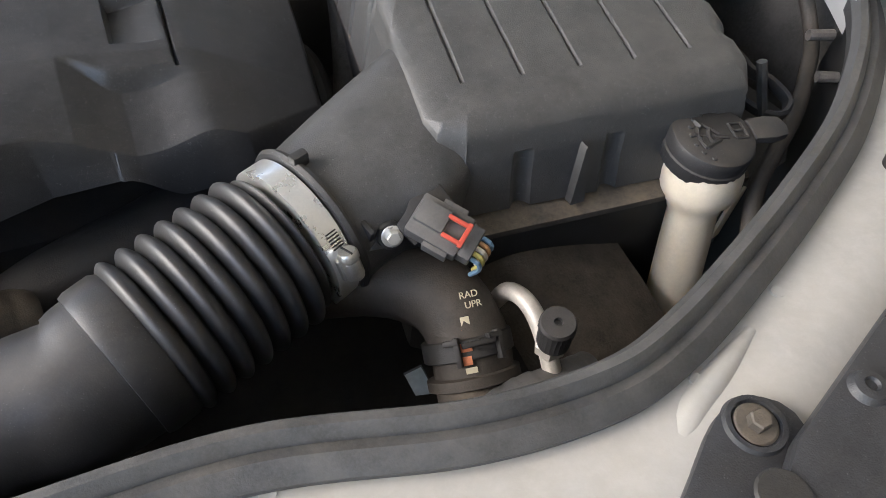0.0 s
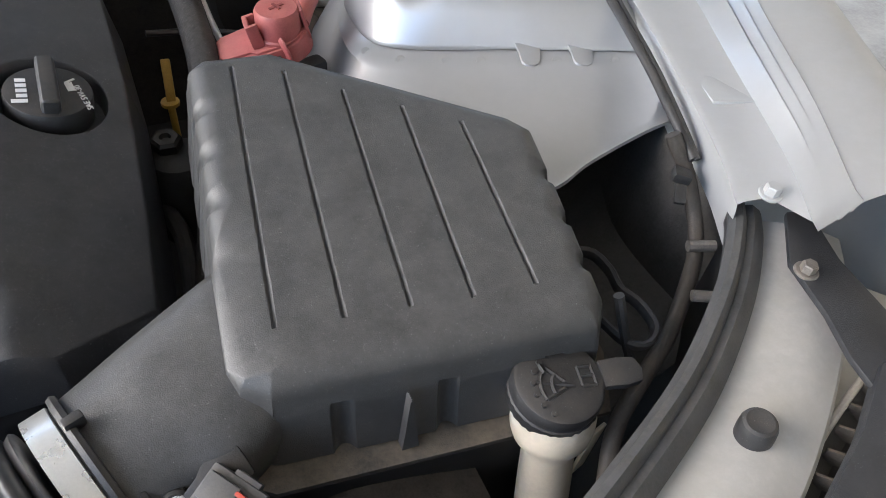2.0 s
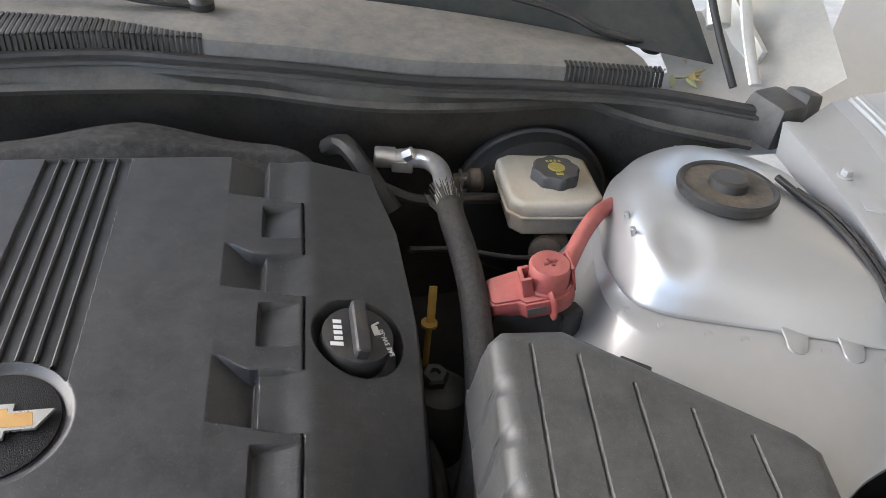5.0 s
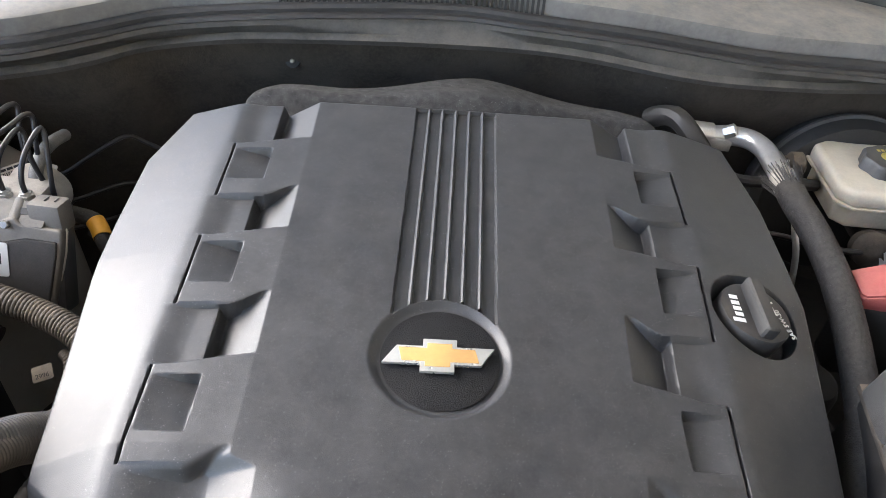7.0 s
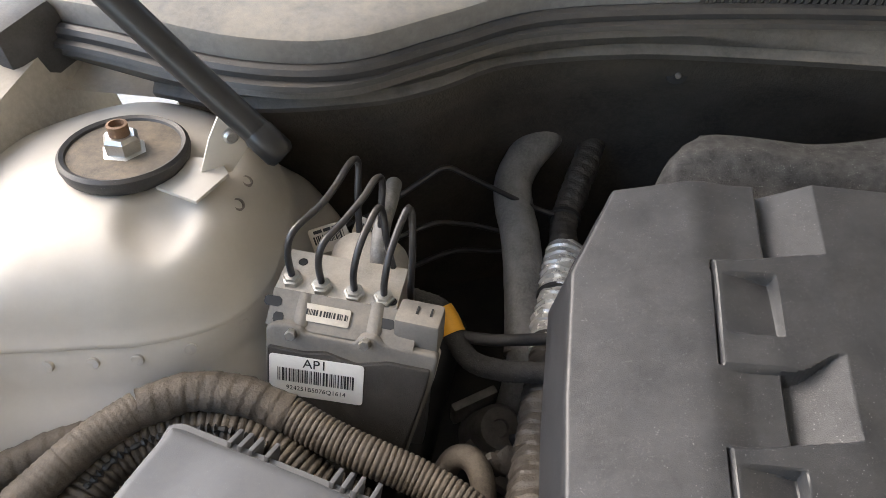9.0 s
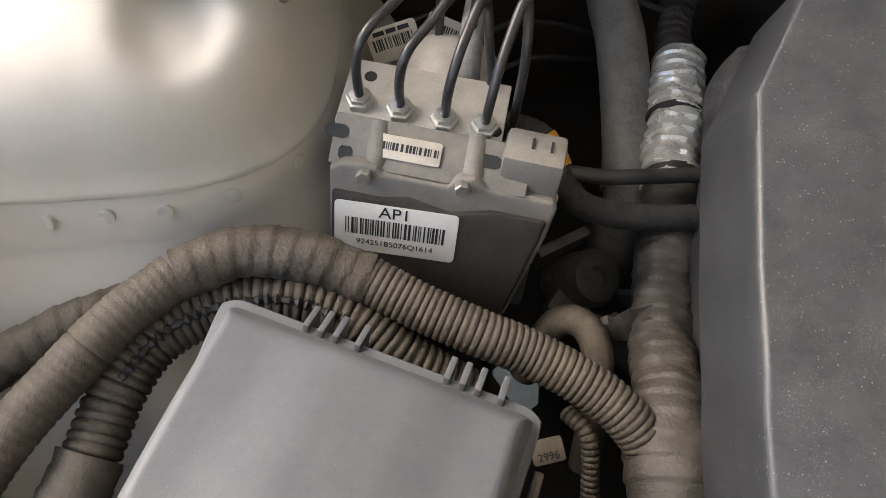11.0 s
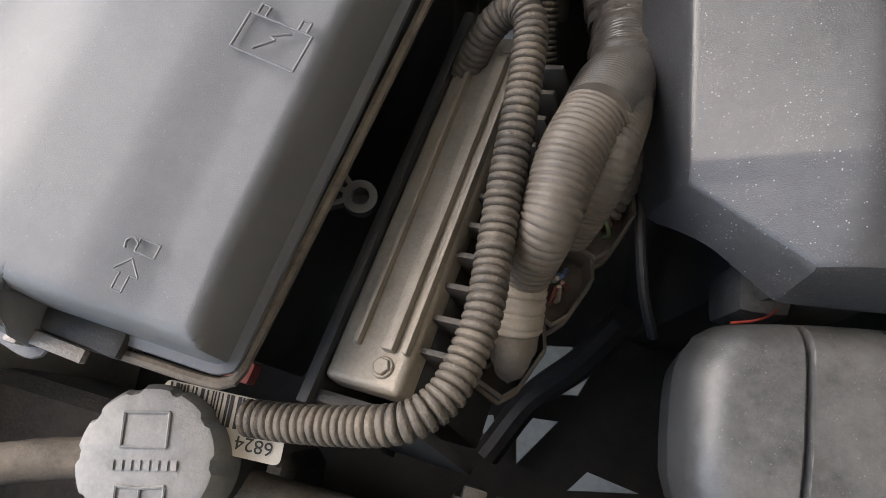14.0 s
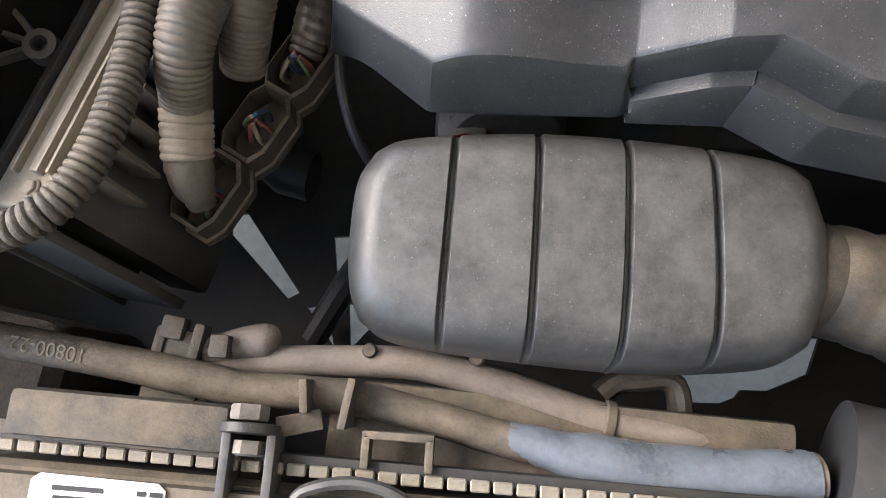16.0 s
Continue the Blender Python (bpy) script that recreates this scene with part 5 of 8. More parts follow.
def build_radiator_hose():
    h = thing("radiator_hose", (0.35, -0.33, 0.60), "dusty black rubber radiator hose with a spring clamp", "radiator hose")
    path = [(0.20, -0.24, 0.70), (0.255, -0.255, 0.715), (0.31, -0.275, 0.722), (0.345, -0.305, 0.722), (0.355, -0.335, 0.708), (0.352, -0.362, 0.685)]
    part("hose_body", sweep([(x, y, z + 0.006) for x, y, z in path], 0.0285, 30, 0.006, wraps(0.0003, 4)), OLD_HOSE, h, smooth=60)
    e, d = Vector((0.352, -0.358, 0.694)), Vector((-0.003, -0.027, -0.020)).normalized()
    part("hose_lip", lathe([(0.031, -0.004), (0.0335, -0.003), (0.0335, 0.004), (0.031, 0.005)], e, d, 40), OLD_HOSE, h)
    part("spigot", lathe([(0.0285, 0.0), (0.0285, 0.022), (0.031, 0.024), (0.031, 0.034), (0.028, 0.036), (0.028, 0.07)], e, d, 40), DUSTY, h)
    part("spring_clamp", lathe([(0.0312, -0.030), (0.0325, -0.029), (0.0325, -0.016), (0.0312, -0.015)], e, d, 40), DARK, h)
    up = Vector((-0.16, -0.50, 0.85))
    up = (up - d * up.dot(d)).normalized()
    side = d.cross(up)

    def on_hose(s, r, turn=0.0):
        """A frame on the hose's back, s behind its lip, text running across it."""
        u = up * math.cos(turn) + side * math.sin(turn)
        return frame_at(e - d * s + u * r, u.cross(d), u)
    for t0 in (-0.55, 0.35):
        part("clamp_ear", join(box((0.004, 0.020, 0.006), on_hose(0.022, 0.0335, t0), 0.001), box((0.011, 0.004, 0.005), on_hose(0.029, 0.034, t0 + 0.1), 0.001)), DARK, h)
    part("clamp_bar", box((0.024, 0.004, 0.003), on_hose(0.026, 0.0335, -0.1), 0.001), DARK, h)
    m = on_hose(0.055, 0.0298, -0.12) 
    lettering("print_upper", "RAD", 0.0066, m @ Matrix.Translation((0.0, 0.0034, 0)), YELLOW_PRINT, h)
    lettering("print_lower", "UPR", 0.0066, m @ Matrix.Translation((0.002, -0.0036, 0)), YELLOW_PRINT, h)
    part("print_bar", box((0.006, 0.009, 0.0006), on_hose(0.040, 0.0300, 0.08), 0.0002), YELLOW_PRINT, h)
    orange = mat("orange_paint_mark", (0.50, 0.17, 0.08), 0.7, vary=0.3, scale=300)
    for s0, w0, t0 in ((0.0335, 0.006, 0.10), (0.0245, 0.011, 0.22), (0.0155, 0.008, 0.22)):
        part("paint_mark", box((w0, 0.006, 0.0008), on_hose(s0, 0.0324 if s0 < 0.03 else 0.030, t0), 0.0003), orange, h, "orange paint mark")
    part("chalk_mark", box((0.008, 0.004, 0.0006), on_hose(0.0085, 0.0302, 0.15), 0.0002), YELLOW_PRINT, h)
    part("spigot_notch", box((0.013, 0.006, 0.001), on_hose(-0.018, 0.0285, 0.1), 0.0003), INK, h)
    part("taped_tube", sweep([(0.318, -0.400, 0.672, 0.011), (0.330, -0.399, 0.692, 0.015), (0.347, -0.398, 0.704, 0.017), (0.368, -0.396, 0.709, 0.017), (0.392, -0.394, 0.706, 0.016), (0.43, -0.385, 0.692, 0.015)], None, 24, 0.0015, wraps(0.0009, 6)), CONNECTOR, h, "grey taped tube", smooth=60)


build_radiator_hose()


def build_service_port():
    p = thing("service_port", (0.394, -0.38, 0.72), "aluminium air-conditioning pipe with a black ribbed service cap", "service port")
    part("pipe", sweep([(0.387, -0.316, 0.712), (0.390, -0.326, 0.736), (0.394, -0.345, 0.744), (0.396, -0.368, 0.733), (0.396, -0.40, 0.70)], 0.0066, 18, 0.005), ALU, p, smooth=60)
    ax = (-0.12, -0.10, 1)
    part("fitting", lathe([(0.011, -0.022), (0.011, -0.012), (0.008, -0.010)], (0.392, -0.379, 0.757), ax, 6), ALU, p)
    part("cap", lathe([(0.0112, -0.014), (0.0112, 0.004), (0.0120, 0.005), (0.0120, 0.011), (0.0108, 0.0135), (0.003, 0.0135), (0.0025, 0.011)], (0.393, -0.380, 0.760), ax, 48,
                      lambda a, h: 1.0 + (0.035 * math.cos(24 * a) if -0.013 < h < 0.0055 else 0)), RUBBER, p, "black ribbed plastic cap", smooth=25)


build_service_port()


def build_washer_filler():
    w = thing("washer_filler", (0.55, -0.325, 0.55), "milky plastic washer bottle neck with a black cap", "washer filler")
    top = Vector((0.562, -0.297, 0.800))
    ax = Vector((0.03, -0.12, 1)).normalized()
    part("neck", lathe([(0.024, -0.33), (0.022, -0.20), (0.0205, -0.10), (0.0195, -0.066), (0.0225, -0.054), (0.0285, -0.046), (0.0300, -0.038), (0.0302, -0.028), (0.0285, -0.018), (0.026, -0.012)], top, (-0.03, 0.16, 1), 40), MILKY, w, smooth=60)
    part("fin", box((0.016, 0.003, 0.05), pose(0.592, -0.318, 0.73, 0, 12, 20), 0.001), MILKY, w)
    cap = part("cap", lathe([(0.027, -0.022), (0.0310, -0.019), (0.0314, -0.012), (0.0328, -0.011), (0.0330, -0.007), (0.0318, -0.006), (0.0322, 0.003), (0.0310, 0.006), (0.0285, 0.0075), (0.001, 0.0075)], top, ax, 72, lambda a, h: 1.0 + (0.012 * math.cos(30 * a) if h < -0.006 else 0)), RUBBER, w, "black rubber cap with a moulded washer symbol")
    m = frame_at(top + ax * 0.0075, (0.93, -0.15, 0), ax)
    part("pull_tab", slab([(0.030, -0.010), (0.046, -0.011), (0.058, -0.009), (0.061, 0.0), (0.058, 0.009), (0.046, 0.011), (0.030, 0.010)], -0.006, 0.001, 0.002, m), RUBBER, cap)
    fan = []
    for a0, a1, r in ((0.95, 2.2, 0.020), (0.95, 2.2, 0.012)):
        fan.append(sweep([(r * math.cos(a) - 0.004, r * math.sin(a) - 0.006, 0) for a in np.linspace(a0, a1, 7)], 0.0017, 6, 0.003))
    for a in (0.95, 2.2):
        fan.append(sweep([(0.004 * math.cos(a) - 0.004, 0.004 * math.sin(a) - 0.006, 0), (0.02 * math.cos(a) - 0.004, 0.02 * math.sin(a) - 0.006, 0)], 0.0017, 6, 0.005))
    fan.append(sweep([(-0.004, -0.01, 0), (-0.004, 0.004, 0), (-0.004, 0.017, 0)], 0.0009, 6, 0.003, wave=lambda s, a: 0.0007 if (s / 0.004) % 1 > 0.5 else 0))
    for k in range(7):
        a = 0.6 + 2.0 * k / 6
        fan.append(lathe([(0.0022, -0.0005), (0.0018, 0.0014)], (0.025 * math.cos(a) - 0.004, 0.025 * math.sin(a) - 0.006, 0), (0, 0, 1), 8))
    rot = Matrix.Rotation(1.35, 4, "Z")
    bm = join(*fan)
    bm.transform(m @ rot)
    part("washer_symbol", bm, RUBBER, cap)
    book = join(*(sweep(q, 0.0014, 6, 0.004) for q in ([(0.014, -0.007, 0), (0.024, -0.007, 0)], [(0.014, 0.0, 0), (0.024, 0.0, 0)], [(0.014, 0.007, 0), (0.024, 0.007, 0)], [(0.014, -0.007, 0), (0.014, 0.007, 0)], [(0.024, -0.007, 0), (0.024, 0.007, 0)])))
    book.transform(m)
    part("book_symbol", book, RUBBER, cap)


build_washer_filler()
flap = loft([[(0.385, -0.262, 0.700), (0.42, -0.266, 0.712), (0.47, -0.272, 0.705), (0.52, -0.280, 0.69)], [(0.39, -0.30, 0.69), (0.425, -0.305, 0.706), (0.475, -0.31, 0.70), (0.525, -0.32, 0.68)], [(0.40, -0.345, 0.672), (0.435, -0.35, 0.692), (0.48, -0.355, 0.688), (0.53, -0.36, 0.665)], [(0.41, -0.40, 0.64), (0.445, -0.405, 0.668), (0.49, -0.41, 0.665), (0.54, -0.41, 0.64)]], 40)
tagged(part("splash_flap", flap, OLD_FELT), "dusty brown-black fibre flap behind the radiator support", "flap", kind="structure")


def bump_stop(at):
    b = thing("bump_stop", at, "black rubber bonnet bump stop on the apron", "bump stop")
    part("buffer", lathe([(0.0150, -0.020), (0.0150, -0.014), (0.0118, -0.012), (0.0120, -0.004), (0.0116, 0.003), (0.0105, 0.006), (0.0085, 0.0072), (0.005, 0.0064), (0.001, 0.006)], at, (-0.10, 0.05, 1), 36), RUBBER, b)


bump_stop((0.650, -0.380, 0.829))


def build_brackets():
    f = thing("fender_bracket", (0.76, -0.29, 0.82), "black steel bracket bolted to the flange end", "bracket")
    part("plate", slab([(0.796, -0.235), (0.817, -0.238), (0.80, -0.29), (0.795, -0.35), (0.765, -0.40), (0.735, -0.392), (0.739, -0.362), (0.751, -0.327), (0.760, -0.28)], 0.832, 0.838, 0.002), BLACK_STEEL, f)
    hex_bolt("bolt", (0.764, -0.292, 0.839), (0, -0.05, 1), 0.012, DULL_STEEL, f, "dull hexagon bolt", 0.009)
    r = thing("headlamp_rail", (0.5, -0.50, 0.82), "black painted rail and bracket above the headlamp", "rail")
    part("rail", slab([(0.36, -0.560), (0.43, -0.512), (0.535, -0.470), (0.58, -0.459), (0.636, -0.440), (0.70, -0.408), (0.75, -0.375), (0.80, -0.36), (0.77, -0.43), (0.67, -0.485), (0.55, -0.52), (0.44, -0.575)], 0.826, 0.842, 0.004), BLACK_STEEL, r)
    part("bracket", slab([(0.335, -0.535), (0.37, -0.512), (0.398, -0.492), (0.408, -0.486), (0.418, -0.4825), (0.428, -0.4825), (0.437, -0.485), (0.444, -0.491), (0.4475, -0.499), (0.447, -0.508), (0.44, -0.52), (0.40, -0.56)], 0.818, 0.828, 0.003), BLACK_STEEL, r)
    part("raised_ring", lathe([(0.0165, -0.002), (0.0150, 0.0022), (0.0125, 0.0022), (0.0115, 0.0)], (0.423, -0.497, 0.8285), (0, 0, 1), 32), BLACK_STEEL, r)
    hex_bolt("bolt", (0.423, -0.497, 0.829), (0, -0.05, 1), 0.011, PLUG, r, "dull hexagon bolt", 0.011)
    part("rivet", lathe([(0.010, 0.0), (0.008, 0.004), (0.004, 0.005), (0.003, 0.003)], (0.478, -0.506, 0.842), (0, 0, 1), 24), BLACK_STEEL, r)
    part("plug", lathe([(0.013, 0.0), (0.012, 0.002), (0.001, 0.002)], (0.403, -0.532, 0.842), (0, 0, 1), 24), DARK, r)
    lip = [(0.612, -0.455, 0.803), (0.626, -0.440, 0.805), (0.655, -0.421, 0.806), (0.698, -0.396, 0.806), (0.757, -0.371, 0.806), (0.79, -0.36, 0.806)]
    part("lamp_edge", sweep(lip, 0.0028, 8, 0.006), ALU, r, "dusty grey rim of the headlamp housing")
    part("lamp_trough", loft([lip, shifted(lip, dx=0.010, dy=-0.012, dz=-0.014), shifted(lip, dx=0.03, dy=-0.03, dz=-0.012)], 30), DARK, r)
    for k in range(8):
        x, y = 0.622 + k * 0.020, -0.446 + k * 0.0105
        part("fin", box((0.026, 0.0022, 0.014), pose(x + 0.008, y - 0.006, 0.801, 0, 0, -42), 0.0006), DUSTY, r)


build_brackets()
# thin black cable and washer hose along the fender flange
w = part("bonnet_cable", sweep([(0.785, 0.249, 0.892), (0.792, 0.217, 0.89), (0.804, 0.175, 0.887), (0.806, 0.112, 0.882), (0.792, 0.03, 0.874), (0.778, -0.055, 0.862), (0.767, -0.117, 0.85), (0.766, -0.155, 0.835)], 0.0045, 12, 0.008), RUBBER)
tagged(w, "black cable along the fender flange", "cable")
w = part("release_cable", sweep([(0.794, 0.222, 0.892), (0.814, 0.174, 0.888), (0.814, 0.109, 0.883), (0.799, 0.031, 0.875), (0.783, -0.058, 0.863), (0.771, -0.119, 0.851), (0.768, -0.157, 0.836)], 0.0030, 10, 0.008), RUBBER)
tagged(w, "thin black cable beside the thicker one", "cable")
cl = part("cable_clip", join(box((0.016, 0.014, 0.010), pose(0.748, -0.165, 0.830, 0, 10, -30), 0.003), box((0.010, 0.020, 0.006), pose(0.743, -0.175, 0.820, 30, 0, -30), 0.002)), DARK)
tagged(cl, "black plastic cable clip under the flange", "clip")
w = part("drain_tube", sweep([(0.752, -0.135, 0.850), (0.765, -0.160, 0.815), (0.752, -0.205, 0.785), (0.716, -0.243, 0.775), (0.677, -0.275, 0.772), (0.638, -0.300, 0.770), (0.606, -0.322, 0.755), (0.590, -0.350, 0.72), (0.59, -0.375, 0.65)], 0.0068, 12, 0.008), OLD_HOSE)
tagged(w, "dusty brown tube running below the bay seal", "tube")
for p, q in (((0.752, -0.222, 0.80), (0.730, -0.215, 0.80)), ((0.725, -0.262, 0.79), (0.709, -0.255, 0.79))):
    b = part("stud_pin", sweep([p, ((p[0] + q[0]) / 2, (p[1] + q[1]) / 2, p[2]), q], 0.0048, 10, 0.005), DULL_STEEL)
    tagged(b, "dull steel stud on the inner fender", "stud", "studs on the inner fender")


# ---- battery cable, brake reservoir, pipes behind the air box ----
def build_red_terminal():
    r = thing("jump_terminal", (0.47, 0.16, 0.70), "faded red plastic jump-start terminal with a hinged cap", "terminal")
    m = frame_at((0.466, 0.168, 0.801), (0.09, -0.006, 0.027), (-0.28, -0.05, 1))
    arc = [(0.024 + 0.029 * math.sin(a), -0.029 * math.cos(a)) for a in np.linspace(0.1, math.pi - 0.1, 14)]
    outline = [(-0.045, -0.014), (-0.041, -0.019), (-0.012, -0.021), (-0.006, -0.028)] + arc + [(-0.010, 0.028), (-0.040, 0.024), (-0.045, 0.018)]
    part("base", slab(outline, -0.014, 0.008, 0.003, m), RED, r)
    part("base_lip", slab([(x * 0.93 + 0.001, y * 0.90) for x, y in outline], 0.007, 0.0105, 0.001, m), RED, r)
    cap = part("cap", lathe([(0.0255, -0.010), (0.0250, -0.002), (0.0232, 0.0), (0.0226, 0.022), (0.0205, 0.0255), (0.001, 0.0262)], m @ Vector((0.024, -0.001, 0.012)), (-0.05, -0.05, 1), 40), RED, r, "round hinged cap")
    top = m @ Vector((0.024, -0.001, 0.012)) + Vector((-0.05, -0.05, 1)).normalized() * 0.0264
    part("plus_mark", join(box((0.016, 0.0032, 0.0012), frame_at(top, (1, 0.4, 0), (-0.05, -0.05, 1)), 0.0), box((0.0032, 0.012, 0.0012), frame_at(top, (1, 0.4, 0), (-0.05, -0.05, 1)), 0.0)), mat("dark_moulded_mark", (0.20, 0.045, 0.04), 0.6), cap)
    part("hinge_frame", join(box((0.005, 0.020, 0.026), m @ Matrix.Translation((-0.004, -0.008, 0.024)), 0.0015), box((0.012, 0.004, 0.026), m @ Matrix.Translation((0.000, -0.017, 0.024)), 0.0012), box((0.012, 0.004, 0.026), m @ Matrix.Translation((0.000, 0.002, 0.024)), 0.0012)), RED, cap)
    part("latch", sweep([m @ Vector(q) for q in ((0.022, -0.024, 0.016), (0.023, -0.030, 0.012), (0.024, -0.032, 0.002), (0.023, -0.031, -0.012), (0.020, -0.030, -0.016))], 0.0022, 8, 0.003, squash=2.0), RED, r, "hooked latch strap")
    part("ear", join(box((0.004, 0.030, 0.034), m @ Matrix.Translation((0.051, 0.004, 0.014)), 0.0016), box((0.016, 0.004, 0.030), m @ Matrix.Translation((0.044, 0.020, 0.012)), 0.0014)), RED, r)
    part("ear_slot", box((0.0044, 0.004, 0.012), m @ Matrix.Translation((0.051, 0.002, 0.022)), 0.001), INK, r)
    part("window", box((0.022, 0.003, 0.010), m @ Matrix.Translation((0.006, -0.0275, -0.003)), 0.0006), mat("grey_window", (0.12, 0.11, 0.10), 0.5), r, "grey latch window")
    part("cable", sweep([(0.512, 0.182, 0.815), (0.524, 0.200, 0.824), (0.545, 0.228, 0.834), (0.575, 0.262, 0.838), (0.615, 0.300, 0.826), (0.66, 0.36, 0.79)], 0.0098, 16, 0.006), RED, r, "thick red battery cable")
    part("bracket", join(box((0.085, 0.042, 0.10), pose(0.470, 0.168, 0.735, 0, 0, -4), 0.006), box((0.030, 0.020, 0.06), pose(0.515, 0.155, 0.755, 0, 0, 20), 0.005)), DARK, r, "black support bracket")


build_red_terminal()


def build_brake_reservoir():
    b = thing("brake_reservoir", (0.57, 0.43, 0.70), "milky brake fluid reservoir with a black screw cap", "brake fluid reservoir")

    def rr(w, d, cut):
        return [(-w, -d + cut), (-w + cut, -d), (w - cut, -d), (w, -d + cut), (w, d - cut), (w - cut * 1.5, d), (-w + cut * 1.5, d), (-w, d - cut)]
    m = pose(0.570, 0.428, 0.0, 0, 0, -3)
    part("tank_top", slab(rr(0.068, 0.070, 0.018), 0.762, 0.787, 0.009, m, 3), MILKY, b, smooth=50)
    part("tank_bottom", slab(rr(0.060, 0.062, 0.016), 0.728, 0.764, 0.006, m, 3), MILKY, b, smooth=50)
    part("seam", slab(rr(0.0695, 0.0715, 0.018), 0.761, 0.7645, 0.001, m), MILKY, b)
    part("tab", box((0.022, 0.012, 0.014), pose(0.59, 0.512, 0.79, -15), 0.002), WHITE, b)
    cap = part("cap", lathe([(0.0335, -0.003), (0.0335, 0.011), (0.031, 0.0145), (0.001, 0.0145)], (0.577, 0.424, 0.790), (0, 0, 1), 56, lambda a, h: 1.0 + 0.05 * math.cos(8 * a)), CONNECTOR, b, "black lobed screw cap")
    ringed = [lathe([(b, 0.0), (b, 0.0006), (a, 0.0006), (a, 0.0)], (0.577, 0.424, 0.8046), (0, 0, 1), 32) for a, b in ((0.0108, 0.0122), (0.0066, 0.0096), (0.0010, 0.0046))]
    part("cap_mark", join(*ringed, *(box((0.0036, 0.0045, 0.0006), pose(0.577 + x, 0.442 - abs(x) * 0.15, 0.8048), 0) for x in (-0.009, -0.003, 0.003, 0.009)), box((0.010, 0.0055, 0.0006), pose(0.577, 0.406, 0.8048), 0)), mat("yellow_print", (0.55, 0.45, 0.12), 0.5, vary=0.08, bump=0.0), cap, "yellow ring symbol and print bars")
    part("master_cylinder", sweep([(0.575, 0.33, 0.705), (0.58, 0.43, 0.705), (0.59, 0.52, 0.71)], 0.022, 20, 0.01), DUSTY, b, "dull metal master cylinder")
    part("cylinder_end", lathe([(0.024, 0.0), (0.024, 0.02), (0.018, 0.024)], (0.556, 0.352, 0.71), (-0.2, -0.6, 0.3), 24), DUSTY, b)
    s = thing("brake_servo", (0.60, 0.56, 0.60), "round black brake servo behind the fluid reservoir", "brake servo")
    part("drum", lathe([(0.09, -0.03), (0.115, -0.022), (0.122, -0.010), (0.124, 0.0), (0.124, 0.012), (0.118, 0.03), (0.11, 0.06)], (0.576, 0.503, 0.689), (0, 1, -0.12), 56), DARK, s)
    part("rim", lathe([(0.122, -0.004), (0.128, -0.003), (0.128, 0.003), (0.122, 0.004)], (0.576, 0.503, 0.689), (0, 1, -0.12), 56), CONNECTOR, s)


build_brake_reservoir()


def build_ac_pipe():
    p = thing("air_conditioning_pipe", (0.40, 0.30, 0.70), "aluminium air-conditioning pipe with a braided black sleeve", "pipe")
    part("connector_block", join(lathe([(0.014, -0.02), (0.015, -0.018), (0.015, 0.008), (0.013, 0.010)], (0.345, 0.470, 0.797), (1, -0.05, -0.05), 24), lathe([(0.009, 0.0), (0.009, 0.014), (0.006, 0.016)], (0.365, 0.458, 0.806), (0.6, -0.2, 0.4), 6), box((0.03, 0.02, 0.018), pose(0.364, 0.462, 0.790, 0, 0, -10), 0.003)), BRIGHT_ALU, p)
    part("pipe", sweep([(0.352, 0.468, 0.796), (0.375, 0.464, 0.799), (0.398, 0.452, 0.802), (0.410, 0.425, 0.803), (0.410, 0.39, 0.803), (0.408, 0.345, 0.806)], 0.0132, 22, 0.004), BRIGHT_ALU, p, "bent aluminium pipe", smooth=60)
    part("ferrule", lathe([(0.0140, -0.014), (0.0158, -0.012), (0.0158, -0.006), (0.0145, -0.003), (0.0165, 0.000), (0.0150, 0.004), (0.0172, 0.008), (0.0165, 0.013)], (0.408, 0.345, 0.806), (0.0, -1, 0.02), 28), ALU, p)
    rng = random.Random(3)
    fray = []
    for _ in range(70):
        a, k = rng.uniform(-0.6, math.pi + 0.6), rng.uniform(0.5, 1.5)
        dx, dz = 0.0155 * math.cos(a), 0.0155 * math.sin(a)
        fray.append(sweep([(0.407 + dx, 0.318, 0.806 + dz), (0.407 + dx * 1.12, 0.333, 0.806 + dz * 1.15), (0.406 + dx * (1.2 + 0.35 * k), 0.338 + 0.014 * k, 0.807 + dz * (1.2 + 0.3 * k))], 0.00055, 4, 0.012))
    weave = lambda s, a: 0.0011 * (abs(math.sin(s * 620 + 7 * a)) ** 0.5 + abs(math.sin(s * 620 - 7 * a)) ** 0.5 - 1.2)
    part("sleeve", sweep([(0.408, 0.333, 0.806, 0.0160), (0.406, 0.305, 0.806, 0.0160), (0.408, 0.24, 0.803, 0.0158), (0.408, 0.17, 0.792, 0.0158), (0.400, 0.09, 0.772, 0.0158), (0.388, 0.02, 0.748, 0.0158), (0.366, -0.05, 0.70, 0.0155), (0.345, -0.08, 0.63, 0.0155)], None, 48, 0.0018, weave), SLEEVE, p, "black braided heat sleeve", smooth=60)
    part("frayed_end", join(*fray), SLEEVE, p)
    part("thin_pipe", sweep([(0.412, 0.372, 0.806), (0.420, 0.356, 0.798), (0.428, 0.342, 0.778), (0.436, 0.329, 0.748), (0.445, 0.316, 0.715), (0.452, 0.304, 0.66), (0.455, 0.30, 0.60)], 0.0042, 12, 0.006), BRIGHT_ALU, p, "thin bright aluminium pipe")


build_ac_pipe()


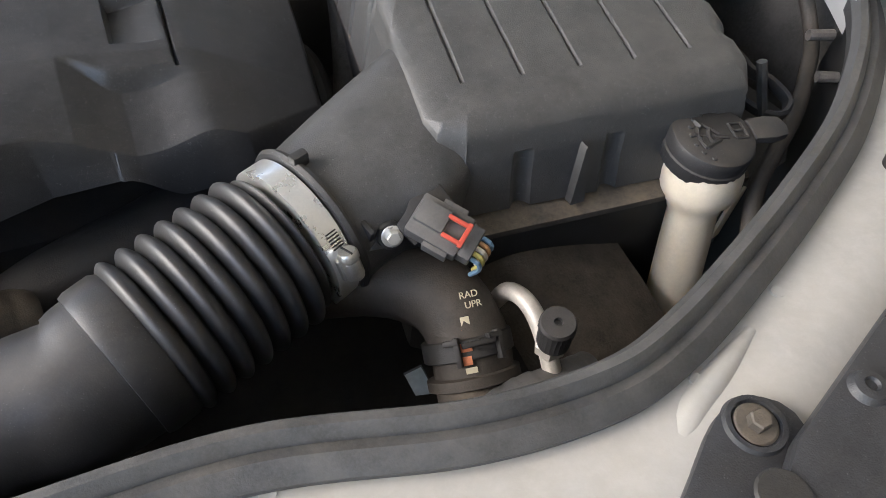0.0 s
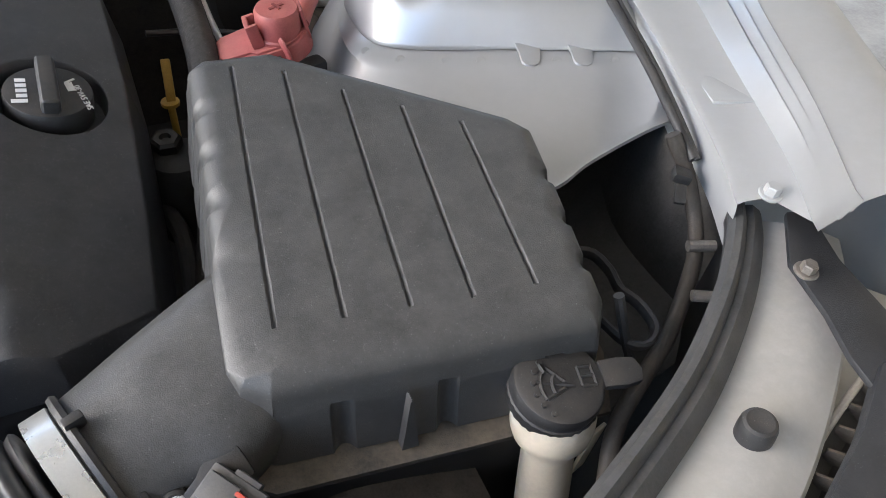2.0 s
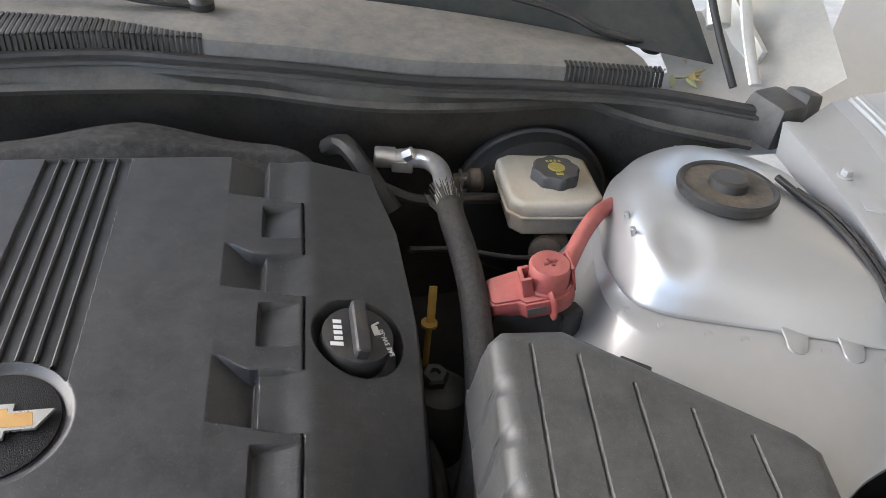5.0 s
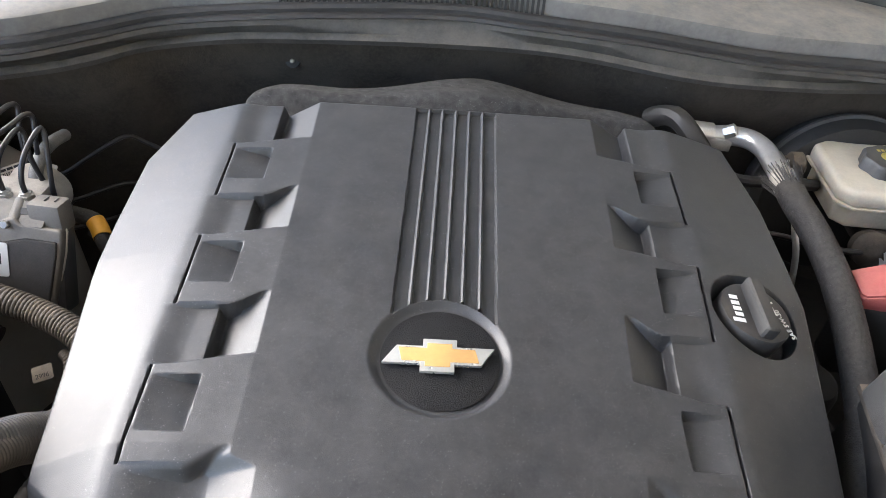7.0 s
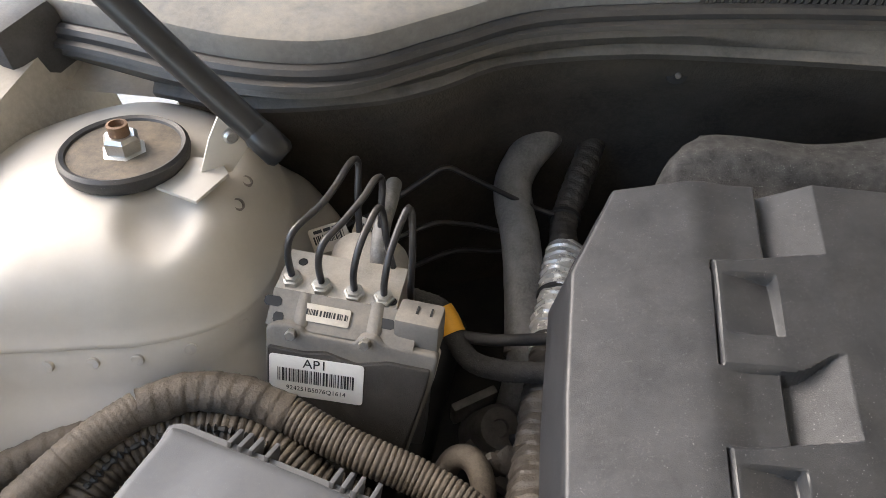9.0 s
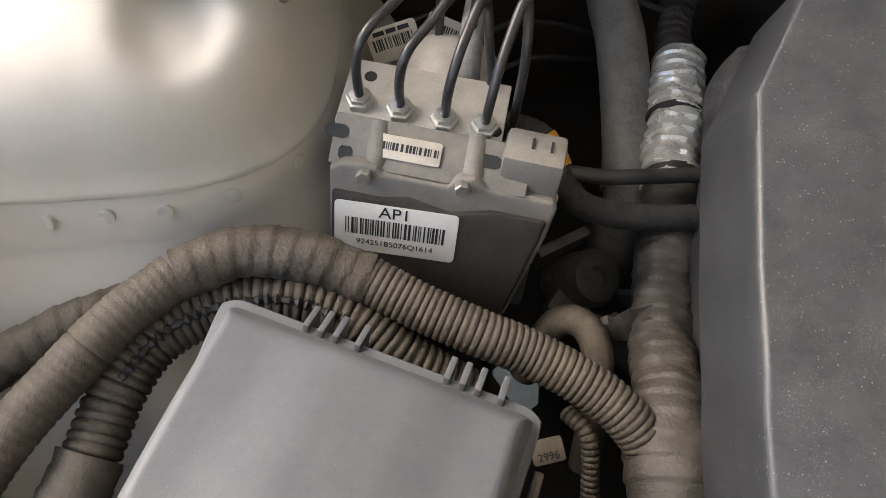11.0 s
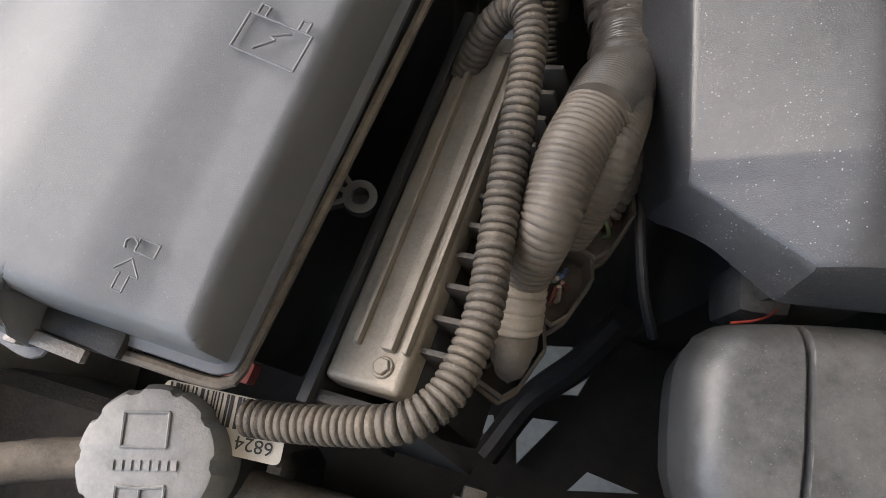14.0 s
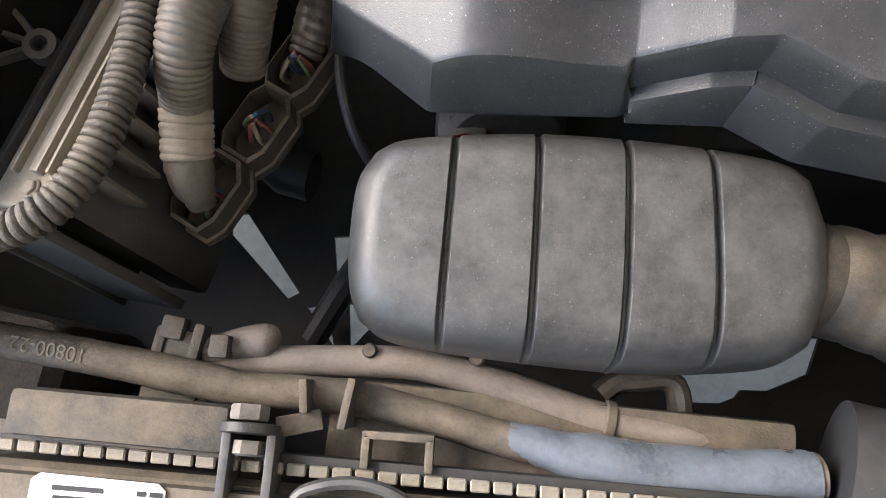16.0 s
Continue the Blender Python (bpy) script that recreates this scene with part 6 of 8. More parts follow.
def build_dipstick():
    d = thing("dipstick", (0.365, 0.19, 0.70), "yellow plastic dipstick handle beside the engine cover", "dipstick")
    part("blade", box((0.010, 0.0045, 0.046), pose(0.371, 0.214, 0.747, -22, 4, 0), 0.002), YELLOW, d)
    part("shaft", lathe([(0.004, -0.09), (0.004, -0.025), (0.010, -0.022), (0.010, -0.018)], (0.368, 0.205, 0.745), (0, 0, 1), 12), YELLOW, d)


build_dipstick()


def build_coil_cover():
    c = thing("vacuum_valve", (0.365, 0.09, 0.66), "dusty dark round valve body with a hexagon top", "valve")
    part("drum", lathe([(0.030, -0.10), (0.030, -0.012), (0.027, -0.004), (0.020, 0.0)], (0.362, 0.085, 0.75), (0, 0, 1), 36), DARK, c)
    part("hex_top", lathe([(0.015, 0.0), (0.015, 0.010), (0.012, 0.013), (0.006, 0.013), (0.005, 0.008)], (0.355, 0.095, 0.75), (0, -0.1, 1), 6), DARK, c)


build_coil_cover()
# cables and fittings in the dark between the engine and the firewall
def cable(name, pts, r, material, label, group="cables in the dark", wave=None, step=0.01, sides=10, category="cable"):
    return tagged(part(name, sweep(pts, r, sides, step, wave), material), label, category, group)


cable("dark_cable", [(0.33, 0.42, 0.78), (0.38, 0.40, 0.77), (0.45, 0.41, 0.765), (0.50, 0.43, 0.75)], 0.008, RUBBER, "black rubber hose by the firewall")
cable("dark_cable", [(0.36, 0.33, 0.74), (0.42, 0.34, 0.73), (0.50, 0.33, 0.72), (0.56, 0.34, 0.71)], 0.004, PIPE, "thin black brake pipe")
cable("dark_cable", [(0.34, 0.15, 0.71), (0.37, 0.12, 0.70), (0.40, 0.05, 0.69), (0.41, -0.05, 0.66)], 0.006, RUBBER, "thin black cable beside the engine cover")
cable("dark_cable", [(0.33, 0.10, 0.69), (0.35, 0.02, 0.70), (0.345, -0.06, 0.68), (0.33, -0.12, 0.65)], 0.009, RUBBER, "black cable beside the engine cover")
cable("dark_cable", [(0.26, 0.46, 0.82), (0.28, 0.43, 0.84), (0.30, 0.40, 0.83), (0.34, 0.36, 0.78)], 0.013, DARK, "dark wiring loom over the back of the engine", wave=wraps(0.001, 3))
f = thing("vacuum_fitting", (0.46, 0.44, 0.76), "pale plastic vacuum fitting with a clip by the firewall", "fitting")
part("hose_end", lathe([(0.011, -0.02), (0.012, 0.0), (0.017, 0.004), (0.017, 0.018), (0.012, 0.022)], (0.455, 0.44, 0.775), (1, -0.1, 0.1), 20), DUSTY, f)
part("clip", join(box((0.004, 0.024, 0.024), pose(0.445, 0.44, 0.776), 0.001), box((0.010, 0.003, 0.006), pose(0.445, 0.428, 0.786), 0.001)), STEEL, f)


# ---- brake modulator, looms and fuse box ----
def tag_label(name, size, m, parent, material, code="", bar=True, code_size=0.004, seed=1, thick=0.0006):
    """A paper label with a bar code and its figures."""
    w, h = size
    c = min(0.003, 0.12 * h)
    corner = [(sx * (w / 2 - c * (1 - math.cos(a))), sy * (h / 2 - c * (1 - math.sin(a)))) for sx, sy, turn in ((1, 1, 1), (-1, 1, -1), (-1, -1, 1), (1, -1, -1)) for a in [math.pi / 2 * k / 4 for k in range(5)][::turn]]
    t = part(name, slab(corner, 0, thick, 0.0001, m), material, parent)
    rng = random.Random(seed)
    if bar:
        widths = [rng.choice((0.0006, 0.0006, 0.001, 0.0015)) for _ in range(int(w * 0.82 / 0.00092))]
        part("bar_code", bars(widths, -w * 0.41, -h * 0.14, h * 0.19, m @ Matrix.Translation((0, 0, thick)), 0.0002), INK, t)
    if code:
        lettering("figures", code, code_size, m @ Matrix.Translation((0, -h * 0.3, thick)), INK, t, 0.0001)
    return t


def build_modulator():
    a = thing("brake_modulator", (-0.485, 0.23, 0.66), "dusty aluminium brake modulator with a black controller box", "brake modulator")
    m = frame_at((-0.4965, 0.2520, 0.770), (1, -0.06, 0), (0, 0, 1))
    part("valve_block", box((0.100, 0.048, 0.042), m, 0.0015), ALU, a, "dusty aluminium valve block")
    for x, y in ((-0.036, 0.012), (0.045, -0.012)):
        part("port_hole", lathe([(0.004, 0.0), (0.0035, 0.0004), (0.003, -0.001)], m @ Vector((x, y, 0.0211)), (0, 0, 1), 14), INK, a)
    # controller: housing behind, cover plate in front, leaning
    n = Vector((0, -0.92, 0.40)).normalized()
    q = frame_at((-0.479, 0.190, 0.733), (1, -0.04, 0), n)
    part("controller_body", box((0.126, 0.105, 0.030), q @ Matrix.Translation((0, 0.0, -0.018)), 0.004), CONNECTOR, a, "dark controller housing")
    cover = [(-0.068, 0.050), (-0.061, 0.055), (-0.050, 0.056), (-0.040, 0.055), (-0.036, 0.050), (0.002, 0.048), (0.007, 0.055), (0.018, 0.057), (0.026, 0.050), (0.066, 0.047), (0.0685, 0.043), (0.066, 0.02), (0.052, -0.05), (0.045, -0.058), (-0.010, -0.055), (-0.030, -0.052), (-0.060, -0.052), (-0.068, -0.04)]
    cp = part("cover_plate", slab(cover, -0.004, 0.008, 0.003, q, 3), PALE_PLASTIC, a, "dusty grey cover plate", smooth=40)
    part("cover_rim", slab([(x * 1.012, y * 1.012) for x, y in cover], -0.006, -0.003, 0.001, q), ALU, a)
    part("cover_field", slab([(-0.0655, 0.036), (-0.036, 0.034), (-0.020, 0.037), (0.005, 0.030), (0.030, 0.036), (0.0635, 0.034), (0.062, 0.018), (0.049, -0.050), (0.043, -0.055), (-0.060, -0.050), (-0.0655, -0.040)], 0.0075, 0.0105, 0.0025, q, 3), PLATE, cp, "black field of the cover")
    for x, y in ((-0.047, 0.049), (0.011, 0.050)):
        hex_bolt("cover_screw", q @ Vector((x, y, 0.007)), n, 0.009, STEEL, a, "small pale screw")
        part("screw_post", lathe([(0.0070, 0.026), (0.0074, 0.003), (0.0066, 0.0), (0.001, 0.0)], q @ Vector((x + 0.005, y + 0.001, 0.000)), (0, 0.90, 0.40), 24), PALE_PLASTIC, a)
    part("plug", box((0.036, 0.026, 0.034), frame_at((-0.428, 0.222, 0.783), (1, -0.1, 0), (0, 0.15, 1)), 0.004), PALE_PLASTIC, a, "dusty cable plug")
    part("plug_slots", join(box((0.0015, 0.008, 0.0006), frame_at((-0.430, 0.226, 0.8004), (1, -0.1, 0), (0, 0.15, 1)), 0), box((0.0015, 0.008, 0.0006), frame_at((-0.419, 0.225, 0.8004), (1, -0.1, 0), (0, 0.15, 1)), 0)), INK, a)
    lab = tag_label("part_label", (0.076, 0.038), q @ Matrix.Translation((-0.026, 0.011, 0.0107)), a, PAPER, "924251B5076Q1614", True, 0.0058, 4)
    lettering("code", "AP1", 0.0118, q @ Matrix.Translation((-0.027, 0.0243, 0.0115)), INK, lab, 0.0001)
    small = frame_at((-0.5, 0.218, 0.789), (1, -0.06, 0), (0, -0.45, 0.9))
    part("shelf", box((0.118, 0.030, 0.006), small @ Matrix.Translation((0.012, 0, -0.004)), 0.001), PALE_PLASTIC, a)
    for x, w0, y0 in ((-0.045, 0.014, 0.004), (0.044, 0.020, 0.002), (-0.038, 0.008, -0.008)):
        part("cut_out", slab([(-w0 / 2, -0.002), (-w0 / 3, -0.004), (w0 / 3, -0.004), (w0 / 2, -0.002), (w0 / 2, 0.002), (w0 / 3, 0.004), (-w0 / 3, 0.004), (-w0 / 2, 0.002)], -0.001, 0.0006, 0.0, small @ Matrix.Translation((x, y0, -0.001))), INK, a)
    tag_label("small_label", (0.040, 0.014), small @ Matrix.Translation((-0.002, 0.0, 0.0)), a, OLD_PAPER, "", True, seed=8)
    part("motor", lathe([(0.035, -0.02), (0.035, 0.03), (0.032, 0.036), (0.001, 0.037)], (-0.486, 0.280, 0.750), (0.02, 1, 0.12), 40), ALU, a, "dusty pump motor drum")
    nuts = ((-0.535, 0.246), (-0.510, 0.2425), (-0.483, 0.2395), (-0.459, 0.2385))
    for x, y in nuts:
        part("pipe_nut", lathe([(0.0085, 0.0), (0.0085, 0.005), (0.007, 0.0055), (0.0065, 0.008), (0.004, 0.0085)], (x, y, 0.7905), (0, 0, 1), 6), STEEL, a, "pale zinc pipe nut")
    return a


build_modulator()
PIPES = ([(-0.535, 0.246, 0.795), (-0.535, 0.247, 0.825), (-0.530, 0.255, 0.842), (-0.515, 0.278, 0.848), (-0.508, 0.298, 0.850), (-0.501, 0.325, 0.853), (-0.497, 0.333, 0.846), (-0.496, 0.320, 0.82), (-0.495, 0.31, 0.77)],
         [(-0.510, 0.2425, 0.795), (-0.510, 0.243, 0.822), (-0.506, 0.250, 0.838), (-0.494, 0.270, 0.844), (-0.484, 0.292, 0.848), (-0.478, 0.312, 0.850), (-0.474, 0.318, 0.842), (-0.474, 0.306, 0.81), (-0.474, 0.30, 0.76)],
         [(-0.483, 0.2395, 0.795), (-0.482, 0.240, 0.82), (-0.478, 0.252, 0.840), (-0.471, 0.276, 0.851), (-0.467, 0.282, 0.846), (-0.462, 0.272, 0.82), (-0.457, 0.275, 0.78), (-0.455, 0.29, 0.74)],
         [(-0.459, 0.2385, 0.795), (-0.458, 0.239, 0.815), (-0.455, 0.252, 0.836), (-0.448, 0.278, 0.852), (-0.444, 0.282, 0.848), (-0.441, 0.268, 0.82), (-0.441, 0.258, 0.78), (-0.44, 0.262, 0.72)],
         [(-0.5, 0.35, 0.66), (-0.532, 0.381, 0.699), (-0.501, 0.402, 0.716), (-0.456, 0.433, 0.74), (-0.436, 0.451, 0.743), (-0.412, 0.455, 0.73), (-0.344, 0.46, 0.693), (-0.316, 0.462, 0.682)],
         [(-0.5, 0.35, 0.66), (-0.507, 0.387, 0.671), (-0.49, 0.395, 0.677), (-0.445, 0.426, 0.682), (-0.417, 0.446, 0.666), (-0.389, 0.454, 0.656), (-0.328, 0.462, 0.634)],
         [(-0.5, 0.35, 0.66), (-0.501, 0.37, 0.643), (-0.468, 0.393, 0.641), (-0.423, 0.432, 0.634), (-0.378, 0.449, 0.623), (-0.328, 0.462, 0.614)])
for pts in PIPES:
    tagged(part("brake_pipe", sweep(pts, 0.0029, 14, 0.003), PIPE, smooth=60), "bent black steel brake pipe at the modulator", "brake pipe", "brake pipes")
tl = thing("paper_tag", (-0.505, 0.30, 0.80), "white paper tag folded round a brake pipe", "tag")
tag_label("tag_face", (0.036, 0.024), frame_at((-0.527, 0.325, 0.757), (1, 0.40, 0.25), (0.05, -0.8, 0.6)), tl, OLD_PAPER, "", True, seed=12)
mt = frame_at((-0.527, 0.325, 0.757), (1, 0.40, 0.25), (0.05, -0.8, 0.6))
part("word_bars", join(*(box((w, 0.003, 0.0004), mt @ Matrix.Translation((x, 0.0082, 0.0009)), 0) for x, w in ((-0.009, 0.008), (0.0, 0.007), (0.009, 0.008)))), INK, tl)

tl = thing("paper_tag", (-0.492, 0.301, 0.80), "small white bar-code tag on a brake pipe", "tag")
tag_label("tag_face", (0.026, 0.018), frame_at((-0.495, 0.341, 0.757), (1, -0.6, 0.1), (0.05, -0.8, 0.6)), tl, OLD_PAPER, "", True, seed=14)
tagged(part("grey_tube", sweep([(-0.475, 0.37, 0.79), (-0.473, 0.335, 0.80), (-0.474, 0.309, 0.798), (-0.473, 0.285, 0.785), (-0.472, 0.27, 0.75)], 0.0075, 18, 0.005), OLD_RUBBER, smooth=60), "dull grey tube behind the brake modulator", "tube")

# looms behind and beside the fuse box
LOOM_A = [(-0.70, -0.05, 0.765), (-0.678, 0.02, 0.775), (-0.657, 0.066, 0.776), (-0.639, 0.099, 0.776), (-0.617, 0.127, 0.775), (-0.586, 0.147, 0.772), (-0.549, 0.152, 0.766), (-0.515, 0.147, 0.757), (-0.481, 0.136, 0.751), (-0.447, 0.127, 0.747), (-0.413, 0.120, 0.740), (-0.378, 0.107, 0.735), (-0.354, 0.092, 0.730), (-0.336, 0.074, 0.720), (-0.325, 0.055, 0.708)]
l = thing("wiring_loom", (-0.5, 0.12, 0.70), "dusty cloth-taped wiring loom curving past the modulator", "wiring loom", "wiring looms")
part("tape_left", sweep(LOOM_A[:5], 0.0135, 22, 0.0014, ridges(0.0052, 0.0009)), TAPE, l, smooth=60)
part("tape_middle", sweep(LOOM_A[4:8], 0.0145, 24, 0.0016, wraps(0.0010, 1)), TAPE, l, smooth=60)
part("corrugated_right", sweep(LOOM_A[7:], 0.0138, 22, 0.0008, ridges(0.0043, 0.0015)), TAPE, l, smooth=60)
l = thing("wiring_loom", (-0.6, 0.08, 0.70), "dusty split corrugated loom under the taped one", "wiring loom", "wiring looms")
part("tube", sweep([(-0.665, -0.12, 0.73), (-0.655, -0.05, 0.745), (-0.642, 0.02, 0.752), (-0.637, 0.065, 0.754), (-0.623, 0.098, 0.755), (-0.592, 0.122, 0.753), (-0.555, 0.131, 0.750), (-0.522, 0.127, 0.742), (-0.485, 0.110, 0.73), (-0.45, 0.10, 0.715)], 0.0145, 22, 0.0012, ridges(0.0055, 0.0024)), LOOM, l, smooth=60)
part("slit_seam", sweep([(-0.632, 0.068, 0.7685), (-0.616, 0.096, 0.7695), (-0.588, 0.1165, 0.7675), (-0.555, 0.125, 0.7645), (-0.525, 0.121, 0.7565)], 0.0022, 6, 0.0024, lambda s, a: 0.0016 * math.sin(s * 1140)), DARK, l, "toothed slit of the loom")
part("end_tape", sweep([(-0.650, -0.035, 0.7475), (-0.6455, -0.005, 0.7505), (-0.641, 0.03, 0.7525)], 0.0168, 20, 0.0016, wraps(0.0012, 15)), TAPE, l, "brown tape round the loom")
l = thing("wiring_loom", (-0.7, 0.08, 0.70), "dusty taped loom against the inner wing", "wiring loom", "wiring looms")
part("tube", sweep([(-0.75, 0.0, 0.75), (-0.725, 0.045, 0.755), (-0.70, 0.075, 0.755), (-0.672, 0.10, 0.752), (-0.645, 0.12, 0.745)], 0.013, 20, 0.0014, wraps(0.0012, 5)), TAPE, l, smooth=60)

MAIN = [(-0.272, 0.60, 0.715), (-0.284, 0.535, 0.700), (-0.303, 0.466, 0.672), (-0.302, 0.413, 0.675), (-0.305, 0.362, 0.68), (-0.31, 0.316, 0.682), (-0.311, 0.28, 0.682), (-0.322, 0.17, 0.69), (-0.322, 0.12, 0.706), (-0.322, 0.07, 0.718), (-0.321, 0.02, 0.726), (-0.322, -0.03, 0.746)]
l = thing("main_loom", (-0.32, 0.2, 0.60), "thick taped main wiring loom along the engine cover", "wiring loom", "wiring looms")
part("dark_tape", sweep(MAIN[:4], 0.0145, 24, 0.002, wraps(0.0016, 7)), DARK_TAPE, l, smooth=60)
part("foil_wrap", sweep(MAIN[3:7], 0.0205, 28, 0.0018, wraps(0.0030, 9)), FOIL, l, "crumpled silver foil wrap", smooth=30)
part("cloth_tape", sweep(MAIN[6:], 0.0200, 30, 0.0014, wraps(0.0022, 2)), DARK_TAPE, l, smooth=60)
part("tape_join", sweep([(-0.322, 0.122, 0.706, 0.0215), (-0.325, 0.095, 0.7165, 0.0245), (-0.326, 0.068, 0.721, 0.0265), (-0.3235, 0.045, 0.722, 0.0245), (-0.321, 0.02, 0.7225, 0.0215)], None, 30, 0.0013, wraps(0.0020, 12)), DARK_TAPE, l, "brown tape round the branch of the loom", smooth=60)
for p, d, r in (((-0.303, 0.466, 0.672), (-0.1, -1, 0), 0.0180), ((-0.306, 0.349, 0.68), (0, -1, 0), 0.0235), ((-0.31, 0.291, 0.682), (0, -1, 0), 0.0235)):
    part("zip_tie", lathe([(r - 0.002, -0.003), (r, -0.0025), (r, 0.0025), (r - 0.002, 0.003)], p, d, 28), DARK, l, "black zip tie")
part("plastic_strap", sweep([(-0.338, 0.20, 0.655), (-0.325, 0.19, 0.683), (-0.305, 0.195, 0.672), (-0.29, 0.20, 0.655)], 0.004, 8, 0.004, squash=2.2), DARK, l)
part("torn_tape", sweep([(-0.375, 0.17, 0.665), (-0.355, 0.165, 0.682), (-0.335, 0.17, 0.69), (-0.315, 0.175, 0.688)], 0.006, 10, 0.003, wraps(0.003, 4), squash=1.9), DARK_TAPE, l)
THICK = [(-0.322, -0.028, 0.746), (-0.331, -0.052, 0.774), (-0.347, -0.076, 0.799), (-0.358, -0.102, 0.806), (-0.364, -0.132, 0.803), (-0.3705, -0.151, 0.777), (-0.3700, -0.1705, 0.769), (-0.369, -0.185, 0.758)]
part("bulge", sweep([(*MAIN[-2], 0.0195), (-0.325, -0.022, 0.744, 0.0195), (-0.336, -0.050, 0.772, 0.0195), (-0.347, -0.076, 0.796, 0.0170)], None, 26, 0.0005, ridges(0.0030, 0.0011)), TAPE_GLOSS, l, "glossy tape over corrugated tube", smooth=60)
part("branch_front", sweep([(*p, r) for p, r in zip(THICK[2:6], (0.0162, 0.0145, 0.0128, 0.0118))], None, 24, 0.0005, ridges(0.0030, 0.0014)), TAN_TUBE, l, smooth=60)
part("tape_cuff", sweep([(*p, 0.0125) for p in THICK[5:7]] + [(-0.3698, -0.174, 0.7675, 0.0122)], None, 24, 0.0010, ridges(0.0036, 0.0012)), CUFF, l, "pale tape cuff", smooth=60)
part("branch_end", sweep([(-0.370, -0.171, 0.7685, 0.0116), (-0.3695, -0.182, 0.760, 0.0105), (-0.369, -0.190, 0.746, 0.007)], None, 22, 0.002, wraps(0.001, 6)), DUSTY, l, smooth=60)
part("branch_rear", sweep([(-0.326, -0.035, 0.748, 0.016), (-0.331, -0.062, 0.778, 0.0138), (-0.338, -0.087, 0.796, 0.0130), (-0.3415, -0.102, 0.793, 0.0128), (-0.346, -0.1135, 0.779, 0.0122), (-0.350, -0.124, 0.764, 0.011)], None, 22, 0.0005, ridges(0.0030, 0.0014)), TAN_TUBE, l, smooth=60)
part("branch_far", sweep([(-0.318, -0.03, 0.725, 0.013), (-0.316, -0.055, 0.735, 0.013), (-0.322, -0.08, 0.738, 0.012), (-0.328, -0.10, 0.732, 0.009)], None, 20, 0.0012, ridges(0.0050, 0.0014)), TAPE_GLOSS, l, smooth=60)


def plug_shell(at, yaw, seed):
    c = thing("loom_plug", at, "dusty black multi-pin plug shell with wires entering it", "connector", "module plugs")
    m = pose(*at, 0, 0, yaw) @ Matrix.Diagonal((0.95, 0.72, 0.8, 1))
    ring = [(-0.022, -0.014), (-0.012, -0.020), (0.014, -0.020), (0.024, -0.010), (0.024, 0.010), (0.014, 0.017), (-0.014, 0.017), (-0.022, 0.010)]
    n = len(ring)
    verts, faces = [], []
    for k, z in ((1.0, -0.03), (1.0, 0.004), (0.90, 0.006), (0.86, 0.002), (0.82, -0.02)):
        verts += [m @ Vector((x * k, y * k, z)) for x, y in ring]
    for i in range(4):
        faces += [(i * n + j, i * n + (j + 1) % n, (i + 1) * n + (j + 1) % n, (i + 1) * n + j) for j in range(n)]
    faces.append(tuple(range(4 * n, 5 * n)))
    part("shell", (verts, faces), PLUG, c, smooth=25)
    part("hood", slab([(x * 1.12, y * 1.12) for x, y in ring], -0.026, -0.016, 0.002, m), PLUG, c)
    rng = random.Random(seed)
    for k in range(9):
        color = rng.choice(((0.04, 0.07, 0.14), (0.16, 0.05, 0.04), (0.08, 0.13, 0.06), (0.25, 0.22, 0.17), (0.04, 0.04, 0.04), (0.12, 0.08, 0.05)))
        x, y = rng.uniform(-0.010, 0.010), rng.uniform(-0.010, 0.008)
        part("wire", sweep([m @ Vector((x * 0.4, y * 0.4, 0.010)), m @ Vector((x * 1.2, y * 1.2, -0.002)), m @ Vector((x, y, -0.018))], 0.0013, 5, 0.004), bpy.data.materials.get("loom_wire_%d" % k) or mat("loom_wire_%d" % k, color, 0.45, vary=0.1, bump=0), c)


plug_shell((-0.3700, -0.182, 0.738), 62, 1)
plug_shell((-0.3490, -0.1425, 0.736), 62, 2)
plug_shell((-0.3300, -0.105, 0.736), 62, 3)


def build_control_module():
    c = thing("engine_control_module", (-0.41, -0.12, 0.65), "dusty aluminium engine control module with cooling fins", "control module")
    d = Vector((0.036, 0.168, -0.029))
    length = d.length
    m = frame_at((-0.4105, -0.116, 0.779), d, (-0.38, 0.24, 1))
    part("case", box((length + 0.022, 0.038, 0.016), m @ Matrix.Translation((0, 0.004, -0.006)), 0.004, 3), MODULE, c, smooth=40)
    for y, w, z in ((-0.004, 0.006, 0.0035), (-0.0125, 0.0025, 0.003), (0.012, 0.003, 0.0028)):
        part("ridge", box((length - 0.012, w, 0.006), m @ Matrix.Translation((0, y, z)), 0.0012), MODULE, c)
    part("body", box((length + 0.012, 0.030, 0.10), m @ Matrix.Translation((0, 0.0, -0.062)), 0.004), DARK, c)
    for s in (-1, 1):
        hex_bolt("screw", m @ Vector((s * (length / 2 + 0.001), -0.004, 0.002)), (-0.38, 0.24, 1), 0.008, MODULE, c, "dusty round-head screw", 0.005, 0.003)
    for k in range(11):
        part("fin", box((0.003, 0.024, 0.03), m @ Matrix.Translation((-length / 2 + 0.012 + k * length / 11, -0.022, -0.018)), 0.001), PLUG, c)
    part("frame", join(box((length + 0.05, 0.006, 0.10), m @ Matrix.Translation((0, 0.026, -0.045)), 0.0015), box((0.006, 0.055, 0.09), m @ Matrix.Translation((-length / 2 - 0.019, 0.004, -0.045)), 0.0015)), DARK, c, "dark mounting frame")


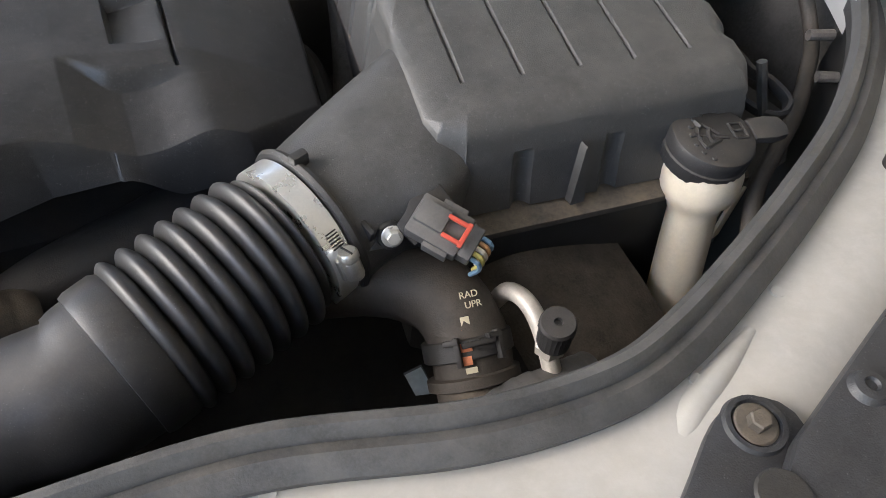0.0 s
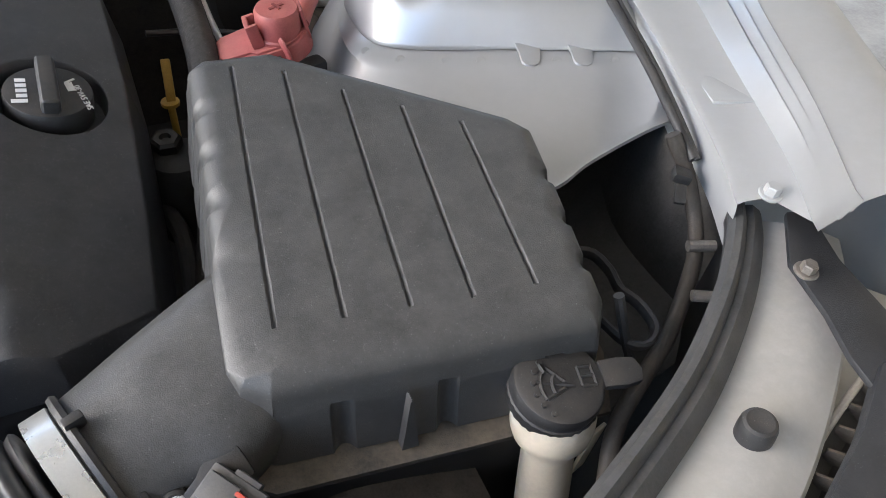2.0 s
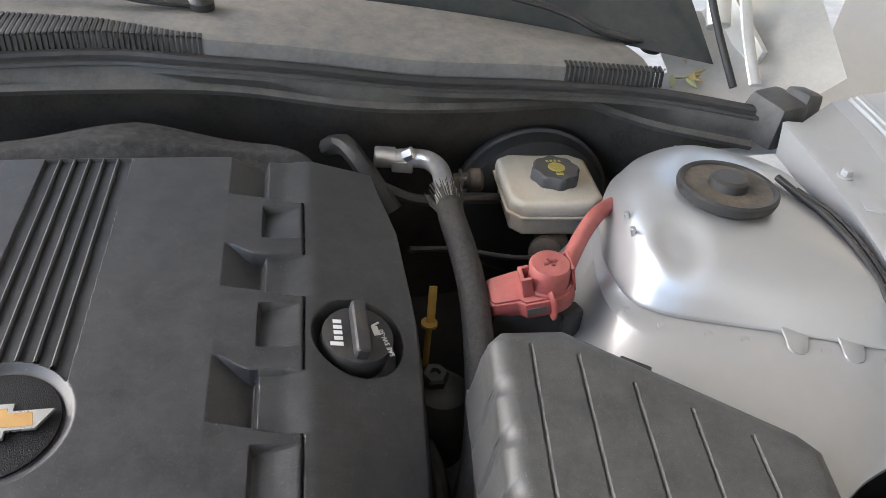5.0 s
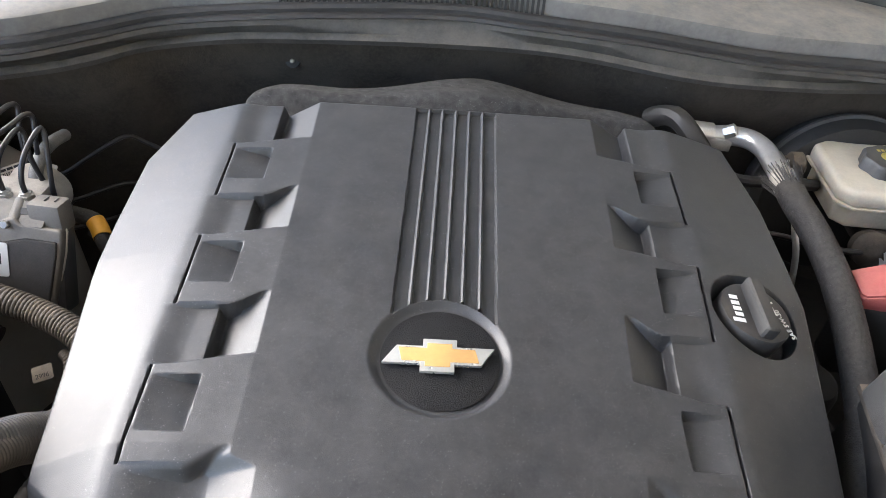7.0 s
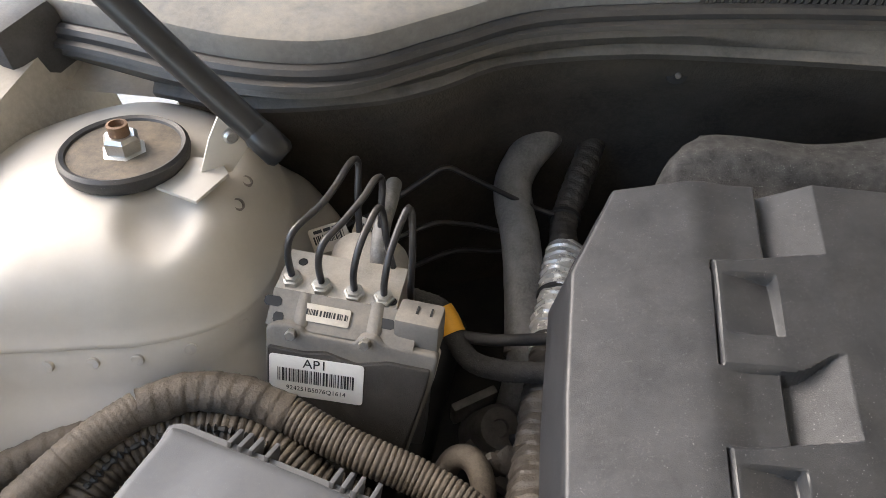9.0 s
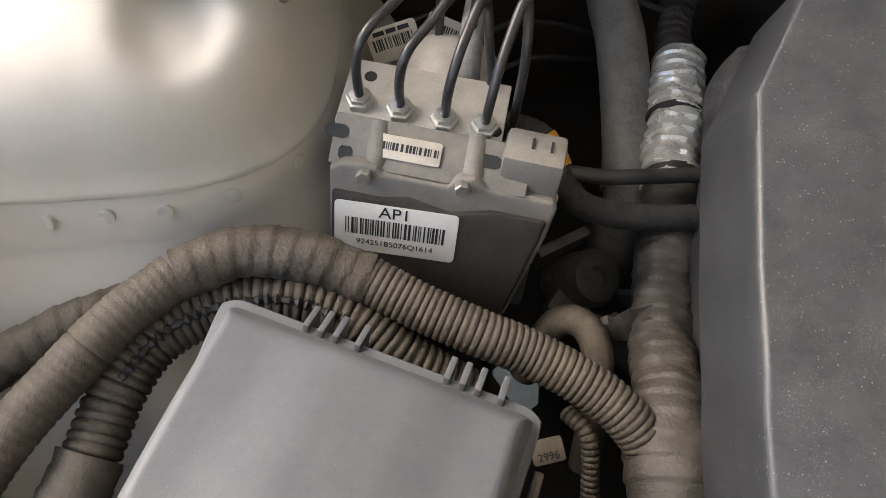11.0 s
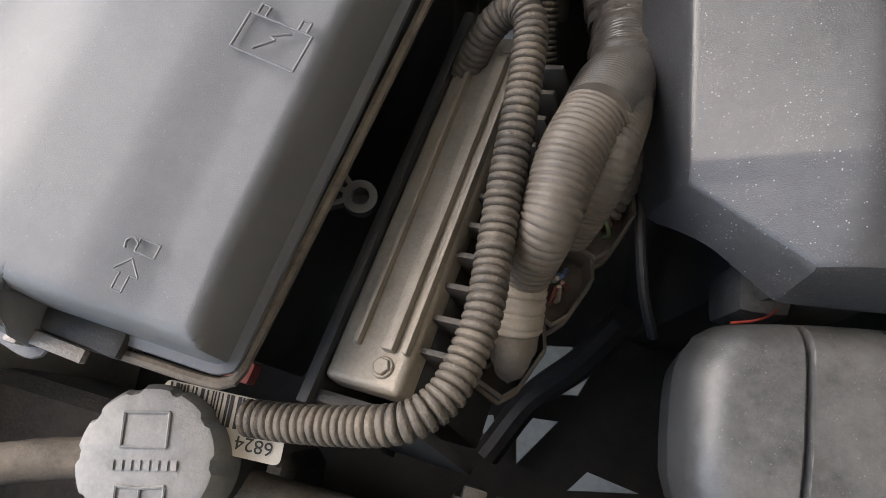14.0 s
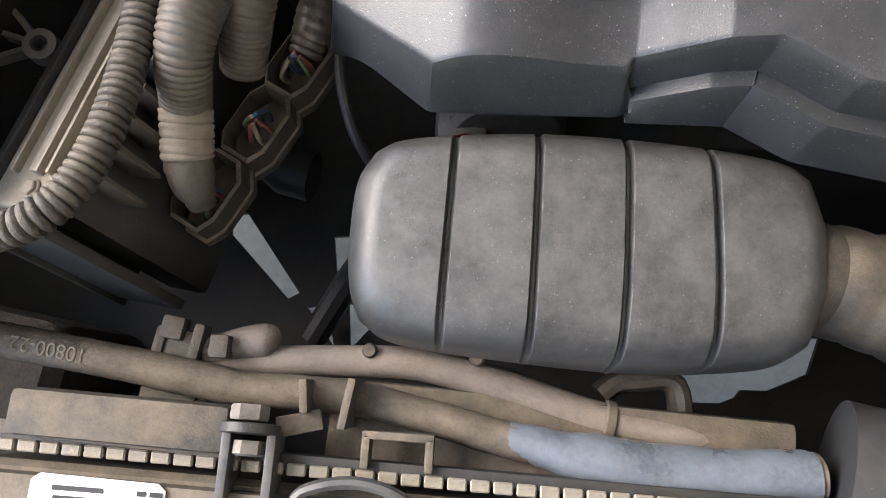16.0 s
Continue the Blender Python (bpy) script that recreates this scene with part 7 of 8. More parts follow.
build_control_module()
sl = thing("module_loom", (-0.39, -0.12, 0.74), "dusty grey corrugated loom looping over the control module", "wiring loom", "wiring looms")
part("tube", sweep([(-0.418, -0.058, 0.72), (-0.411, -0.043, 0.755), (-0.402, -0.030, 0.782), (-0.390, -0.0245, 0.797), (-0.3815, -0.036, 0.802), (-0.3815, -0.075, 0.805), (-0.384, -0.116, 0.806), (-0.3853, -0.150, 0.809), (-0.3868, -0.175, 0.8135), (-0.3915, -0.195, 0.816), (-0.398, -0.2105, 0.819), (-0.4085, -0.2205, 0.820), (-0.42, -0.2245, 0.817), (-0.437, -0.227, 0.808), (-0.460, -0.229, 0.797), (-0.480, -0.2295, 0.787)], 0.0074, 20, 0.0006, ridges(0.0040, 0.0022)), LOOM, sl, smooth=60)


def build_fuse_box():
    b = thing("fuse_box", (-0.52, -0.06, 0.60), "grey plastic fuse box with a battery symbol moulded on its lid", "fuse box")
    fr, fl, bl, br = (-0.4885, -0.2070), (-0.6175, -0.190), (-0.574, 0.1025), (-0.4225, 0.0670)
    u = Vector((br[0] - fr[0], br[1] - fr[1])).normalized()

    def top(X, Y, D):
        s = ((X - fr[0]) * u.x + (Y - fr[1]) * u.y) / 0.281
        w = (X - fr[0]) * u.y - (Y - fr[1]) * u.x
        Z = 0.853 - 0.036 * np.clip((s - 0.45) / 0.55, 0, 1.1) ** 1.7 - 0.004 * np.clip((0.12 - s) / 0.12, 0, 1)
        Z = Z - 0.007 * step_up(-w, 0.085, 0.13) * 0.6 - 0.003 * step_up(w, -0.055, -0.02)
        tongue = np.clip(-0.196 - 0.22 * (X + 0.564) - Y, 0, 0.03) * step_up(-X, 0.564, 0.566)
        return Z - round_off(D, 0.0075) - 0.9 * tongue

    def rim(k):
        return lambda edge, base: base + (0.812 - 0.014 * np.clip((edge[:, 1] + 0.2) / 0.26, 0, 1) - base) * k
    sp = lambda p, q: fine([p, q], 0.006)
    front = fine([fl, (-0.566, -0.211), (-0.564, -0.1935), fr], 0.0015)
    v, f = shell(front, sp(bl, br), sp(fl, bl), sp(fr, br), 150, 130, top, ((0.0008, rim(0.1)), (0.0035, rim(0.93)), (0.0075, rim(0.97)), (0.008, rim(1.05)), (0.0075, rim(1.12)), (0.004, rim(1.13))))
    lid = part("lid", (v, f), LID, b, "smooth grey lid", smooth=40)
    rim_line = [(-0.560, -0.2065, 0.8095), (-0.520, -0.213, 0.8095), (-0.492, -0.2175, 0.8095), (-0.4825, -0.2150, 0.8095), (-0.4785, -0.203, 0.8085), (-0.453, -0.108, 0.8035), (-0.425, -0.002, 0.7985), (-0.414, 0.045, 0.796)]
    part("rim_bead", sweep(rim_line, 0.0026, 8, 0.006), DUSTY_PIPE, lid, "brown dusty bead of the lid rim")
    body = [(-0.493, -0.205), (-0.622, -0.172), (-0.575, 0.098), (-0.428, 0.062)]
    part("body", slab(body[::-1], 0.62, 0.805, 0.006), DARK, b, "black lower box")
    # moulded symbols
    n = Vector((0, 0.03, 1)).normalized()
    m = frame_at((-0.4820, -0.0878, 0.8532), (0.92, -0.275, 0), n) @ Matrix.Scale(0.92, 4)
    line = lambda *p: sweep([(*q, 0.0) for q in p], 0.0006, 6, 0.002)
    icon = join(line((-0.015, -0.009), (0.0145, -0.009)), line((-0.015, 0.009), (0.0145, 0.009)), line((-0.015, -0.009), (-0.015, 0.009)), line((0.0145, -0.009), (0.0145, 0.009)),
                *(line(*q) for x in (-0.010, 0.0095) for q in (((x - 0.002, 0.009), (x - 0.002, 0.0145)), ((x + 0.002, 0.009), (x + 0.002, 0.0145)), ((x - 0.002, 0.0145), (x + 0.002, 0.0145)))),
                line((-0.006, -0.006), (0.001, 0.001)), line((0.001, 0.001), (-0.002, 0.002)), line((-0.002, 0.002), (0.006, 0.0065)))
    icon.transform(m)
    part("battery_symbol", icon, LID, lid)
    m2 = frame_at((-0.5158, -0.1850, 0.8522), (0.972, -0.235, 0), n) @ Matrix.Scale(0.66, 4)
    ar = [(-0.004, -0.010), (0.002, -0.010), (0.002, 0.0), (0.007, 0.0), (-0.001, 0.009), (-0.009, 0.0), (-0.004, 0.0), (-0.004, -0.010)]
    lk = [(-0.002, 0.013), (0.010, 0.013), (0.010, 0.021), (-0.002, 0.021), (-0.002, 0.013)]
    sy = join(*(line(p, q) for p, q in zip(ar, ar[1:])), *(line(p, q) for p, q in zip(lk, lk[1:])), sweep([(-0.002, 0.018, 0), (-0.006, 0.020, 0), (-0.009, 0.017, 0), (-0.008, 0.013, 0)], 0.0008, 6, 0.002))
    sy.transform(m2)
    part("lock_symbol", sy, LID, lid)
    for p in ((-0.520, 0.096), (-0.447, 0.079)):
        q = frame_at((*p, 0.795), (0.972, -0.235, 0), (0.1, 0.45, 0.9))
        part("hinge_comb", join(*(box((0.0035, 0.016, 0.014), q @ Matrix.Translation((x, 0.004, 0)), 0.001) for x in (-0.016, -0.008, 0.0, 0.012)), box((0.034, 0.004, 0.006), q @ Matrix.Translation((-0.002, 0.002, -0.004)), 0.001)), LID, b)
    lug = frame_at((-0.452, -0.120, 0.772), (0.235, 0.972, 0), (0.05, 0, 1))
    part("lug", join(lathe([(0.0085, -0.008), (0.0085, 0.0), (0.0045, 0.0006), (0.0040, -0.008)], lug.translation, (0.05, 0, 1), 24), *(box((0.024, 0.003, 0.008), lug @ Matrix.Rotation(a, 4, "Z") @ Matrix.Translation((0.016, 0, -0.004)), 0.0008) for a in (1.0, 1.57, 2.2))), CONNECTOR, b, "ribbed mounting lug")
    part("front_latch", box((0.05, 0.012, 0.012), pose(-0.552, -0.203, 0.811, 0, 0, -13), 0.003), DARK, b, "lid latch")
    part("latch_clip", join(box((0.030, 0.006, 0.005), pose(-0.556, -0.2115, 0.816, 0, 0, -13), 0.001), box((0.006, 0.009, 0.007), pose(-0.570, -0.2090, 0.817, 0, 0, -13), 0.001)), DULL_STEEL, b, "pale metal latch clip")


build_fuse_box()


def build_coolant_tank():
    c = thing("coolant_tank", (-0.55, -0.27, 0.60), "coolant tank with a dusty grey ribbed pressure cap", "coolant tank")
    at, ax = Vector((-0.5155, -0.2515, 0.800)), Vector((-0.03, 0.02, 1)).normalized()
    part("cap", lathe([(0.029, -0.034), (0.0308, -0.030), (0.0308, -0.006), (0.0285, -0.001), (0.026, 0.0), (0.001, 0.0005)], at, ax, 96, lambda a, h: 1.0 - (0.05 if (a * 10 / 6.283) % 1 < 0.28 and h > -0.028 else 0)), GREY_CAP, c, "grey ribbed pressure cap", smooth=30)
    m = frame_at(at + ax * 0.0006, (-0.97, -0.12, 0), ax)
    sq = [(-0.009, -0.019), (0.010, -0.019), (0.010, -0.005), (-0.009, -0.005), (-0.009, -0.019)]
    bk = [(-0.010, 0.010), (0.0, 0.011), (0.010, 0.010), (0.010, 0.019), (0.0, 0.020), (-0.010, 0.019), (-0.010, 0.010)]
    ln = lambda p, q: sweep([(*p, 0), ((p[0] + q[0]) / 2, (p[1] + q[1]) / 2, 0), (*q, 0)], 0.0007, 6, 0.004)
    sy = join(*(ln(p, q) for p, q in zip(sq, sq[1:])), *(ln(p, q) for p, q in zip(bk, bk[1:])), ln((0.0, 0.011), (0.0, 0.020)))
    sy.transform(m)
    part("cap_symbols", sy, GREY_CAP, c)
    part("word_bars", join(*(box((0.0025, 0.004, 0.0006), m @ Matrix.Translation((-0.013 + k * 0.0037, 0.002, 0.0003)), 0) for k in range(8))), GREY_CAP, c)
    part("neck", lathe([(0.027, -0.09), (0.027, -0.034), (0.025, -0.03)], at, ax, 36), DARK, c)
    part("tank", box((0.22, 0.15, 0.14), pose(-0.60, -0.31, 0.575, 0, 0, -8), 0.025, 3), FIREWALL, c, "dark matt tank")
    t = thing("loom_label", (-0.505, -0.232, 0.77), "soiled white bar-code label on the corrugated loom", "label")
    tag_label("label_face", (0.056, 0.026), frame_at((-0.4910, -0.2330, 0.7860), (-0.97, 0.10, -0.08), (0, -0.25, 1)), t, OLD_PAPER, "", False, seed=21)
    rng = random.Random(21)
    part("bar_code", bars([rng.choice((0.0006, 0.0008, 0.0011, 0.0016)) for _ in range(50)], -0.0245, -0.0125, 0.0015, frame_at((-0.4910, -0.2330, 0.7860), (-0.97, 0.10, -0.08), (0, -0.25, 1)) @ Matrix.Translation((0, 0, 0.0006)), 0.0003), INK, t)
    lettering("figures", "6824", 0.0085, frame_at((-0.4760, -0.2405, 0.7845), (-0.97, 0.10, -0.08), (0, -0.25, 1)) @ Matrix.Translation((0, 0, 0.0008)), INK, t, 0.0001)


build_coolant_tank()
lt = thing("loom_label", (-0.395, 0.075, 0.69), "small soiled paper tag hanging in the dark", "label")
tag_label("tag_face", (0.020, 0.016), frame_at((-0.395, 0.074, 0.700), (0.9, 0.42, 0), (0, -0.5, 0.85)), lt, CUFF, "", False, seed=5)
lettering("figures", "2996", 0.0068, frame_at((-0.395, 0.0735, 0.7005), (0.9, 0.42, 0), (0, -0.5, 0.85)) @ Matrix.Translation((0, -0.003, 0.0010)), INK, lt, 0.0001)

# hoses between the modulator and the engine
hh = thing("heater_hose", (-0.345, 0.40, 0.60), "worn black rubber heater hose with a clamp", "hose")
part("hose", sweep([(-0.30, 0.60, 0.73), (-0.335, 0.555, 0.715), (-0.364, 0.498, 0.69), (-0.349, 0.422, 0.675), (-0.34, 0.364, 0.662), (-0.335, 0.317, 0.65), (-0.33, 0.294, 0.635), (-0.34, 0.25, 0.56)], 0.021, 26, 0.006, wraps(0.0005, 8)), OLD_RUBBER, hh, smooth=60)
part("hose_clamp", lathe([(0.0215, -0.006), (0.0232, -0.005), (0.0232, 0.005), (0.0215, 0.006)], (-0.332, 0.306, 0.642), (0, -0.9, -0.3), 28), DULL_STEEL, hh)
br = thing("braided_cable", (-0.37, 0.25, 0.66), "black braided cable with an orange tape mark", "cable")
part("braid", sweep([(-0.47, 0.29, 0.735), (-0.44, 0.284, 0.735), (-0.416, 0.279, 0.73), (-0.402, 0.259, 0.72), (-0.385, 0.244, 0.71), (-0.359, 0.239, 0.709), (-0.326, 0.241, 0.71), (-0.296, 0.248, 0.705)], 0.0095, 20, 0.0022, lambda s, a: 0.0004 * math.sin(s * 1100 + 5 * a)), SLEEVE, br, smooth=60)
part("orange_mark", sweep([(-0.417, 0.2795, 0.7302), (-0.410, 0.272, 0.7265), (-0.4035, 0.262, 0.7215)], 0.0108, 20, 0.004), ORANGE, br, "orange tape band")
tagged(part("thin_cable", sweep([(-0.42, 0.27, 0.722), (-0.404, 0.263, 0.72), (-0.373, 0.26, 0.722), (-0.345, 0.263, 0.724), (-0.309, 0.271, 0.722), (-0.28, 0.276, 0.72)], 0.0055, 14, 0.006), RUBBER, smooth=60), "smooth black cable crossing to the engine cover", "cable", "cables in the dark")
tagged(part("thin_loom", sweep([(-0.385, 0.10, 0.70), (-0.372, 0.085, 0.705), (-0.366, 0.06, 0.69), (-0.362, 0.03, 0.67), (-0.352, 0.0, 0.65), (-0.345, -0.02, 0.63)], 0.0054, 16, 0.0008, ridges(0.0040, 0.0014)), LOOM, smooth=60), "thin corrugated loom beside the main loom", "wiring loom", "wiring looms")
tagged(part("bent_hose", sweep([(-0.405, 0.14, 0.63), (-0.393, 0.164, 0.672), (-0.378, 0.165, 0.688), (-0.365, 0.149, 0.688), (-0.360, 0.12, 0.672), (-0.358, 0.08, 0.63)], 0.0105, 18, 0.005), DUSTY_PIPE, smooth=60), "dusty bent rubber hose under the loom", "hose")
tagged(part("black_wire", sweep([(-0.300, 0.02, 0.68), (-0.306, -0.05, 0.72), (-0.308, -0.10, 0.735), (-0.300, -0.135, 0.72), (-0.285, -0.155, 0.69)], 0.0032, 10, 0.006), RUBBER), "thin black wire at the cover edge", "cable", "cables in the dark")

eb = thing("engine_bracket", (-0.345, 0.22, 0.56), "dusty dull engine bracket with a round boss", "bracket")
part("boss", lathe([(0.024, -0.05), (0.024, 0.0), (0.020, 0.006), (0.009, 0.006), (0.008, 0.002)], (-0.352, 0.232, 0.615), (0.35, -0.3, 1), 30), DULL_STEEL, eb)
part("arm", box((0.09, 0.022, 0.016), pose(-0.345, 0.196, 0.588, 0, 12, -28), 0.004), DULL_STEEL, eb)
part("rib", box((0.05, 0.010, 0.03), pose(-0.378, 0.262, 0.60, 0, 0, 35), 0.003), DULL_STEEL, eb)

wc = thing("hose_clip", (-0.67, -0.066, 0.75), "white plastic clip on the loom beside the fuse box", "clip")
mc = frame_at((-0.672, -0.066, 0.762), (0.30, 0.95, 0), (0.1, -0.1, 1)) @ Matrix.Scale(0.72, 4)
part("clip_arm", slab([(-0.045, -0.010), (0.020, -0.013), (0.030, -0.008), (0.034, 0.002), (0.030, 0.012), (0.018, 0.016), (-0.045, 0.012)], -0.004, 0.004, 0.003, mc, 3), WHITE, wc)
part("clip_slot", slab([(0.010, 0.000), (0.024, 0.002), (0.022, 0.007), (0.008, 0.005)], 0.0035, 0.0046, 0.0003, mc), INK, wc)
part("clip_base", box((0.10, 0.012, 0.03), mc @ Matrix.Translation((0.0, -0.018, -0.012)), 0.003), DARK, wc)

rt = part("red_tab", box((0.016, 0.012, 0.016), pose(-0.5085, -0.2075, 0.715, 0, 0, -13), 0.002), RED)
tagged(rt, "small red plastic tab below the fuse box lid", "tab")


# ---- front of the bay: resonator, radiator, hoses ----
def build_resonator():
    r = thing("intake_resonator", (-0.18, -0.20, 0.66), "dusty black plastic intake resonator with four cross grooves", "resonator")

    def top(X, Y, D):
        yy = (Y + 0.203) / 0.05
        Z = 0.783 - 0.004 * np.abs(yy) ** 3 - 0.006 * np.clip(-yy, 0, 1.2) ** 2 - 0.006 * np.abs((X + 0.176) / 0.11) ** 3
        for x0, b in ((-0.2400, 0.02), (-0.1998, 0.0), (-0.1582, 0.0), (-0.1178, -0.03)):
            o = np.abs(X - x0 - b * (Y + 0.2))
            Z = Z - 0.0045 * np.clip(1.6 - o / 0.0013, 0, 1)
        return Z - round_off(D, 0.017)
    front = along(spline([(-0.281, -0.243, 0), (-0.262, -0.253, 0), (-0.20, -0.258, 0), (-0.14, -0.259, 0), (-0.085, -0.253, 0), (-0.069, -0.244, 0)], 40)[0][:, :2], 60)
    back = along(spline([(-0.279, -0.163, 0), (-0.262, -0.155, 0), (-0.20, -0.149, 0), (-0.14, -0.150, 0), (-0.085, -0.155, 0), (-0.068, -0.164, 0)], 40)[0][:, :2], 60)
    v, f = shell(front, back, [tuple(p) for p in spline([(-0.281, -0.243, 0), (-0.2865, -0.228, 0), (-0.288, -0.203, 0), (-0.2865, -0.178, 0), (-0.279, -0.163, 0)], 30)[0][:, :2]], [(-0.069, -0.244), (-0.0615, -0.220), (-0.0605, -0.19), (-0.068, -0.164)], 640, 70, top, ((0.001, 0.006), (0.002, 0.014), (-0.003, 0.016), (0.0, 0.018), (-0.004, 0.05), (-0.02, 0.06)))
    part("moulding", (v, f), RESO, r, smooth=40)
    part("outlet", sweep([(-0.075, -0.205, 0.742, 0.028), (-0.05, -0.208, 0.740, 0.028), (-0.015, -0.215, 0.737, 0.030), (0.03, -0.225, 0.730, 0.034), (0.07, -0.22, 0.70, 0.036)], None, 30, 0.004, ridges(0.020, 0.002)), PLUG, r, "dusty ribbed outlet")
    for x in (-0.277, -0.222):
        part("peg", lathe([(0.004, -0.04), (0.004, 0.0), (0.003, 0.002)], (x, -0.2585, 0.731), (0, 0, 1), 12), DUSTY, r)


build_resonator()


def build_radiator():
    r = thing("radiator", (-0.1, -0.35, 0.3), "radiator with a dusty plastic top tank crimped to its core", "radiator")
    part("top_tank", join(box((0.51, 0.075, 0.05), pose(-0.205, -0.362, 0.723, 0, 0, -0.6), 0.008, 3), box((0.50, 0.03, 0.012), pose(-0.2, -0.345, 0.749, 0, 0, -0.6), 0.003)), DUSTY, r, "dusty black top tank")
    part("core", box((0.56, 0.05, 0.25), pose(-0.23, -0.365, 0.58), 0.004), DARK, r)
    part("crimp_rail", box((0.54, 0.006, 0.010), pose(-0.190, -0.3145, 0.745, 0, 0, -0.6), 0.001), DARK, r)
    proto = box((0.0092, 0.0056, 0.003), Matrix.Identity(4), 0.0007, 1)
    me = bpy.data.meshes.new("crimp_tab")
    proto.to_mesh(me)
    proto.free()
    me.materials.append(CRIMP)
    for k in range(46):
        o = new("crimp_tab", me)
        o.parent = r
        o.location = Vector((-0.455 + k * 0.0108, -0.3155 - k * 0.00012, 0.7505)) - r.location
        o["label"] = "pale metal crimp tab"
    part("fan_shroud", box((0.235, 0.046, 0.02), pose(-0.178, -0.299, 0.718, 0, 0, -1.5), 0.004), DUSTY, r, "dusty black fan shroud")
    part("tank_step", box((0.105, 0.022, 0.020), pose(-0.388, -0.300, 0.752, 0, 0, -1), 0.004), DUSTY, r)
    part("tank_ledge", box((0.14, 0.007, 0.008), pose(-0.40, -0.309, 0.748, 0, 0, -2), 0.001), DUSTY, r)
    lb = part("maker_plate", slab([(-0.032, -0.012), (0.032, -0.012), (0.032, 0.010), (0.028, 0.013), (-0.028, 0.013), (-0.032, 0.010)], 0, 0.0008, 0.0003, pose(-0.394, -0.340, 0.7555, 0, 0, -1)), PAPER, r, "white maker's label")
    part("label_lines", join(*(box((w, 0.0022, 0.0004), pose(x, y, 0.7566), 0) for x, y, w in ((-0.403, -0.3325, 0.024), (-0.373, -0.3325, 0.004), (-0.366, -0.3325, 0.006), (-0.405, -0.337, 0.018), (-0.372, -0.337, 0.009), (-0.400, -0.343, 0.030)))), INK, lb)


build_radiator()


def build_mount():
    b = thing("radiator_mount", (-0.326, -0.305, 0.72), "black radiator mount bracket with a pale bolt and rubber bush", "bracket")
    part("bolt", lathe([(0.0082, -0.004), (0.0088, -0.003), (0.0088, 0.002), (0.0082, 0.003)], (-0.325, -0.2925, 0.764), (0, -1, 0.1), 6), DULL_STEEL, b, "pale zinc bolt head")
    part("bush", lathe([(0.0125, -0.0025), (0.0138, -0.002), (0.0138, 0.002), (0.0125, 0.0025)], (-0.325, -0.2995, 0.760), (0, -1, 0.1), 32), RUBBER, b, "round rubber bush")
    for x in (-0.3355, -0.3145):
        part("leg", box((0.0045, 0.032, 0.02), pose(x, -0.316, 0.752), 0.001), CONNECTOR, b)
    part("lower_nut", lathe([(0.0072, 0.0), (0.0076, 0.001), (0.0076, 0.006), (0.006, 0.007)], (-0.325, -0.305, 0.758), (0, -1, 0.1), 6), DULL_STEEL, b)
    part("clip_wall", box((0.004, 0.016, 0.032), pose(-0.303, -0.283, 0.742, 0, 0, 8), 0.001), DUSTY, b, "dusty hose clip wall")
    part("clip_wall", box((0.004, 0.024, 0.036), pose(-0.282, -0.285, 0.742, 0, 0, -8), 0.001), DUSTY, b, "dusty hose clip wall")
    part("clip_foot", box((0.022, 0.010, 0.004), pose(-0.305, -0.296, 0.748, 0, 0, 15), 0.001), DUSTY, b)
    g = thing("shroud_bracket", (-0.257, -0.305, 0.72), "dusty square guide bracket on the fan shroud", "bracket")
    part("arch", join(box((0.034, 0.004, 0.014), pose(-0.257, -0.2985, 0.748), 0.001), box((0.004, 0.016, 0.014), pose(-0.272, -0.306, 0.748), 0.001), box((0.004, 0.016, 0.014), pose(-0.242, -0.306, 0.748), 0.001)), DUSTY, g)
    e = thing("tank_loop", (-0.275, -0.335, 0.745), "grey plastic loop on the radiator tank", "bracket")
    part("loop", sweep([(-0.305, -0.352, 0.755), (-0.302, -0.330, 0.757), (-0.292, -0.323, 0.758), (-0.275, -0.320, 0.758), (-0.258, -0.323, 0.758), (-0.248, -0.331, 0.757), (-0.245, -0.352, 0.755)], 0.003, 8, 0.004, squash=1.6), CONNECTOR, e)


build_mount()
p1 = thing("overflow_pipe", (-0.33, -0.28, 0.72), "dust-covered coolant pipe with worn print along the radiator", "pipe")
part("pipe", sweep([(-0.68, -0.29, 0.735, 0.011), (-0.62, -0.272, 0.735, 0.0105), (-0.575, -0.262, 0.735, 0.010), (-0.52, -0.260, 0.735, 0.009), (-0.468, -0.266, 0.735, 0.0088), (-0.407, -0.273, 0.735, 0.0088), (-0.35, -0.2805, 0.735, 0.009), (-0.333, -0.282, 0.735, 0.0085), (-0.285, -0.2825, 0.735, 0.0085), (-0.239, -0.290, 0.735, 0.0085), (-0.205, -0.297, 0.735, 0.0085), (-0.180, -0.301, 0.735, 0.009), (-0.165, -0.304, 0.735, 0.0125), (-0.135, -0.3065, 0.735, 0.0125), (-0.095, -0.306, 0.735, 0.012), (-0.055, -0.304, 0.735, 0.012)], None, 22, 0.004, wraps(0.0004, 3)), DUSTY_PIPE, p1, smooth=60)
part("glossy_sleeve", sweep([(-0.205, -0.2967, 0.7352, 0.0080), (-0.190, -0.2987, 0.7355, 0.0092), (-0.178, -0.3015, 0.7355, 0.0105), (-0.165, -0.304, 0.7355, 0.0132), (-0.135, -0.3067, 0.7355, 0.0132), (-0.095, -0.306, 0.7355, 0.0128), (-0.058, -0.304, 0.7355, 0.0128)], None, 22, 0.004, wraps(0.0006, 4)), SLEEVE_AND_SKY_GREY, p1, "glossy blue-grey sleeve", smooth=60)
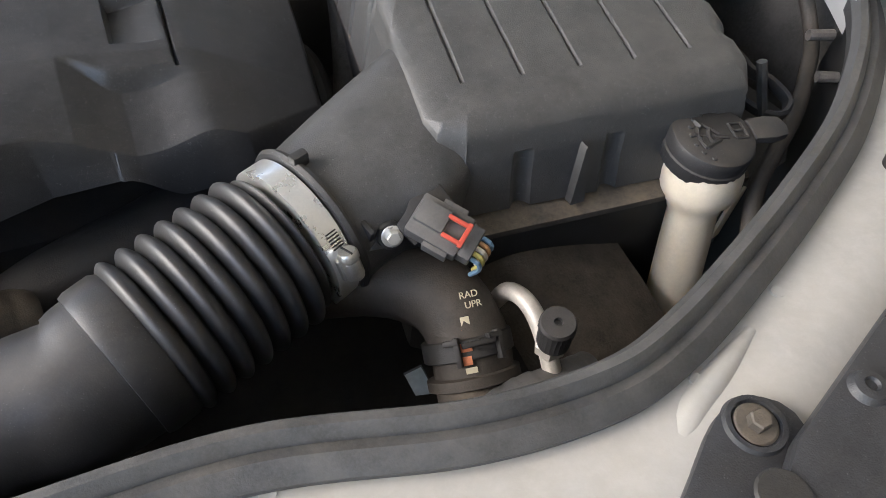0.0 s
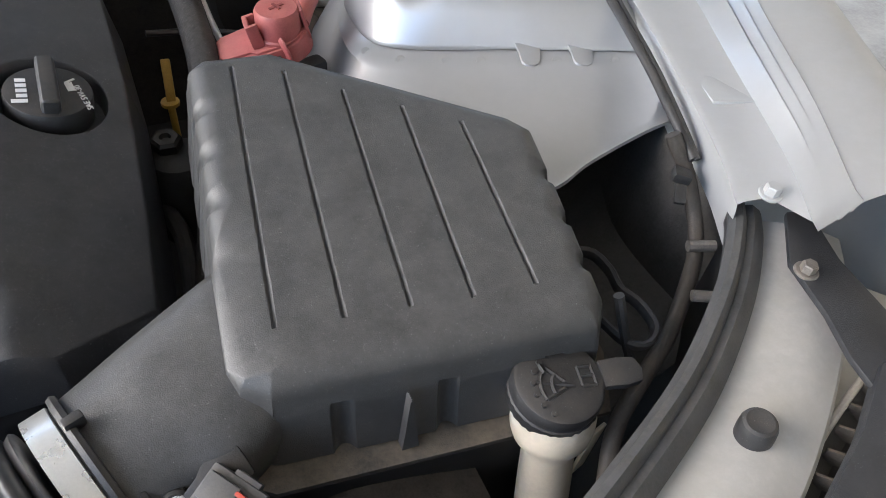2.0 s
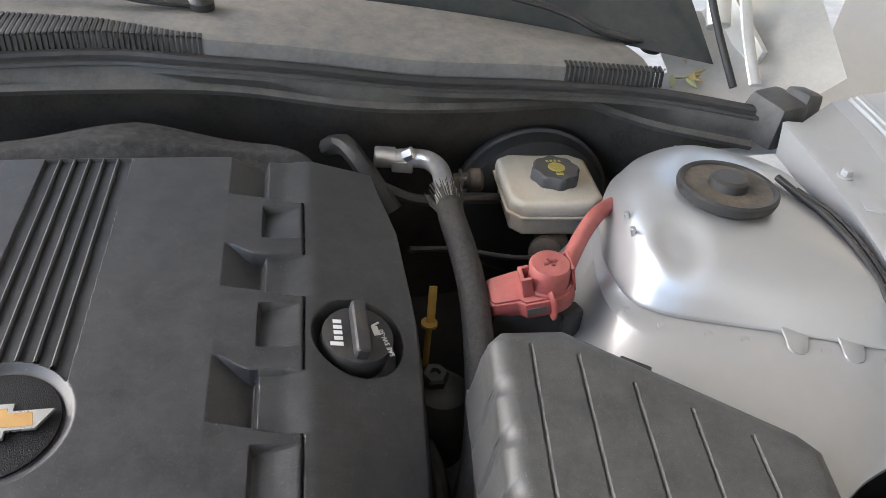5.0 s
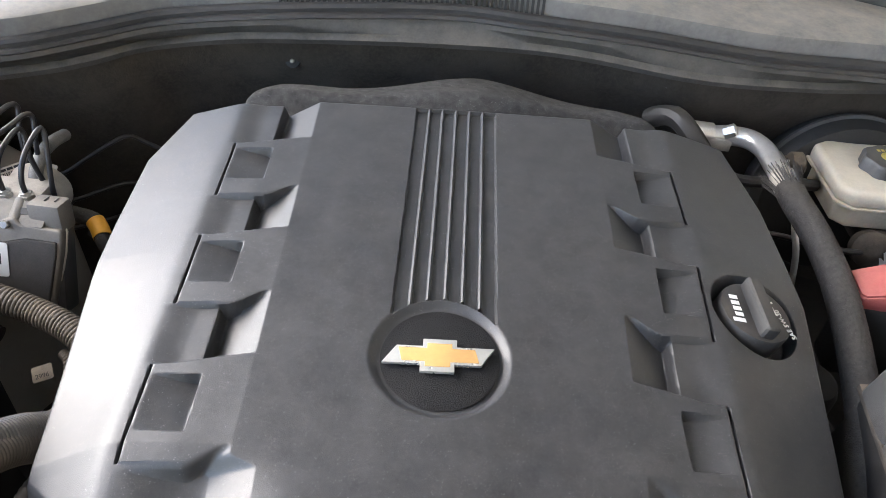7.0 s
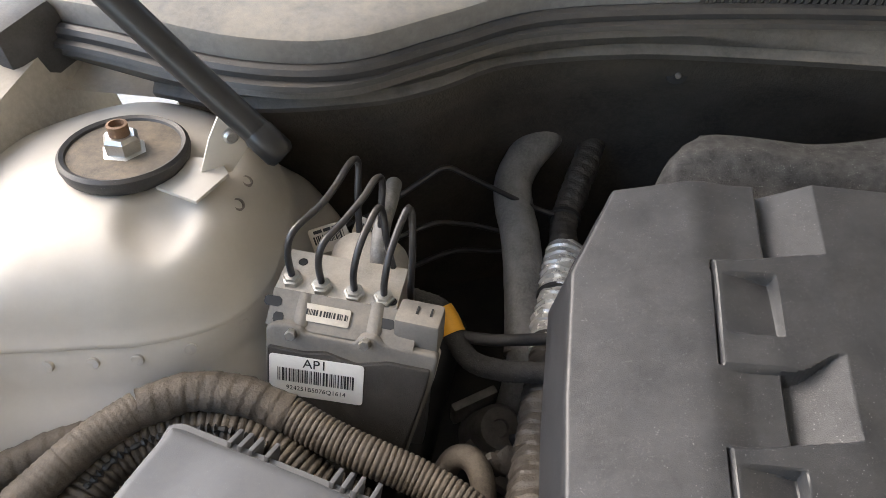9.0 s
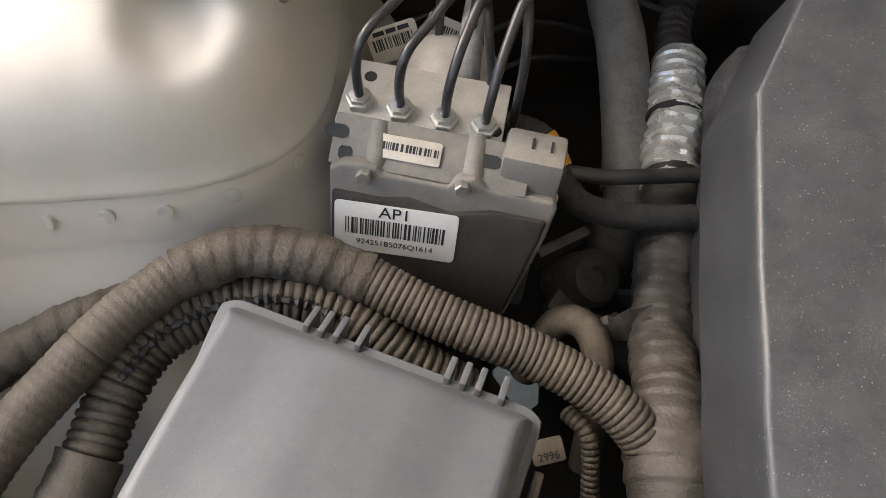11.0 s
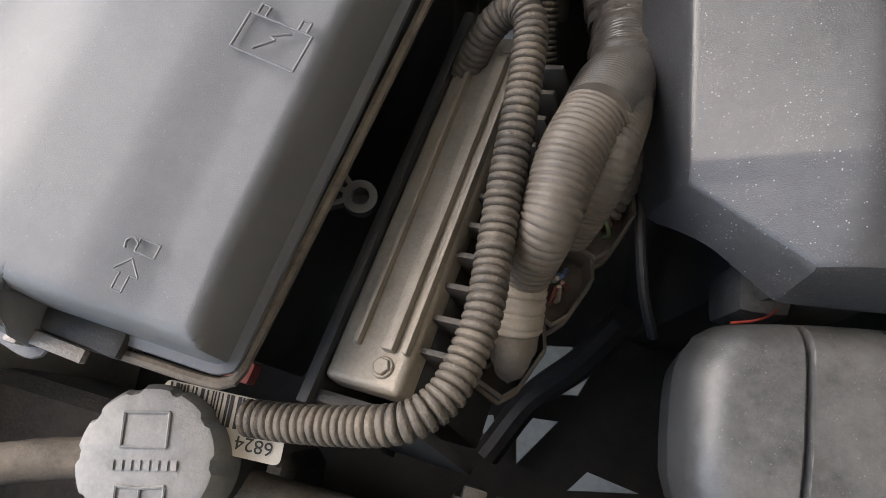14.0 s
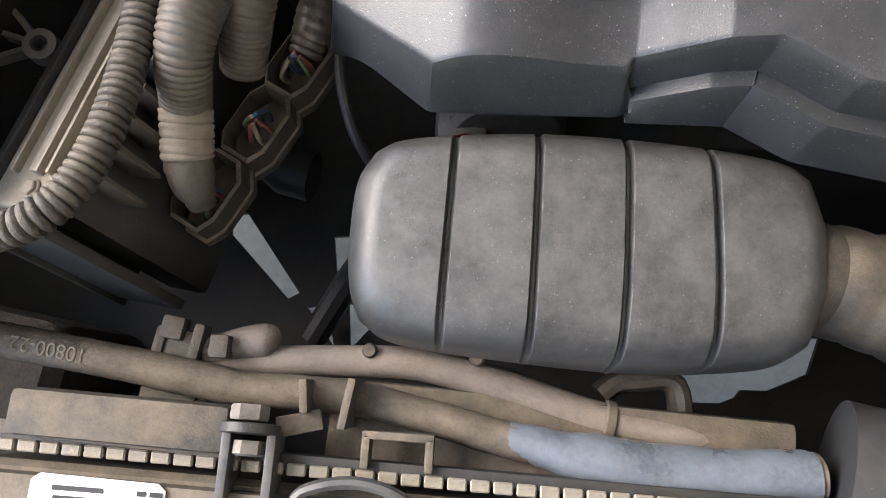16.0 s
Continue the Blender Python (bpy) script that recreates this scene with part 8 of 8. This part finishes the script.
ml = frame_at((-0.436, -0.2695, 0.7442), (-1, 0.11, 0), (0, -0.05, 1))
lettering("print", "10800-22", 0.0105, ml, PIPE_PRINT, p1, 0.0001)
p2 = thing("upper_hose", (-0.23, -0.275, 0.71), "faded pinkish rubber hose behind the coolant pipe", "hose")
part("hose", sweep([(-0.385, -0.277, 0.716, 0.004), (-0.365, -0.273, 0.72, 0.007), (-0.336, -0.268, 0.722, 0.0078), (-0.294, -0.2645, 0.722, 0.0082), (-0.25, -0.2635, 0.722, 0.0085), (-0.205, -0.2725, 0.721, 0.009), (-0.161, -0.284, 0.72, 0.0095), (-0.123, -0.289, 0.72, 0.0095), (-0.098, -0.292, 0.718, 0.009), (-0.06, -0.30, 0.71, 0.009)], None, 20, 0.004), PINK_HOSE, p2, smooth=60)
part("end_plug", sweep([(-0.372, -0.2665, 0.722, 0.0035), (-0.362, -0.2645, 0.724, 0.007), (-0.345, -0.2595, 0.726, 0.0085), (-0.330, -0.2565, 0.728, 0.0085), (-0.325, -0.2565, 0.729, 0.004)], None, 18, 0.002), PINK_HOSE, p2, "pale rubber end plug", smooth=60)
part("strap", lathe([(0.0102, -0.003), (0.0112, -0.002), (0.0112, 0.002), (0.0102, 0.003)], (-0.153, -0.2855, 0.72), (1, -0.15, 0), 24), DUSTY_PIPE, p2)
clip = thing("pipe_clip", (-0.362, -0.278, 0.72), "dusty black plastic pipe clip round the coolant pipe", "clip")
part("clip_body", box((0.026, 0.016, 0.018), pose(-0.376, -0.262, 0.724, 0, 0, -8), 0.003), PLUG, clip)
part("jaw", box((0.006, 0.030, 0.014), pose(-0.386, -0.268, 0.728, 0, 0, -8), 0.002), PLUG, clip)
part("jaw", box((0.006, 0.026, 0.012), pose(-0.366, -0.264, 0.730, 0, 0, -8), 0.002), PLUG, clip)
part("latch", box((0.012, 0.012, 0.010), pose(-0.378, -0.254, 0.733, 0, 0, -8), 0.002), PLUG, clip)
part("clip_base", box((0.030, 0.012, 0.016), pose(-0.378, -0.290, 0.724, 0, 0, -8), 0.003), PLUG, clip)
part("foot", box((0.008, 0.010, 0.016), pose(-0.362, -0.293, 0.722, 0, 0, -8), 0.002), PLUG, clip)
part("catch", box((0.010, 0.012, 0.012), pose(-0.352, -0.262, 0.735), 0.002), PLUG, clip)


tagged(part("hose_guide", sweep([(-0.154, -0.272, 0.7), (-0.145, -0.265, 0.7), (-0.133, -0.263, 0.7), (-0.119, -0.261, 0.7), (-0.112, -0.266, 0.7), (-0.11, -0.282, 0.7), (-0.111, -0.296, 0.7)], 0.0065, 10, 0.004, squash=1.5), PLUG), "dark plastic hose guide loop behind the radiator", "guide")


def plate_with_holes(outer, holes, z0, z1):
    bm = bmesh.new()
    edges = []
    for loop in (outer, *holes):
        vs = [bm.verts.new((x, y, z0)) for x, y in loop]
        edges += [bm.edges.new((a, b)) for a, b in zip(vs, vs[1:] + vs[:1])]
    bmesh.ops.triangle_fill(bm, edges=edges, use_beauty=True)
    ext = bmesh.ops.extrude_face_region(bm, geom=bm.faces[:])
    bmesh.ops.translate(bm, verts=[v for v in ext["geom"] if isinstance(v, bmesh.types.BMVert)], vec=(0, 0, z1 - z0))
    return bm


HOLES = ([(-0.356, -0.142), (-0.292, -0.136), (-0.274, -0.16), (-0.283, -0.179), (-0.349, -0.183)], [(-0.336, -0.204), (-0.298, -0.204), (-0.331, -0.245)], [(-0.285, -0.261), (-0.269, -0.243), (-0.223, -0.255)],
         [(-0.122, -0.241), (-0.091, -0.255), (-0.051, -0.247), (-0.034, -0.254), (-0.024, -0.27), (0.001, -0.269), (0.014, -0.263), (0.019, -0.256), (0.043, -0.255), (0.078, -0.238), (0.089, -0.206), (-0.017, -0.193), (-0.123, -0.221)], [(-0.416, 0.191), (-0.395, 0.214), (-0.366, 0.194), (-0.366, 0.165), (-0.382, 0.15)], [(0.361, -0.21), (0.383, -0.207), (0.386, -0.246), (0.363, -0.24)],
         [(-0.456, -0.127), (-0.44, -0.125), (-0.383, -0.197), (-0.393, -0.203), (-0.453, -0.146)], [(-0.374, -0.210), (-0.356, -0.206), (-0.346, -0.244)])
ut = part("undertray", plate_with_holes([(-0.95, -0.62), (0.95, -0.62), (0.95, 1.3), (-0.95, 1.3)], HOLES, 0.445, 0.45), DARK, smooth=0)
tagged(ut, "dark undertray with openings to the ground", "undertray", kind="structure")
for s_x in (-0.95, 0.95):
    tagged(part("wall_sill", box((0.03, 1.92, 0.33), pose(s_x, 0.34, 0.28), 0.004), DARK), "dark lower body side that shades the ground", "body side", kind="structure")
for pts in ([(-0.47, -0.02, 0.50), (-0.40, -0.09, 0.50), (-0.37, -0.10, 0.50)], [(-0.44, 0.10, 0.50), (-0.44, 0.22, 0.52), (-0.42, 0.40, 0.54)]):
    lower = part("cross_member", sweep(pts, 0.023, 12, 0.02), DARK)
    tagged(lower, "dark cross member deep in the bay", "cross member", "cross members")
tagged(part("drive_belt", sweep([(-0.28, -0.13, 0.60), (-0.30, -0.16, 0.55), (-0.33, -0.19, 0.50), (-0.36, -0.24, 0.48)], 0.012, 10, 0.01), RUBBER), "dark hose in front of the engine", "hose")
tagged(part("timing_cover", join(lathe([(0.034, -0.02), (0.034, 0.016), (0.030, 0.020)], (-0.215, -0.115, 0.715), (0.1, -1, 0.2), 32), box((0.03, 0.03, 0.05), pose(-0.238, -0.128, 0.705), 0.008)), LINER), "dusty dark cover at the engine front", "engine part")
tagged(part("red_wire", sweep([(-0.262, -0.152, 0.745), (-0.252, -0.150, 0.748), (-0.243, -0.146, 0.744), (-0.235, -0.14, 0.735)], 0.0007, 6, 0.003), mat("dark_red_lead", (0.22, 0.03, 0.02), 0.5, vary=0.1, bump=0)), "thin red wire behind the resonator", "cable")
tagged(part("manifold", join(sweep([(0.03, -0.20, 0.68), (0.09, -0.17, 0.69), (0.17, -0.14, 0.69), (0.24, -0.10, 0.69)], 0.030, 20, 0.01), sweep([(0.05, -0.24, 0.66), (0.12, -0.20, 0.67), (0.17, -0.18, 0.67)], 0.035, 20, 0.01)), DARK, smooth=50), "dark brown plastic intake ducts under the cover", "duct")

# hood stay with its bracket, hinge parts, leaves
g = thing("hood_stay", (-0.56, 0.27, 0.86), "black gas strut that holds the bonnet, on a steel bracket", "gas strut")
part("strut_tube", sweep([(-0.562, 0.299, 0.896), (-0.61, 0.311, 0.938), (-0.665, 0.324, 0.99), (-0.80, 0.356, 1.115), (-0.90, 0.38, 1.21)], 0.0112, 20, 0.02), STRUT, g)
part("end_socket", lathe([(0.010, -0.016), (0.0125, -0.012), (0.0125, 0.008), (0.011, 0.012)], (-0.556, 0.2975, 0.890), (-0.72, 0.17, 0.67), 20), STRUT, g)
lug_m = frame_at((-0.598, 0.303, 0.872), (0.80, 0.60, 0), (0.55, -0.75, 0.15))
part("bracket", join(slab([(-0.024, -0.024), (0.004, -0.022), (0.026, 0.000), (0.030, 0.016), (0.020, 0.028), (0.006, 0.029), (-0.006, 0.012)], -0.0015, 0.0015, 0.0008, lug_m), slab([(-0.64, 0.268), (-0.604, 0.258), (-0.590, 0.292), (-0.604, 0.308), (-0.625, 0.305)], 0.8545, 0.858, 0.001)), TOWER, g, "painted steel bracket")
part("ball_stud", lathe([(0.006, -0.002), (0.006, 0.004), (0.004, 0.006)], lug_m @ Vector((0.010, 0.010, 0.001)), (0.55, -0.75, 0.15), 16), STEEL, g, "pale steel stud")
for s, x, y, z in ((1, 0.865, 0.415, 0.888), (-1, -0.80, 0.40, 0.885)):
    c = part("cowl_end_block", join(box((0.070, 0.075, 0.062), pose(x + 0.012 * s, y, z, 5, 0, 20 * s), 0.010, 2, 0.8), box((0.055, 0.050, 0.05), pose(x + 0.050 * s, y + 0.005, z + 0.012, 0, 12 * s, 25 * s), 0.008, 2, 0.75)), SEAL)
    tagged(c, "black rubber corner block at the end of the cowl", "corner block", "corner blocks")
h = thing("hood_hinge_arms", (0.90, 0.55, 0.86), "silver bonnet hinge arms and stay behind the cowl", "hinge")
part("hinge_arm", sweep([(0.895, 0.50, 0.895), (0.90, 0.56, 0.94), (0.905, 0.64, 1.02), (0.90, 0.72, 1.10)], 0.010, 12, 0.02, squash=0.5), PAINT, h)
part("hinge_leaf", box((0.01, 0.14, 0.05), pose(0.925, 0.62, 0.93, 20), 0.003), PAINT, h)
part("stay", sweep([(0.87, 0.515, 0.885), (0.85, 0.58, 0.96), (0.83, 0.66, 1.06), (0.81, 0.72, 1.13)], 0.006, 12, 0.02), DARK, h)
part("damper", sweep([(0.88, 0.62, 0.94), (0.885, 0.66, 0.99), (0.89, 0.70, 1.04)], 0.019, 20, 0.02), PAINT, h)
pan = part("hinge_pocket", loft([[(0.78, 0.50, 0.868), (0.79, 0.62, 0.90), (0.80, 0.75, 0.93)], [(0.87, 0.46, 0.868), (0.90, 0.60, 0.89), (0.92, 0.75, 0.92)], [(0.96, 0.45, 0.90), (0.98, 0.60, 0.95), (1.0, 0.75, 0.99)], [(1.0, 0.45, 0.93), (1.04, 0.60, 0.98), (1.08, 0.75, 1.02)]], 20), APRON)
tagged(pan, "silver sheet-metal pocket of the bonnet hinge", "hinge pocket", kind="structure")
rng = random.Random(11)
for at, n, col in (((0.80, 0.535, 0.885), 4, LEAF), ((0.835, 0.56, 0.885), 5, DRY_LEAF), ((-0.635, 0.455, 0.905), 5, LEAF), ((-0.222, 0.515, 0.936), 1, LEAF)):
    for k in range(n):
        p = Vector(at) + Vector((rng.uniform(-0.03, 0.03), rng.uniform(-0.02, 0.03), 0.002))
        m = pose(*p, rng.uniform(-40, 40), rng.uniform(-40, 40), rng.uniform(0, 360))
        leaf = slab([(-0.014, 0), (-0.006, 0.006), (0.004, 0.006), (0.014, 0), (0.004, -0.005), (-0.006, -0.006)], -0.0006, 0.0006, 0.0002, m)
        tagged(part("fallen_leaf", leaf, col), "dry fallen leaf caught beside the cowl", "leaf", "fallen leaves")


# sheet metal behind the towers
for s_x, x_in, mat_x in ((1, 0.775, FENDER), (-1, 0.62, SHADEPAINT)):
    rear = part("inner_wing_rear", loft([[(x_in * s_x, 0.40, 0.80), ((x_in + 0.05) * s_x, 0.42, 0.815), ((x_in + 0.10) * s_x, 0.40, 0.835), (0.93 * s_x, 0.36, 0.86)], [(x_in * s_x, 0.47, 0.812), ((x_in + 0.05) * s_x, 0.47, 0.825), ((x_in + 0.10) * s_x, 0.45, 0.845), (0.93 * s_x, 0.42, 0.87)],
                                         [(x_in * s_x, 0.56, 0.82), ((x_in + 0.05) * s_x, 0.56, 0.83), ((x_in + 0.10) * s_x, 0.55, 0.85), (0.95 * s_x, 0.52, 0.88)], [(x_in * s_x, 0.66, 0.83), ((x_in + 0.05) * s_x, 0.66, 0.84), ((x_in + 0.10) * s_x, 0.66, 0.86), (0.97 * s_x, 0.64, 0.90)]], 20), mat_x)
    tagged(rear, "painted sheet metal behind the suspension tower", "inner wing", kind="structure")
far = part("fender_far", loft([[(-0.80, 0.02, 0.868), (-0.815, 0.12, 0.876), (-0.835, 0.25, 0.885), (-0.845, 0.37, 0.893), (-0.85, 0.41, 0.895)], [(-0.82, 0.0, 0.871), (-0.86, 0.12, 0.882), (-0.90, 0.25, 0.892), (-0.93, 0.37, 0.900), (-0.94, 0.42, 0.902)],
                               [(-0.86, 0.0, 0.905), (-0.895, 0.12, 0.91), (-0.935, 0.25, 0.916), (-0.97, 0.37, 0.922), (-0.985, 0.42, 0.924)], [(-0.96, 0.0, 0.90), (-1.0, 0.12, 0.905), (-1.04, 0.25, 0.912), (-1.08, 0.37, 0.918), (-1.10, 0.42, 0.92)], [(-1.0, 0.0, 0.5), (-1.04, 0.12, 0.5), (-1.08, 0.25, 0.5), (-1.12, 0.37, 0.5), (-1.14, 0.42, 0.5)]], 24), FENDER)
tagged(far, "silver-white fender on the battery side", "fender", kind="structure")

# the raised bonnet above the bay
def build_bonnet():
    bon = thing("bonnet", (0, 0.66, 1.20), "raised silver bonnet with a painted inner frame", "bonnet")
    def row(s, off, half):
        y, z = 0.68 - 0.52 * s + 0.04 * s * s, 1.20 + 1.02 * s - 0.04 * s * s
        return [(x, y + 0.89 * off + 0.05 * (x / 0.75) ** 2, z + 0.45 * off - 0.03 * (x / 0.75) ** 2) for x in np.linspace(-half, half, 9)]
    rows = [row(s, 0.0, 0.74 - 0.05 * s) for s in np.linspace(0, 1, 7)] + [row(s, 0.022, 0.75 - 0.05 * s) for s in np.linspace(1, 0, 7)]
    part("panel", loft(rows, 24, True), PAINT, bon)
    part("inner_skin", loft([row(s, -0.004, 0.70 - 0.05 * s) for s in np.linspace(0.02, 0.98, 7)], 24), APRON, bon, "painted inner skin")
    for s0, s1, half in ((0.05, 0.16, 0.68), (0.80, 0.93, 0.62)):
        part("cross_rib", loft([row(s0, 0.0, half), row(s0 + 0.02, -0.02, half), row(s1 - 0.02, -0.02, half), row(s1, 0.0, half)], 24), APRON, bon)
    for sx in (-1, 1):
        line = [(row(s, -0.008, 0.5 - 0.1 * s)[0 if sx < 0 else -1]) for s in np.linspace(0.15, 0.82, 6)]
        part("length_rib", sweep(line, 0.03, 10, 0.03, squash=0.5), APRON, bon)


build_bonnet()

# dark engine mass under everything
blk = part("engine_block", join(box((0.50, 0.50, 0.40), pose(0, 0.12, 0.50), 0.03), box((0.62, 0.30, 0.12), pose(0, 0.10, 0.66), 0.03)), DARK)
tagged(blk, "dark engine block under the cover", "engine")
